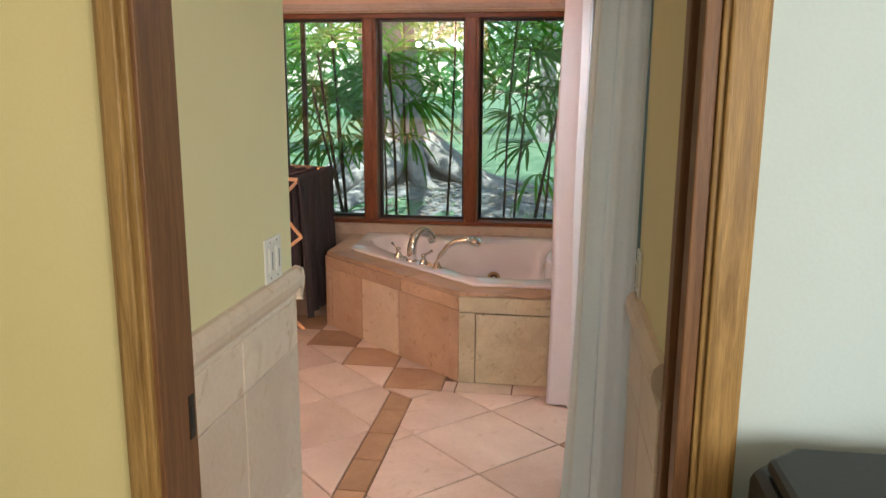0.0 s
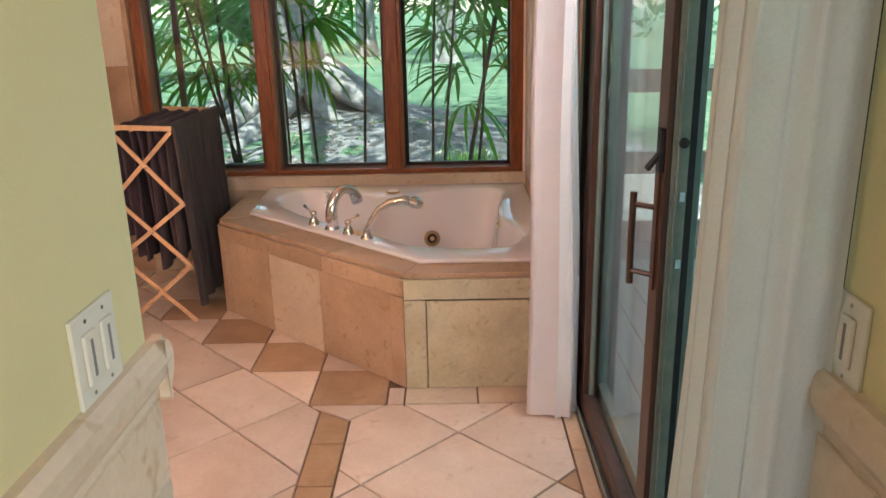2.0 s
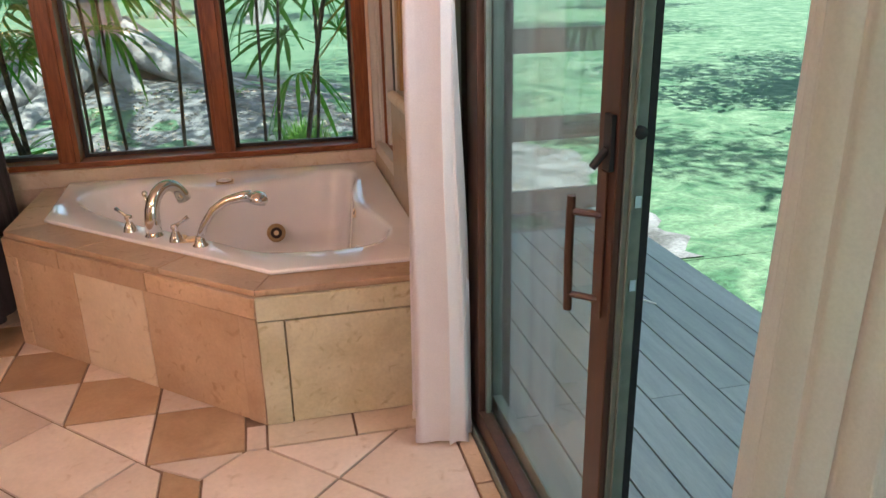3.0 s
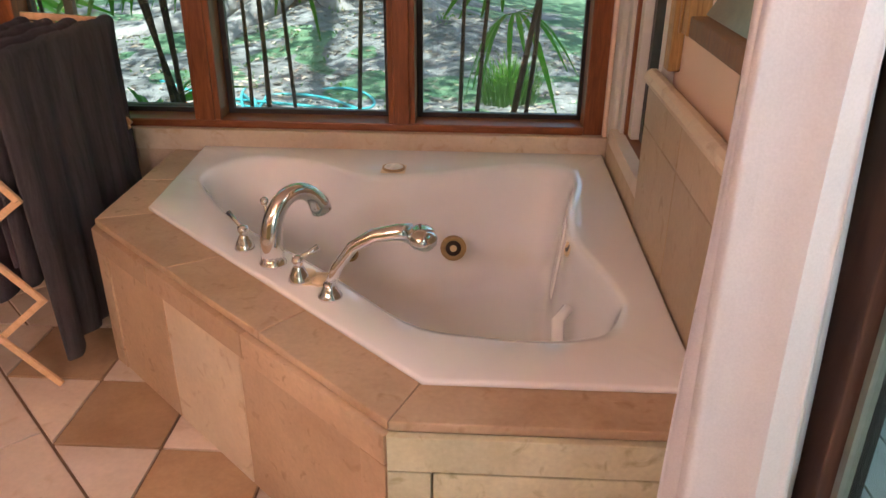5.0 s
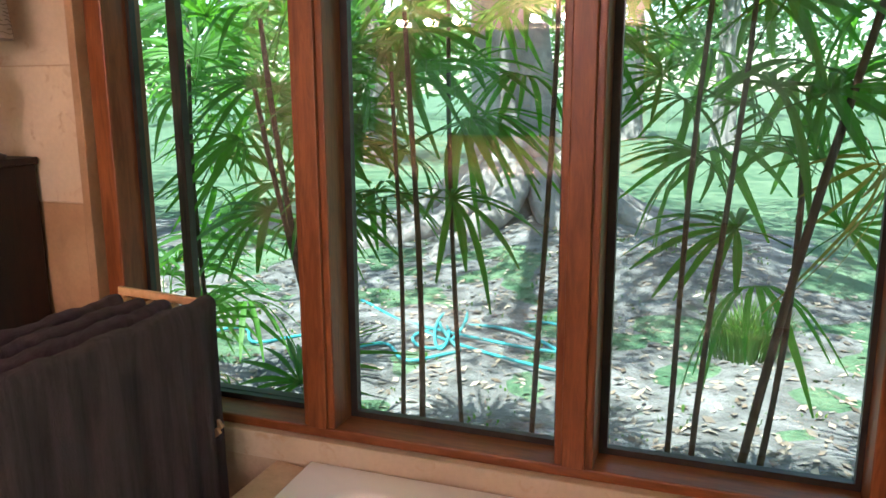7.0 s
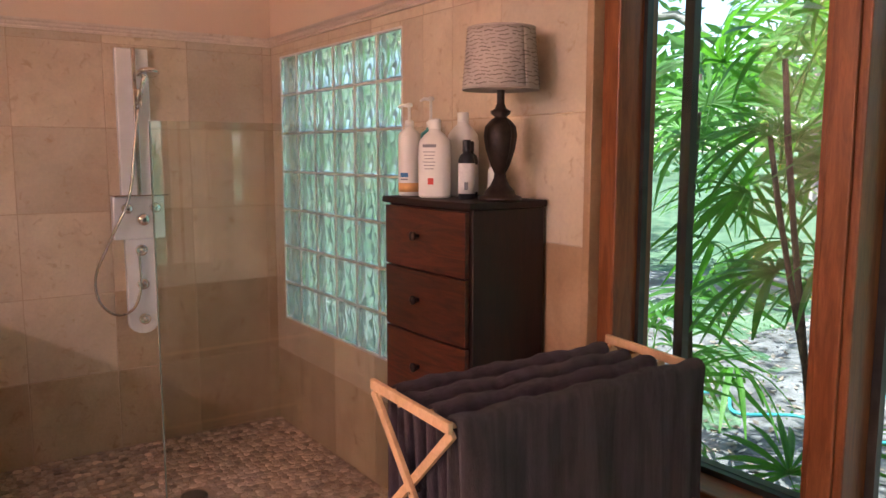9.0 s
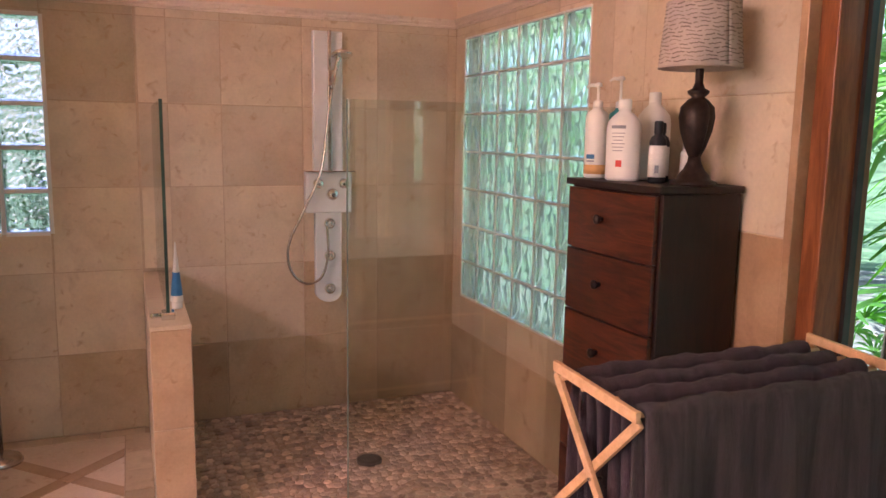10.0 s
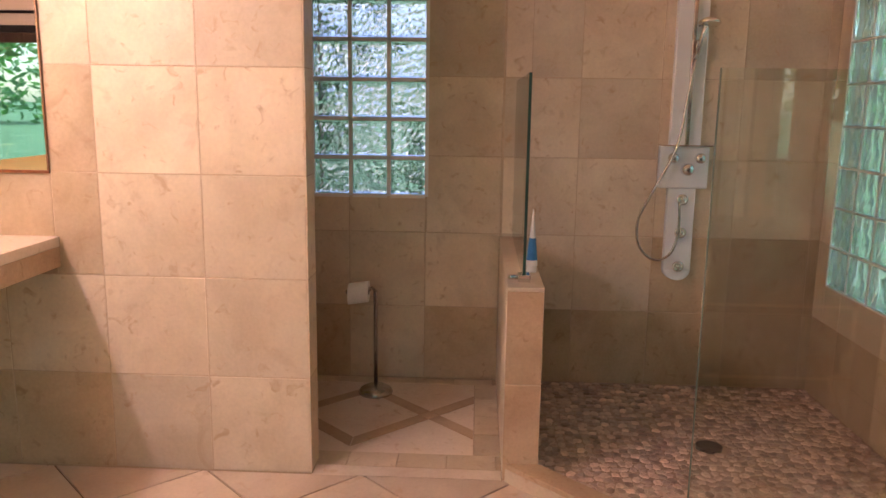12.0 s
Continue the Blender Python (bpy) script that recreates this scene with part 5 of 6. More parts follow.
chest()
table_lamp((-2.468, 6.035, DTOP))
JUG = [(0.050, 0), (0.057, 0.004), (0.058, 0.012), (0.058, 0.165), (0.054, 0.188), (0.036, 0.208), (0.021, 0.220), (0.020, 0.230)]
TALL = [(0.034, 0), (0.038, 0.004), (0.039, 0.012), (0.039, 0.20), (0.035, 0.218), (0.018, 0.230), (0.015, 0.240)]
MED = [(0.024, 0), (0.027, 0.004), (0.027, 0.125), (0.022, 0.14), (0.012, 0.148), (0.012, 0.156)]
bars = [(0.150 - 0.011 * k, 0.1525 - 0.011 * k, 0.046 - 0.006 * (k % 3), GREYBAR, 0.5) for k in range(6)]
bottle("pump_bottle", (-2.872, 5.955, DTOP), TALL, WHITEPLASTIC, "tall white lotion bottle with a pump and orange label foot", pump=0.07, band=(0.014, 0.045, AMBER), marks=[(0.065, 0.08, 0.03, BLUELABEL, 0.5), (0.055, 0.060, 0.028, GREYBAR, 0.5)])
bottle("pump_bottle", (-2.872, 6.045, DTOP), TALL, TEAL, "teal bottle with a white pump", pump=0.095)
bottle("squeeze_bottle", (-2.715, 5.955, DTOP), JUG, WHITEPLASTIC, "large white bottle with grey print and a red mark", cap=(0.022, 0.03), squash=0.7, turn=0.5,
       marks=[(0.166, 0.176, 0.050, GREYBAR, 0.0)] + [(z0, z1, w, m, 0.0) for z0, z1, w, m, _ in bars] + [(0.045, 0.066, 0.020, REDLABEL, 0.1)])
bottle("squeeze_bottle", (-2.755, 6.10, DTOP), [(r * 0.95, h * 1.12) for r, h in JUG], WHITEPLASTIC, "white bottle with a rounded cap", cap=(0.02, 0.03))
bottle("dark_bottle", (-2.640, 6.045, DTOP), MED, BLACK, "dark bottle with a white label", cap=(0.014, 0.03), capmat=BLACK, band=(0.02, 0.11, WHITEPLASTIC), marks=[(0.05, 0.075, 0.010, GREYBAR, 0.5)])
bottle("dark_bottle", (-2.590, 5.995, DTOP), MED, BLACK, "dark bottle with a pale label", cap=(0.014, 0.034), capmat=BLACK, band=(0.018, 0.115, PAPER), marks=[(0.03, 0.055, 0.012, GREYBAR, 0.9)])
bottle("small_bottle", (-2.575, 6.10, DTOP), [(0.022, 0), (0.024, 0.004), (0.024, 0.09), (0.02, 0.10)], WHITEPLASTIC, "small pale bottle beside the lamp", cap=(0.018, 0.03))


# ---- shower panel ----
def shower_panel():
    p = thing("shower_column", (XW, 5.45, 0.6), "satin aluminium shower panel with body jets", "shower panel")
    y = 5.458

    def slab(hw, z0, z1, d, tip=0.0):
        s = Shape()
        pts = [(-hw, z1), (-hw, z0 + tip)] + [(hw * math.cos(math.pi + math.pi * k / 8), z0 + tip + tip * math.sin(math.pi + math.pi * k / 8)) for k in range(1, 8)] + [(hw, z0 + tip), (hw, z1)] if tip else [(-hw, z0), (hw, z0), (hw, z1), (-hw, z1)]
        n = 8
        v, f = [], []
        m = len(pts)
        for (a, z) in pts:
            v.append((XW + 0.002, y + a, z))
        for (a, z) in pts:
            v.append((XW + d - 0.4 * d * (a / hw) ** 2, y + a, z))
        f = [tuple(range(m, 2 * m))] + [(i, (i + 1) % m, m + (i + 1) % m, m + i) for i in range(m)]
        return s.add(v, f)

    part("upper_body", slab(0.078, 1.30, 2.03, 0.07), SATIN, p, bevel=0.006)
    part("spine", Shape().box((XW + 0.06, y - 0.010, 1.31), (XW + 0.078, y + 0.010, 2.03)), NICKEL, p, bevel=0.004)
    part("control_box", slab(0.125, 1.085, 1.305, 0.085), SATIN, p, bevel=0.008)
    part("shelf", Shape().box((XW + 0.002, y - 0.13, 1.305), (XW + 0.11, y + 0.13, 1.312)), CHROME, p, bevel=0.002)
    part("lower_body", slab(0.072, 0.60, 1.085, 0.06, 0.05), SATIN, p, bevel=0.005)
    for z in (1.03, 0.856, 0.676):
        part("body_jet", Shape().lathe([(0.030, 0), (0.030, 0.010), (0.022, 0.016), (0.018, 0.012), (0.008, 0.012), (0.006, 0.018)], (XW + 0.055, y, z), 18, "x"), CHROME, p, "chrome body jet", smooth=True)
    for dy, z, r in ((-0.065, 1.244, 0.028), (0.07, 1.244, 0.028), (0.01, 1.187, 0.033)):
        part("control_knob", Shape().lathe([(r, 0), (r, 0.02), (r * 0.7, 0.034), (r * 0.2, 0.036)], (XW + 0.07, y + dy, z), 18, "x"), CHROME if dy else NICKEL, p, smooth=True)
    part("shower_holder", Shape().box((XW + 0.07, y - 0.015, 1.75), (XW + 0.105, y + 0.025, 1.83)), CHROME, p, bevel=0.004)
    part("shower_handle", Shape().tube([(XW + 0.09, y + 0.01, 1.74), (XW + 0.12, y + 0.018, 1.82), (XW + 0.17, y + 0.03, 1.90)], [0.012, 0.011, 0.014], 10), CHROME, p, smooth=True)
    s = Shape().lathe([(0.010, 0.028), (0.030, 0.020), (0.054, 0.004), (0.054, -0.006), (0.048, -0.010), (0.004, -0.010)], (0, 0, 0), 24)
    q = Vector((-0.25, 0, 1)).to_track_quat("Z", "Y")
    s.v = [tuple(q @ Vector(v) + Vector((XW + 0.19, y + 0.035, 1.90))) for v in s.v]
    part("shower_head", s, CHROME, p, smooth=True)
    hose = [(XW + 0.09, y + 0.01, 1.74), (XW + 0.10, y - 0.02, 1.55), (XW + 0.11, y - 0.06, 1.30), (XW + 0.10, y - 0.16, 1.08), (XW + 0.08, y - 0.225, 0.92), (XW + 0.08, y - 0.215, 0.79), (XW + 0.08, y - 0.14, 0.715), (XW + 0.08, y - 0.055, 0.74), (XW + 0.08, y - 0.015, 0.86), (XW + 0.075, y - 0.02, 1.04)]
    pts = []
    for i in range(len(hose) - 1):
        p0, p1, p2, p3 = (Vector(hose[min(max(i + k - 1, 0), len(hose) - 1)]) for k in range(4))
        for j in range(6):
            t = j / 6
            pts.append(0.5 * ((2 * p1) + (p2 - p0) * t + (2 * p0 - 5 * p1 + 4 * p2 - p3) * t * t + (3 * p1 - p0 - 3 * p2 + p3) * t ** 3))
    part("hose", Shape().tube(pts, 0.007, 8), NICKEL, p, "ribbed metal hose", smooth=True)


shower_panel()
_dr = thing("floor_drain", (-3.886, 5.456, 0.0), "round metal floor drain in the pebble floor", "drain")
part("grate", Shape().lathe([(0.058, -0.004), (0.058, 0.012), (0.052, 0.014), (0.004, 0.013)], (-3.886, 5.456, 0.0), 24), DARKMETAL, _dr)
# black strips laid on the grate paint the dark of its open slots
for k in range(5):
    part("slot", Shape().box((-3.92 + 0.004 * abs(k - 2), 5.43 + 0.013 * k - 0.002, 0.0136), (-3.852 - 0.004 * abs(k - 2), 5.43 + 0.013 * k + 0.003, 0.0145)), BLACK, _dr)

# tube of wash on the half wall
TU = thing("squeeze_tube", (-3.8, 4.632, 0.806), "white and blue squeeze tube standing on its cap", "tube")
part("tube_cap", Shape().lathe([(0.020, 0), (0.021, 0.004), (0.021, 0.03)], (-3.8, 4.632, 0.806), 18), WHITEPLASTIC, TU, smooth=True)
rows = []
for i in range(11):
    t = i / 10
    rows.append([(-3.8 + 0.026 * (1 - t * 0.1) * math.cos(a), 4.632 + (0.023 * (1 - t) + 0.002) * math.sin(a), 0.836 + 0.235 * t) for a in [2 * math.pi * k / 20 for k in range(21)]])
part("body", Shape().grid(rows), WHITEPLASTIC, TU, smooth=True)
part("label_wrap", Shape().grid([[(p[0] * 1.0 + (p[0] + 3.8) * 0.03, p[1] + (p[1] - 4.632) * 0.03, p[2]) for p in r] for r in rows[1:6]]), BLUELABEL, TU, "blue printed label", smooth=True)

# paper holder
TPX, TPY = -4.44, 3.885
TPS = thing("paper_holder", (TPX, TPY, 0), "brushed nickel freestanding toilet paper holder", "paper holder")
part("base", Shape().lathe([(0.088, 0), (0.090, 0.008), (0.080, 0.026), (0.050, 0.042), (0.016, 0.052)], (TPX, TPY, 0.0), 28), NICKEL, TPS, smooth=True)
part("pole", Shape().tube([(TPX, TPY, 0.04), (TPX, TPY, 0.55), (TPX, TPY - 0.012, 0.562), (TPX + 0.02, TPY - 0.15, 0.545)], 0.011, 12), NICKEL, TPS, smooth=True)
TPR = thing("toilet_roll", (TPX, TPY - 0.08, 0.55), "white toilet roll on its holder", "toilet roll")
s = Shape().lathe([(0.018, -0.05), (0.055, -0.05), (0.055, 0.05), (0.018, 0.05)], (0, 0, 0), 24, "y")
s.v = [(TPX + 0.012 + v[0] - v[1] * 0.15, TPY - 0.085 + v[1], 0.542 + v[2] + v[1] * 0.12) for v in s.v]
part("paper", s, PAPER, TPR, smooth=False)
# solid plug; the shade inside the hollow core is put into its dark colour
s = Shape().lathe([(0.019, -0.051), (0.019, 0.052)], (0, 0, 0), 18, "y")
s.v = [(TPX + 0.012 + v[0] - v[1] * 0.15, TPY - 0.085 + v[1], 0.542 + v[2] + v[1] * 0.12) for v in s.v]
part("core", s, BRONZE, TPR, "dark plug for the shaded hollow of the roll")

# toilet, mostly hidden behind the partition
TO = thing("toilet", (-4.05, 3.2, 0), "white ceramic toilet behind the partition", "toilet")
part("bowl", Shape().lathe([(0.11, 0), (0.12, 0.02), (0.10, 0.16), (0.15, 0.30), (0.185, 0.37), (0.185, 0.39)], (-4.05, 3.25, 0.0), 28), ACRYLIC, TO, smooth=True)
part("seat", Shape().lathe([(0.19, 0.392), (0.19, 0.41), (0.18, 0.425), (0.01, 0.43)], (-4.05, 3.25, 0.0), 28), ACRYLIC, TO, smooth=True)
part("tank", Shape().box((-4.26, 2.61, 0.36), (-3.84, 2.80, 0.76)).box((-4.16, 2.78, 0.0), (-3.94, 3.1, 0.36)), ACRYLIC, TO, bevel=0.02)
part("tank_lid", Shape().box((-4.27, 2.605, 0.761), (-3.83, 2.81, 0.80)), ACRYLIC, TO, bevel=0.01)

# ---- vanity ----
VA = thing("vanity_counter", (-2.3, 2.5, 0.9), "floating limestone vanity counter with a deep apron", "counter")
part("slab", Shape().box((XT + 0.002, YS + 0.002, 0.925), (-1.0, 2.758, 0.966)), CREAM, VA, bevel=0.003)
part("apron", Shape().box((XT + 0.002, 2.73, 0.845), (-1.0, 2.757, 0.9245)), SKIRT, VA, bevel=0.002)
MI = thing("mirror", (-2.2, YS, 1.5), "wide frameless wall mirror over the vanity", "mirror")
part("glass", Shape().box((XT + 0.004, YS + 0.002, 1.22), (-1.05, YS + 0.007, 2.05)), MIRROR, MI)
MI2 = thing("mirror", (XT, 2.48, 1.5), "side mirror with a narrow dark edge", "mirror")
part("glass", Shape().box((XT + 0.0005, YS + 0.01, 1.225), (XT + 0.006, 2.735, 2.05)), MIRROR, MI2)
part("edge", Shape().box((XT + 0.0005, 2.735, 1.218), (XT + 0.009, 2.742, 2.06)), OAKDARK, MI2)
part("ledge", Shape().box((XT + 0.0005, YS + 0.01, 1.213), (XT + 0.012, 2.742, 1.224)), REDWOOD, MI2, "red-brown mirror ledge")
for cx in (-1.64, -2.75):
    V = thing("vanity_light", (cx, YS, 2.12), "three-bulb bar light over the mirror", "wall light", "vanity lights")
    part("bar", Shape().box((cx - 0.34, YS + 0.001, 2.08), (cx + 0.34, YS + 0.035, 2.16)), NICKEL, V, bevel=0.008)
    for d in (-0.24, 0, 0.24):
        part("socket", Shape().lathe([(0.022, 0.035), (0.022, 0.075)], (cx + d, YS, 2.12), 14, "y"), NICKEL, V)
        part("bulb", Shape().lathe([(0.012, 0.076), (0.026, 0.085), (0.031, 0.10), (0.026, 0.112), (0.006, 0.118)], (cx + d, YS, 2.12), 16, "y"), GLOW, V, "lit bulb", smooth=True)


# ---- wall plates ----
def wall_plate(x, y, z, side, w, label):
    p = thing("light_switch", (x, y, z), label, "light switch")
    o = 0.006 * side
    part("plate", Shape().box((min(x, x + o), y - w / 2, z - 0.058), (max(x, x + o), y + w / 2, z + 0.058)), WHITEPLASTIC, p, bevel=0.002)
    n = 2 if w > 0.1 else 1
    for k in range(n):
        yy = y + (k - (n - 1) / 2) * 0.048
        part("rocker", Shape().box((min(x + o, x + 1.9 * o), yy - 0.0165, z - 0.033), (max(x + o, x + 1.9 * o), yy + 0.0165, z + 0.033)), WHITEPLASTIC, p, bevel=0.003)
        part("slider_slot", Shape().box((min(x + 1.9 * o, x + 2.0 * o), yy - 0.003, z - 0.024), (max(x + 1.9 * o, x + 2.0 * o), yy + 0.003, z + 0.024)), GREYBAR, p)
        for dz in (-0.047, 0.047):
            part("screw", Shape().lathe([(0.003, 0), (0.003, 0.001 * side)], (x + o, yy, z + dz), 8, "x"), NICKEL, p)
    return p


wall_plate(XL, 2.585, 1.09, 1, 0.116, "white double light switch plate on the passage wall")
wall_plate(XR, 2.585, 1.085, -1, 0.075, "white single light switch plate on the passage wall")

# black case standing in the bedroom
BC = thing("equipment_case", (0.62, 1.66, 0), "black moulded plastic case standing against the wall", "case")
part("body", Shape().prism([(0.155, 1.62), (0.22, 1.55), (0.9, 1.55), (0.9, 1.92), (0.21, 1.92), (0.155, 1.87)], 0.0, 0.945), BLACK, BC, bevel=0.02)
part("lid", Shape().prism([(0.175, 1.68), (0.24, 1.60), (0.88, 1.60), (0.88, 1.90), (0.23, 1.90), (0.175, 1.85)], 0.946, 0.972), BLACK, BC, bevel=0.012)
part("handle", Shape().tube([(0.40, 1.70, 0.965), (0.45, 1.68, 0.985), (0.62, 1.68, 0.985), (0.67, 1.70, 0.965)], 0.012, 10), BLACK, BC, smooth=True)


# ---- garden ----
GZ = -0.35


def height(x, y):
    d = math.hypot(x + 2.7, y - 14.0)
    h = 0.42 * math.exp(-(d / 2.6) ** 2) + 0.22 * math.exp(-(((x + 0.8) / 1.3) ** 2 + ((y - 12.2) / 1.0) ** 2))
    return GZ + h + 0.03 * noise.noise(Vector((x * 0.9, y * 0.9, 0))) + 0.008 * max(0, y - 20)


def bed():
    """Bare leafy earth under the tree, with a ragged edge."""
    rows = []
    for i in range(70):
        y = 6.44 + i * 0.135
        row = []
        for k in range(120):
            u = k / 119
            w = 5.8 + 0.9 * noise.noise(Vector((0, y * 0.7, 3))) + 0.3 * noise.noise(Vector((0, y * 3, 7)))
            x = -3.4 + (u * 2 - 1) * w * (1 if y < 14 else max(0.2, 1 - (y - 14) / 2.4))
            edge = min(u, 1 - u, (i + 6) / 70, (69 - i) / 70)
            row.append((x, y, height(x, y) + 0.012 + 0.035 * noise.noise(Vector((x * 2.2, y * 2.2, 5))) * min(1, edge * 8) - 0.05 * (edge < 0.015)))
        rows.append(row)
    return tagged(part("ground_bed", Shape().grid(rows), EARTH, smooth=True), "bare leaf-strewn earth under the banyan", "ground", kind="structure")


def ground():
    rows = []
    for i in range(61):
        y = 6.42 + (i / 60) ** 2.2 * 300
        row = []
        for k in range(61):
            x = (k / 30 - 1)
            x = math.copysign(abs(x) ** 1.9, x) * 260 - 1.5
            row.append((x, y, height(x, y)))
        rows.append(row)
    s = Shape().grid(rows)
    # the yard beside the house, in one sheet with the rest
    s.grid([[(0.21, 6.42, GZ), (300, 6.42, GZ)], [(0.21, -200, GZ), (300, -200, GZ)]][::-1])
    s.grid([[(-300, 6.42, GZ), (XW - 0.23, 6.42, GZ)], [(-300, -200, GZ), (XW - 0.23, -200, GZ)]][::-1])
    return tagged(part("ground", s, LAWN, smooth=True), "patchy dappled lawn and bare earth under trees", "ground", kind="structure")


ground()
bed()

# deck and its railing
DK = setting("deck", Shape().box((0.205, 0.5, GZ), (1.70, 6.62, -0.155)), RAILPAINT, "grey painted timber deck outside the sliding door", "deck")
_bw = 0.147
for k in range(10):
    x0 = 0.216 + k * _bw
    for (a, b) in ((0.5, 3.1), (3.1, 6.64)) if k % 2 else ((0.5, 4.6), (4.6, 6.64)):
        part("deck_board", Shape().box((x0 + 0.004, a + 0.002, -0.154), (x0 + _bw - 0.004, b - 0.002, -0.125)), DECK, DK)
RL = thing("deck_railing", (1.0, 6.62, -0.12), "weathered brown wooden railing with flat rails", "railing")
for px in (1.69, 0.35):
    part("post", Shape().box((px - 0.045, 6.58, -0.124), (px + 0.045, 6.67, 1.15)), RAILPAINT, RL, bevel=0.004)
for z in (1.06, 0.55, 0.10):
    part("rail", Shape().box((0.25, 6.545, z - 0.07), (1.735, 6.579, z + 0.07)), RAILPAINT, RL, bevel=0.004)


alone("twig", Shape().tube([(1.150, 5.535, -0.119), (1.20, 5.465, -0.116), (1.247, 5.400, -0.119)], 0.004, 6), PAPER, "pale dry twig lying on the deck", "twig", smooth=True)


# ---- palms ----
def fan_mesh(seed, blades, length, material, droop):
    """A palmate leaf: blades spread like fingers from the end of a stalk, in its own frame: stalk along +x from 0."""
    rnd = random.Random(seed)
    s = Shape()
    stalk = rnd.uniform(0.16, 0.30)
    s.tube([(0, 0, 0), (stalk * 0.5, 0, 0.03), (stalk, 0, 0.03)], [0.004, 0.003, 0.0025], 5)
    for b in range(blades):
        ang = radians(-105 + 210 * b / (blades - 1) + rnd.uniform(-5, 5))
        ln = length * (0.72 + 0.28 * math.cos(ang * 0.8)) * rnd.uniform(0.85, 1.1)
        w = 0.0145 * rnd.uniform(0.8, 1.3) * (length / 0.34)
        dr = droop * rnd.uniform(0.6, 1.5)
        ca, sa = math.cos(ang), math.sin(ang)
        lf, md, rt = [], [], []
        for k in range(6):
            t = k / 5
            wd = w * (0.35 + 1.25 * t if t < 0.5 else 1.0 - 0.75 * ((t - 0.5) / 0.5) ** 2)
            r = ln * t
            z = 0.03 + 0.05 * t - dr * t * t * ln * 1.5
            cx, cy = stalk + ca * r, sa * r
            lf.append((cx - sa * wd, cy + ca * wd, z + wd * 0.35))
            md.append((cx, cy, z))
            rt.append((cx + sa * wd, cy - ca * wd, z + wd * 0.35))
        s.grid([lf, md, rt])
    return s.mesh("leaf", material)


FANS = [fan_mesh(k, 9 + k % 5, 0.29 + 0.03 * (k % 4), PALM, 0.35 + 0.2 * (k % 3)) for k in range(8)]
DRYFANS = [fan_mesh(50 + k, 7, 0.22, PALMDRY, 1.1) for k in range(2)]


def lady_palm(x, y, stems, seed, dry=0):
    rnd = random.Random(seed)
    p = thing("lady_palm", (x, y, GZ), "slender lady palm with dark fibrous canes and fan leaves", "palm", "palms outside the window")
    inv = ORIGIN[p.name].inverted()
    for (dx, dy, lx, ly, h) in stems:
        base = Vector((x + dx, y + dy, GZ - 0.02))
        top = base + Vector((lx, ly, h))
        pts = [base.lerp(top, t) + Vector((0.02 * math.sin(5 * t + seed), 0.02 * math.cos(4 * t), 0)) for t in [k / 8 for k in range(9)]]
        r = rnd.uniform(0.008, 0.013)
        st = Shape()
        st.tube(pts, [r * (1.15 - 0.35 * k / 8 + (0.12 if k % 2 else 0)) for k in range(9)], 8)
        part("stem", st, STEM, p, smooth=True)
        n = int(h / 0.34) + 2
        for k in range(n):
            t = 1.0 - 0.33 * k / n
            q = base.lerp(top, t)
            yaw = k * 2.4 + rnd.uniform(-0.5, 0.5)
            yaw = -yaw if math.sin(yaw) < -0.3 else yaw
            pitch = rnd.uniform(-0.9, -0.15) + 0.5 * (1 - k / n) * -1 + 0.55 * (k / n)
            if k < 2:
                pitch = -1.1 + 0.4 * k
            isdry = dry and k >= n - dry
            ob = new("leaf", rnd.choice(DRYFANS if isdry else FANS))
            ob.parent = p
            ob.matrix_parent_inverse = inv
            sc = rnd.uniform(0.8, 1.2)
            ob.matrix_basis = Matrix.Translation(q) @ Matrix.Rotation(yaw, 4, "Z") @ Matrix.Rotation(pitch if not isdry else 0.9, 4, "Y") @ Matrix.Rotation(rnd.uniform(-0.5, 0.5), 4, "X") @ Matrix.Scale(sc, 4)
    return p


lady_palm(-0.62, 6.90, [(0.0, 0.0, 0.15, 0.05, 2.55)], 1)
lady_palm(-0.50, 6.92, [(0.0, 0.0, 0.10, 0.08, 2.25)], 3)
lady_palm(-0.47, 6.86, [(0.0, 0.0, 0.50, 0.05, 2.6)], 2, 1)
lady_palm(-0.30, 7.05, [(0.0, 0.0, 0.10, 0.1, 1.75)], 17)
lady_palm(-1.03, 6.90, [(0.0, 0.0, 0.05, 0.05, 2.75)], 4)
lady_palm(-1.44, 6.90, [(0.0, 0.0, -0.06, 0.05, 2.2), (-0.11, 0.04, -0.02, 0.05, 2.0)], 5)
lady_palm(-1.38, 7.15, [(0.0, 0.0, -0.05, 0.05, 2.95)], 8)
lady_palm(-1.84, 6.92, [(0.0, 0.0, -0.24, 0.05, 2.2), (0.10, 0.03, -0.42, 0.08, 1.95), (-0.06, 0.10, -0.12, 0.1, 2.75), (-0.02, 0.05, -0.1, 0.1, 1.75)], 6)
lady_palm(-2.50, 7.05, [(0.0, 0.0, -0.06, 0.1, 2.05)], 7)
lady_palm(-2.80, 7.25, [(0.0, 0.0, -0.05, 0.05, 0.65)], 14)
lady_palm(-3.35, 8.0, [(0.0, 0.0, 0.05, 0.05, 0.9), (-0.2, 0.1, -0.1, 0.1, 0.7)], 15)
lady_palm(-2.15, 7.15, [(0.0, 0.0, 0.08, 0.05, 0.6)], 16)
lady_palm(0.25, 7.40, [(0.0, 0.0, 0.10, 0.1, 2.6)], 9)
lady_palm(-3.3, 7.9, [(0.0, 0.0, 0.1, 0.1, 2.3)], 12)


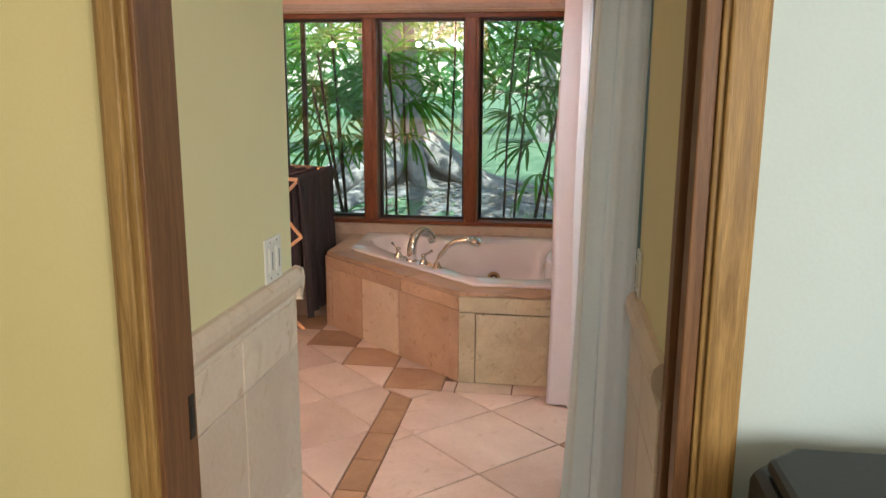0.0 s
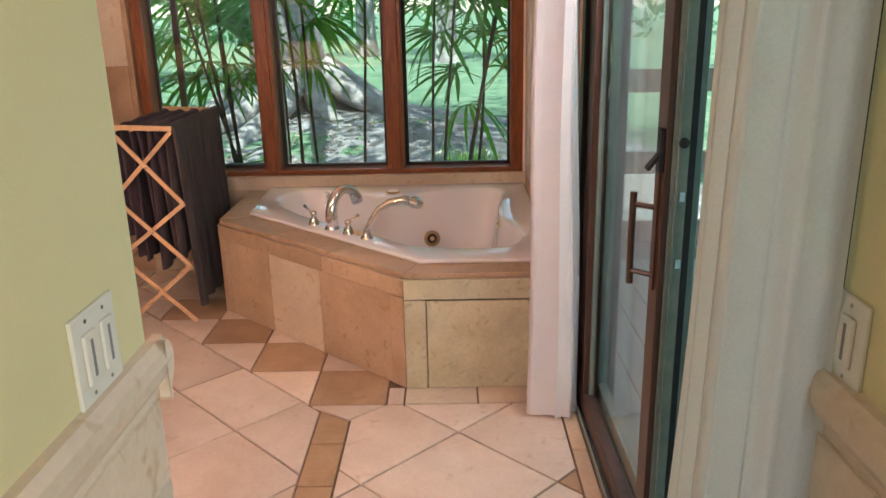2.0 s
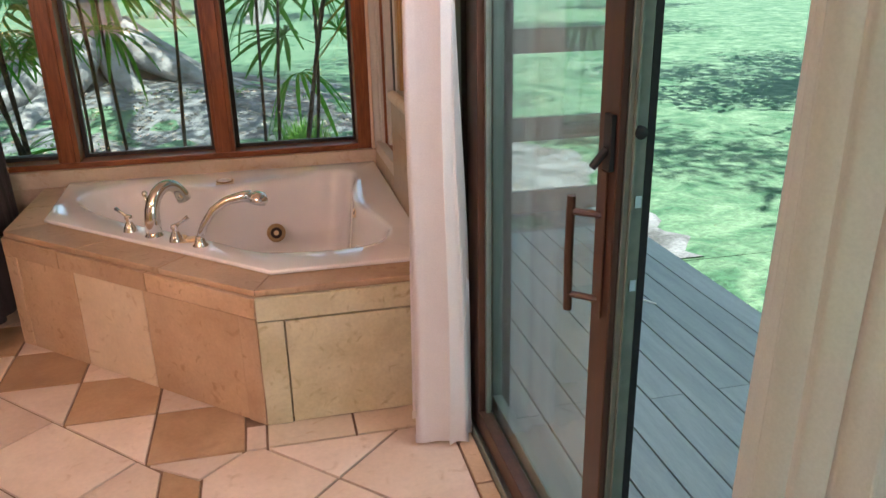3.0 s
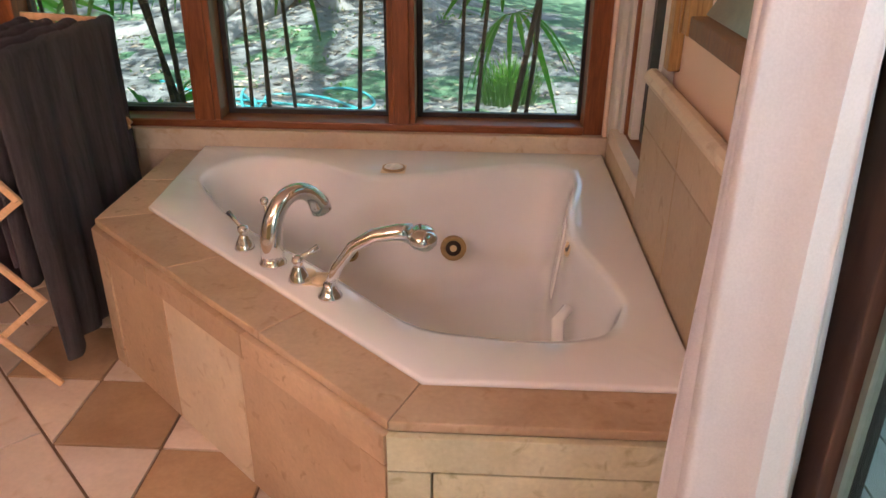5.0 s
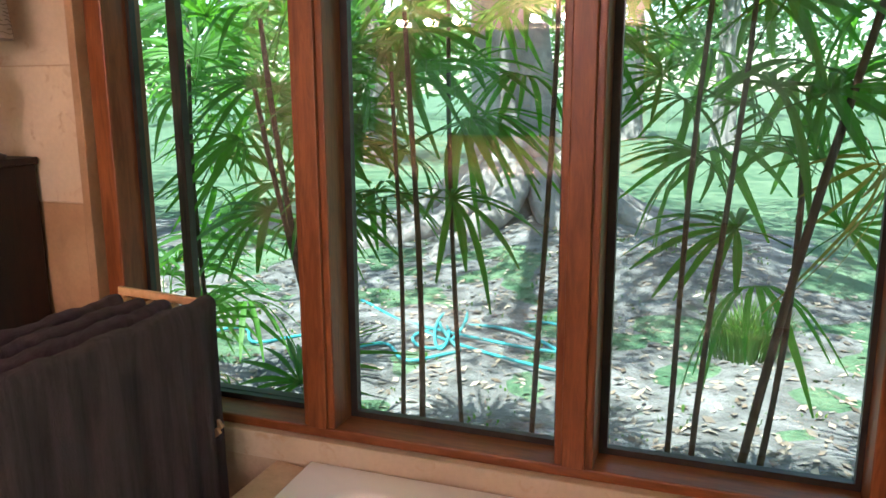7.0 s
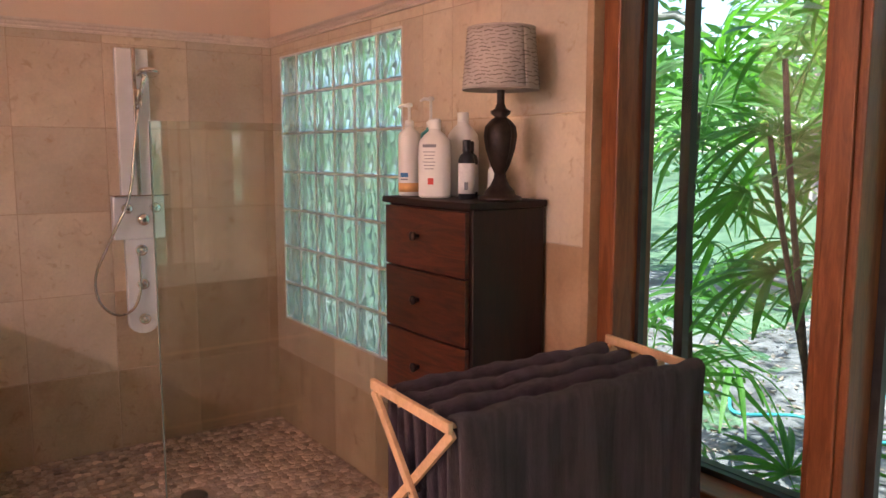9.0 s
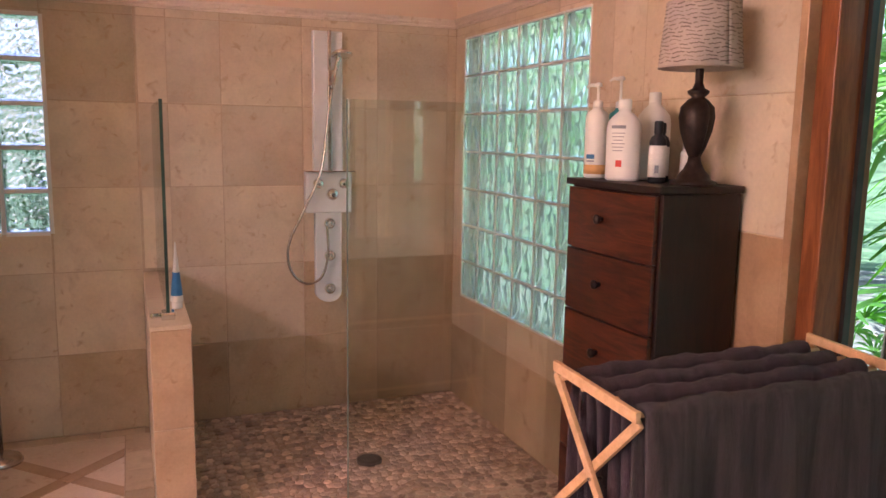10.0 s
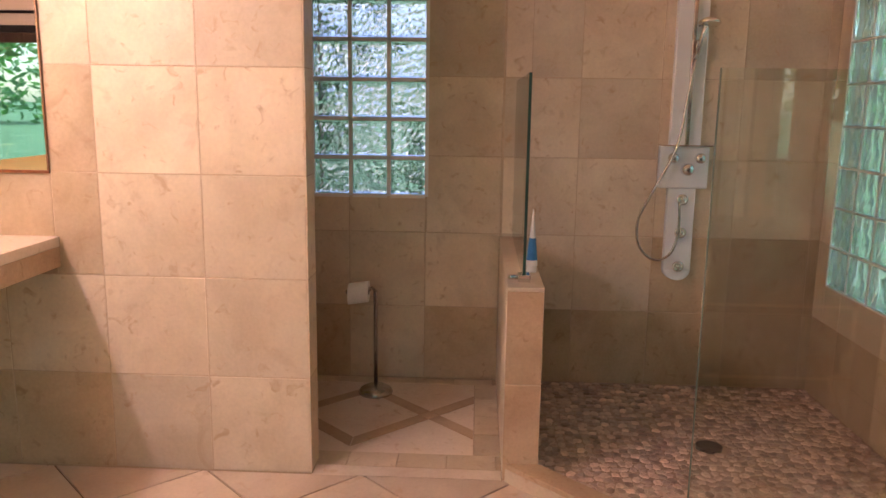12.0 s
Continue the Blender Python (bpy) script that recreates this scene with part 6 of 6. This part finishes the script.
# ---- trees ----
def leaf_cloud(shape, centre, radii, count, size, rnd):
    for _ in range(count):
        while True:
            u = Vector((rnd.uniform(-1, 1), rnd.uniform(-1, 1), rnd.uniform(-1, 1)))
            if 0.15 < u.length < 1:
                break
        c = Vector(centre) + Vector((u.x * radii[0], u.y * radii[1], u.z * radii[2]))
        a = Vector((rnd.uniform(-1, 1), rnd.uniform(-1, 1), rnd.uniform(-0.6, 0.6))).normalized()
        b = a.cross(Vector((rnd.uniform(-1, 1), rnd.uniform(-1, 1), rnd.uniform(-1, 1)))).normalized()
        l, w = size * rnd.uniform(0.6, 1.3), size * rnd.uniform(0.25, 0.45)
        shape.add([c - a * l, c + b * w + a * l * 0.1, c + a * l, c - b * w + a * l * 0.1], [(0, 1, 2, 3)])


def tree(name, x, y, height, trunk_r, crowns, seed, leaves, size, mt, label, roots=0, lean=(0, 0)):
    rnd = random.Random(seed)
    t = thing(name, (x, y, GZ), label, "tree", "garden trees")
    base = Vector((x, y, GZ - 0.1))
    top = base + Vector((lean[0], lean[1], height * 0.62))
    n = 12
    seg = 28
    rows = []
    for i in range(n + 1):
        f = i / n
        c = base.lerp(top, f)
        row = []
        for k in range(seg + 1):
            a = 2 * math.pi * k / seg
            flare = trunk_r * (1.05 - 0.4 * f) * (1 + 0.16 * math.sin(a * 5 + seed) + 0.10 * math.sin(a * 9 + 2)) + (trunk_r * 1.5 * max(0, 0.2 - f) * 5 * (0.35 + 0.65 * max(0, math.sin(a * (roots or 3) + seed))) if roots else trunk_r * 0.8 * max(0, 0.12 - f) * 5)
            row.append((c.x + flare * math.cos(a), c.y + flare * math.sin(a), c.z))
        rows.append(row)
    part("trunk", Shape().grid(rows), BARK, t, smooth=True)
    for k in range(roots * 2):
        a = 2 * math.pi * k / (roots * 2) + rnd.uniform(-0.25, 0.25)
        ln = rnd.uniform(1.4, 3.4)
        pts, rad = [], []
        for j in range(10):
            f = j / 9
            aa = a + 0.35 * math.sin(f * 4 + k) * f
            pts.append((x + math.cos(aa) * (trunk_r * 0.7 + ln * f), y + math.sin(aa) * (trunk_r * 0.7 + ln * f), GZ + 0.75 * (1 - f) ** 2.4 + 0.30 * math.exp(-(f * ln / 2.0) ** 2) - 0.02 + 0.05 * math.sin(f * 9 + k)))
            rad.append(0.20 * (1 - f) ** 0.8 + 0.035)
        part("root", Shape().tube(pts, rad, 9), BARK, t, "exposed grey surface root", smooth=True)
    crown = Shape()
    for (cx, cy, cz, r) in crowns:
        e = Vector((x + cx, y + cy, cz))
        m = top.lerp(e, 0.5) + Vector((0, 0, 0.3))
        part("limb", Shape().tube([base.lerp(top, 0.8), top.lerp(m, 0.4), m, e], [trunk_r * 0.55, trunk_r * 0.42, trunk_r * 0.3, trunk_r * 0.12], 10), BARK, t, smooth=True)
        for _ in range(7):
            o = Vector((rnd.uniform(-1, 1), rnd.uniform(-1, 1), rnd.uniform(-0.6, 0.6))) * r * 0.75
            leaf_cloud(crown, e + o, (r * 0.55, r * 0.55, r * 0.35), leaves // (7 * len(crowns)), size, rnd)
    part("crown", crown, mt, t)
    return t


# the crown lobes reaching over bed and deck are unseen, added to shade them
tree("banyan_tree", -2.85, 14.2, 7.0, 0.55, [(-2.6, -1.5, 4.2, 1.8), (2.2, 0.5, 5.2, 2.2), (-0.5, 2.0, 5.8, 2.4), (0.8, -2.0, 5.4, 2.0), (-3.5, 2.5, 5.0, 2.2), (1.6, -5.6, 6.2, 2.0), (-2.2, -5.0, 6.4, 2.0), (4.0, -4.2, 6.0, 1.9), (0.2, -7.4, 6.8, 1.8), (5.6, -8.2, 6.4, 1.7), (3.2, -2.0, 5.6, 2.0), (-1.0, -3.4, 5.8, 2.0), (1.8, -3.6, 6.6, 2.2)], 3, 12500, 0.11, FOLIAGE, "old banyan with a fluted grey trunk, surface roots and added unseen shade crowns", 6, (-0.4, 0.2))
# the last three, mostly unseen, are added to cast dapples on the east lawn
for k, (x, y, h, r, mt, sd) in enumerate(((-9.5, 24, 8, 0.3, FOLIAGE, 21), (-15, 30, 10, 0.4, FOLIAGED, 22), (-0.5, 31, 9, 0.35, FOLIAGED, 23), (9, 22, 8, 0.3, FOLIAGE, 24), (-4, 36, 11, 0.4, FOLIAGED, 25), (14, 32, 10, 0.4, FOLIAGED, 26), (-22, 22, 9, 0.35, FOLIAGE, 27), (-8, 12.5, 6, 0.2, FOLIAGE, 28), (8.5, 11, 7, 0.25, FOLIAGE, 29), (-14, 15, 7, 0.25, FOLIAGED, 30), (5.6, 3.2, 7, 0.2, FOLIAGE, 33), (9.0, 5.5, 8, 0.25, FOLIAGE, 34), (7.2, 9.6, 9, 0.25, FOLIAGED, 36))):
    tree("garden_tree", x, y, h, r, [(-1.5, -0.5, h * 0.36, 1.7), (1.4, 0.6, h * 0.45, 1.9), (0.2, -1.2, h * 0.62, 2.1), (-0.8, 1.2, h * 0.8, 2.0)], sd, 2600, 0.17, mt, "leafy garden tree, a few added only to dapple the lawn")

# a far belt of woods
rnd = random.Random(77)
wood = Shape()
for k in range(90):
    a = radians(-100 + 200 * k / 89)
    d = rnd.uniform(46, 62)
    c = (-1 + d * math.sin(a), 6 + d * math.cos(a), rnd.uniform(1.0, 7.5))
    leaf_cloud(wood, c, (3.6, 3.6, 3.2), 130, 0.55, rnd)
tagged(part("far_woods", wood, FOLIAGED), "distant belt of dense green woods", "woods", kind="stuff")

# leaves added in the eave's shade, so the west glass blocks look out on dark
hg = Shape()
rnd = random.Random(31)
for k in range(8):
    leaf_cloud(hg, (-5.42 + 0.08 * math.sin(k * 2.1), 1.4 + 0.62 * k, 1.3 + 0.2 * math.sin(k)), (0.26, 0.5, 1.4), 430, 0.09, rnd)
tagged(part("hedge", hg, FOLIAGED), "leafy hedge added to darken the view through the glass blocks", "hedge", kind="stuff")

# fallen leaves on the bare earth
def litter():
    r = random.Random(63)
    sh = Shape()
    for _ in range(5200):
        x, y = r.uniform(-6.5, 1.6), 6.7 + 7.0 * r.random() ** 1.4
        z = height(x, y) + 0.012 + 0.035 * noise.noise(Vector((x * 2.2, y * 2.2, 5))) + 0.012
        a, ln = r.uniform(0, 6.28), r.uniform(0.018, 0.055)
        u, w = Vector((math.cos(a), math.sin(a), r.uniform(-0.3, 0.3))) * ln, Vector((-math.sin(a), math.cos(a), r.uniform(-0.5, 0.5))) * ln * 0.42
        c = Vector((x, y, z))
        sh.add([c - u, c + w, c + u, c - w], [(0, 1, 2, 3)])
    m = mat("fallen_leaf", ((0.16, 0.11, 0.07), (0.42, 0.36, 0.29)), 0.7, scale=3, vary=0.6, grain=0.2)
    n, l = m.node_tree.nodes, m.node_tree.links
    geo = n.new("ShaderNodeNewGeometry")
    for lk in list(l):
        if lk.from_node.type == "OBJECT_INFO":
            l.new(geo.outputs["Random Per Island"], lk.to_socket)
    tagged(part("leaf_litter", sh, m), "dry brown fallen leaves strewn over bare earth", "leaf litter", kind="stuff")


litter()

# low plants, hose, grass by the window
tf = Shape()
rnd = random.Random(5)


def grass_tuft(x, y, n, h, r):
    for _ in range(n):
        a, rr = rnd.uniform(0, 6.28), r * rnd.random() ** 0.5
        bx, by = x + rr * math.cos(a), y + rr * math.sin(a)
        l = h * rnd.uniform(0.5, 1.1)
        o = Vector((math.cos(a), math.sin(a))) * l * rnd.uniform(0.15, 0.7)
        s = Vector((-math.sin(a), math.cos(a))) * 0.007
        gz = height(bx, by)
        tf.add([(bx - s.x, by - s.y, gz), (bx + s.x, by + s.y, gz), (bx + o.x * 0.4 + s.x, by + o.y * 0.4 + s.y, gz + l * 0.7), (bx + o.x * 0.4 - s.x, by + o.y * 0.4 - s.y, gz + l * 0.7), (bx + o.x, by + o.y, gz + l * 0.85)], [(0, 1, 2, 3), (3, 2, 4)])


for _ in range(260):
    gx, gy = rnd.uniform(-6, 3.5), rnd.uniform(7.0, 13)
    if gx < 0.4:
        grass_tuft(gx, gy, 9, 0.05, 0.16)
tagged(part("grass", tf, GRASS), "thin scattered grass blades on bare earth", "grass", kind="stuff")
tf = Shape()
grass_tuft(-0.22, 10.2, 240, 0.42, 0.26)
alone("lily_clump", tf, GRASS, "bright green strappy lily clump in the bed", "plant")
hp = []
for k in range(150):
    t = k / 149
    a = t * 30
    hp.append((-2.15 + 1.25 * math.sin(a * 0.63 + 0.5) * (0.4 + 0.6 * math.sin(a * 0.21)) - 0.3 * t, 9.9 + 0.45 * math.cos(a * 0.9) + 0.25 * math.sin(a * 0.37), GZ + 0.06 + 0.02 * math.sin(a * 2)))
alone("garden_hose", Shape().tube(hp, 0.013, 7), HOSE, "teal garden hose lying in loose loops on the ground", "hose", smooth=True)
hp = [(-4.2 + 2.0 * k / 40, 9.35 + 0.15 * math.sin(k * 0.5), GZ + 0.05) for k in range(41)]
alone("garden_hose", Shape().tube(hp, 0.013, 7), HOSE, "teal garden hose trailing across the ground", "hose", smooth=True)


# ---- wall and floor tiles ----
def browner(rule):
    """Browner slabs among the paler ones, where rule(u, z) holds."""
    return lambda u, z: STONED if rule(u, z) else None


tiles_on(WEST, "+x", XW, 4.665, YN, 0.0, 2.09, 0.41, STONE, uoff=4.92, odd=browner(lambda u, z: z < 0.41 or (u > 5.33 and z < 0.82)))
tiles_on(WEST, "+x", XW, 2.6, 4.521, 0.0, 2.09, 0.41, STONE, holes=[WEST_HOLE], uoff=4.53, odd=browner(lambda u, z: z < 0.41 and (u > 4.12 or u < 3.71)))
tiles_on(WEST, "+x", XW, 4.521, 4.665, 0.806, 2.09, 0.41, STONE, uoff=4.53)
tiles_on(NORTH, "-y", YN, XW, -2.96, 0.0, 2.09, 0.41, STONE, holes=[BIG], uoff=XW + 0.30, odd=browner(lambda u, z: z < 0.41))
tiles_on(NORTH, "-y", YN, -2.96, -2.265, 0.0, 2.09, 0.41, STONE, uoff=-2.265, odd=lambda u, z: TAN if z < 1.23 else None)
tiles_on(TWALL, "+x", XT, 2.2, YT, 0.0, 2.4, TP, STONE, uoff=YT - 0.004, holes=[(2.2, 2.742, 1.213, 2.4)], odd=browner(lambda u, z: u < 2.92 and (z < 0.40 or 0.82 < z < 1.62)))
tiles_on(TWALL, "+y", YT, -3.66, XT, 0.0, 2.4, TP, STONE, uoff=XT)
tiles_on(HALF, "-y", 4.521, XW, -3.508, 0.0, 0.79, 0.41, STONE, uoff=-3.508)
tiles_on(HALF, "+y", 4.665, XW, -3.508, 0.0, 0.79, 0.41, STONE, uoff=-3.508)
tiles_on(HALF, "+x", -3.508, 4.521, 4.665, 0.0, 0.79, 0.41, SKIRT, uoff=4.521)

# floor: a diagonal field, a dark strip, borders, and a band of dark squares along the tub
S2 = 0.457 * math.sqrt(0.5)


def diamonds(cx, cy, limits, material):
    for i in range(-16, 17):
        for k in range(-16, 17):
            if (i + k) % 2:
                continue
            x, y = cx + i * S2, cy + k * S2
            poly = [(x, y), (x + S2, y + S2), (x, y + 2 * S2), (x - S2, y + S2)]
            for lim in limits:
                poly = clip(poly, *lim)
                if len(poly) < 3:
                    break
            if len(poly) >= 3:
                floor_piece(FLOOR, poly, TAN if abs(area(poly)) < 0.012 and x > -0.97 else material)


diamonds(-0.427, 4.237, [(-1, 0, 0.84), (1, 0, -0.03), (0, 1, 4.455), (0, -1, -1.96), (-0.877, 1, 5.0787)], FLOORSTONE)
_left = [(1, 0, -0.965), (0, -1, -2.2), (1, 1, 3.4385), (-1, 0, 3.515)]
diamonds(-1.263, 4.27, _left, FLOORSTONE)
# dark strip
y = 4.43
for k in range(10):
    a, b = y - 0.262 * k, y - 0.262 * (k + 1)
    poly = clip([(-0.965, b), (-0.84, b), (-0.84, a), (-0.965, a)], 0.7076, 1, 3.735)
    floor_piece(FLOOR, poly, TAN)
# borders along the slider and the tub front
for k in range(8):
    floor_piece(FLOOR, [(-0.03, 4.455 - 0.35 * (k + 1)), (0.03, 4.455 - 0.35 * (k + 1)), (0.03, 4.455 - 0.35 * k), (-0.03, 4.455 - 0.35 * k)], SKIRT)
for a, b, m in ((-0.71, -0.64, FLOORSTONE), (-0.64, -0.345, STONE), (-0.345, -0.03, STONE)):
    floor_piece(FLOOR, [(a, 4.458), (b, 4.458), (b, 4.60), (a, 4.60)], m)
floor_piece(FLOOR, [(-0.848, 4.335), (-0.71, 4.456), (-1.019, 4.456)], FLOORSTONE)
# band of dark squares and pale triangles
q = 0.31
for k in range(4):
    x, y = -1.02 - q * k, 4.46 + q * k
    lim = (1, 1, 4.02)
    floor_piece(FLOOR, clip([(x, y), (x + q, y), (x + q, y + q), (x, y + q)], *lim), TAN)
    floor_piece(FLOOR, [(x - q, y + q), (x, y), (x, y + q)], FLOORSTONE)
    if k < 3:
        floor_piece(FLOOR, clip([(x, y + q), (x + q, y + q), (x + q, y + 2 * q), (x, y + 2 * q)], *lim), FLOORSTONE)
diamonds(-1.263, 4.27, [(-1, -1, -3.425 - 0.0), (1, 0, -2.26), (0, 1, 6.2), (-1, 0, 3.10)], FLOORSTONE)
diamonds(-1.263, 4.27, [(-1, 0, 2.26), (1, 0, -1.63), (0, 1, 6.2), (0, -1, -5.70)], FLOORSTONE)
# toilet corner: border strips and a lattice of darker bands
for k in range(9):
    a = 4.50 - 0.21 * k
    floor_piece(FLOOR, [(-3.735, a - 0.21), (-3.60, a - 0.21), (-3.60, a), (-3.735, a)], STONE, 0.003)
    floor_piece(FLOOR, [(-4.68, a - 0.21), (-4.60, a - 0.21), (-4.60, a), (-4.68, a)], STONE, 0.003)
for k in range(4):
    a = -4.60 + 0.216 * k
    floor_piece(FLOOR, [(a, 4.405), (a + 0.216, 4.405), (a + 0.216, 4.5215), (a, 4.5215)], STONE, 0.003)
for n in range(-2, 3):
    cy = 4.185 - 0.66 * n
    lims = [(1, 0, -3.737), (-1, 0, 4.598), (0, 1, 4.403), (0, -1, -2.62)]
    for sx, sy in ((1, 1), (1, -1), (-1, 1), (-1, -1)):
        d = 0.035
        arm = [(-4.165 - d * sx * 0 + sx * 0.0, cy + sy * 0.05), (-4.165 + sx * 0.05, cy), (-4.165 + sx * 0.38, cy + sy * 0.33), (-4.165 + sx * 0.33, cy + sy * 0.38)]
        for lim in lims + [(0, sy, sy * cy + 0.33)]:
            arm = clip(arm, *lim) if len(arm) > 2 else arm
        floor_piece(FLOOR, arm, SKIRT, 0.003)
    core = [(-4.215, cy), (-4.165, cy - 0.05), (-4.115, cy), (-4.165, cy + 0.05)]
    for lim in lims:
        core = clip(core, *lim) if len(core) > 2 else core
    floor_piece(FLOOR, core, SKIRT, 0.002)
setting("floor_toilet_bed", Shape().box((-4.688, 2.62, -0.0088), (-4.6005, 4.5215, -0.0062)).box((-3.7365, 2.62, -0.0088), (-3.6005, 4.5215, -0.0062)).box((-4.60, 4.4035, -0.0088), (-3.7375, 4.5215, -0.0062)), GROUT, "pale grout between the border strips", "floor")
setting("floor_toilet_field", Shape().box((-4.60, 2.62, -0.0085), (-3.737, 4.403, -0.003)), CREAM, "cream limestone toilet floor with a lattice of tan bands", "floor")
setting("floor_threshold", Shape().box((-3.60, 3.744, -0.0085), (-3.516, 4.52, -0.001)), CREAM, "cream stone threshold", "floor")

# pebbles of the shower floor
SHF = setting("floor_shower", Shape().prism([(XW, 4.66), (-3.50, 4.66), (-3.05, 5.27), (-3.05, YN), (XW, YN)], -0.009, -0.002), PEBGROUT, "flat mosaic pebble shower floor", "floor")
rnd = random.Random(41)
PEB = []
for k in range(10):
    m = rnd.randint(5, 7)
    out = [((0.7 + 0.35 * rnd.random()) * 0.028 * math.cos(2 * math.pi * j / m + rnd.uniform(-0.2, 0.2)), (0.7 + 0.35 * rnd.random()) * 0.0215 * math.sin(2 * math.pi * j / m + rnd.uniform(-0.2, 0.2))) for j in range(m)]
    PEB.append(out)
PEBM = [slab_mesh(o, 0.011, PEBBLE, 0.004) for o in PEB]
rest = Shape()
spots = []
yy = 4.69
while yy < YN - 0.02:
    xx = XW + 0.03 + rnd.uniform(0, 0.02)
    while xx < -3.06:
        p = (xx + rnd.uniform(-0.008, 0.008), yy + rnd.uniform(-0.008, 0.008))
        if (p[0] < -3.52 or p[1] > 4.68 + (p[0] + 3.50) * 1.36 + 0.06) and math.hypot(p[0] + 3.886, p[1] - 5.456) > 0.075:
            spots.append(p)
        xx += 0.046
    yy += 0.038
for i, p in enumerate(spots):
    near = -3.90 < p[0] and 4.7 < p[1] < 5.75
    a = rnd.uniform(0, 6.28)
    k = rnd.randrange(10)
    if near and sum(1 for c in SHF.children) < 300:
        ob = new("pebble", PEBM[k])
        ob.parent = SHF
        ob.matrix_basis = Matrix.Translation((p[0], p[1], -0.006)) @ Matrix.Rotation(a, 4, "Z")
    else:
        ca, sa = math.cos(a), math.sin(a)
        o = PEB[k]
        n = len(o)
        v = [(p[0] + (ca * x - sa * y) * f, p[1] + (sa * x + ca * y) * f, z) for f, z in ((1, -0.006), (1, 0.002), (0.82, 0.005)) for x, y in o]
        fc = [tuple(range(2 * n, 3 * n))] + [(r * n + j, r * n + (j + 1) % n, (r + 1) * n + (j + 1) % n, (r + 1) * n + j) for r in (0, 1) for j in range(n)]
        rest.add(v, fc)
PEBREST = PEBBLE.copy()
_n, _l = PEBREST.node_tree.nodes, PEBREST.node_tree.links
_geo = _n.new("ShaderNodeNewGeometry")
for _lk in list(_l):
    if _lk.from_node.type == "OBJECT_INFO":
        _l.new(_geo.outputs["Random Per Island"], _lk.to_socket)
tagged(part("pebbles", rest, PEBREST, SHF), kind="stuff")
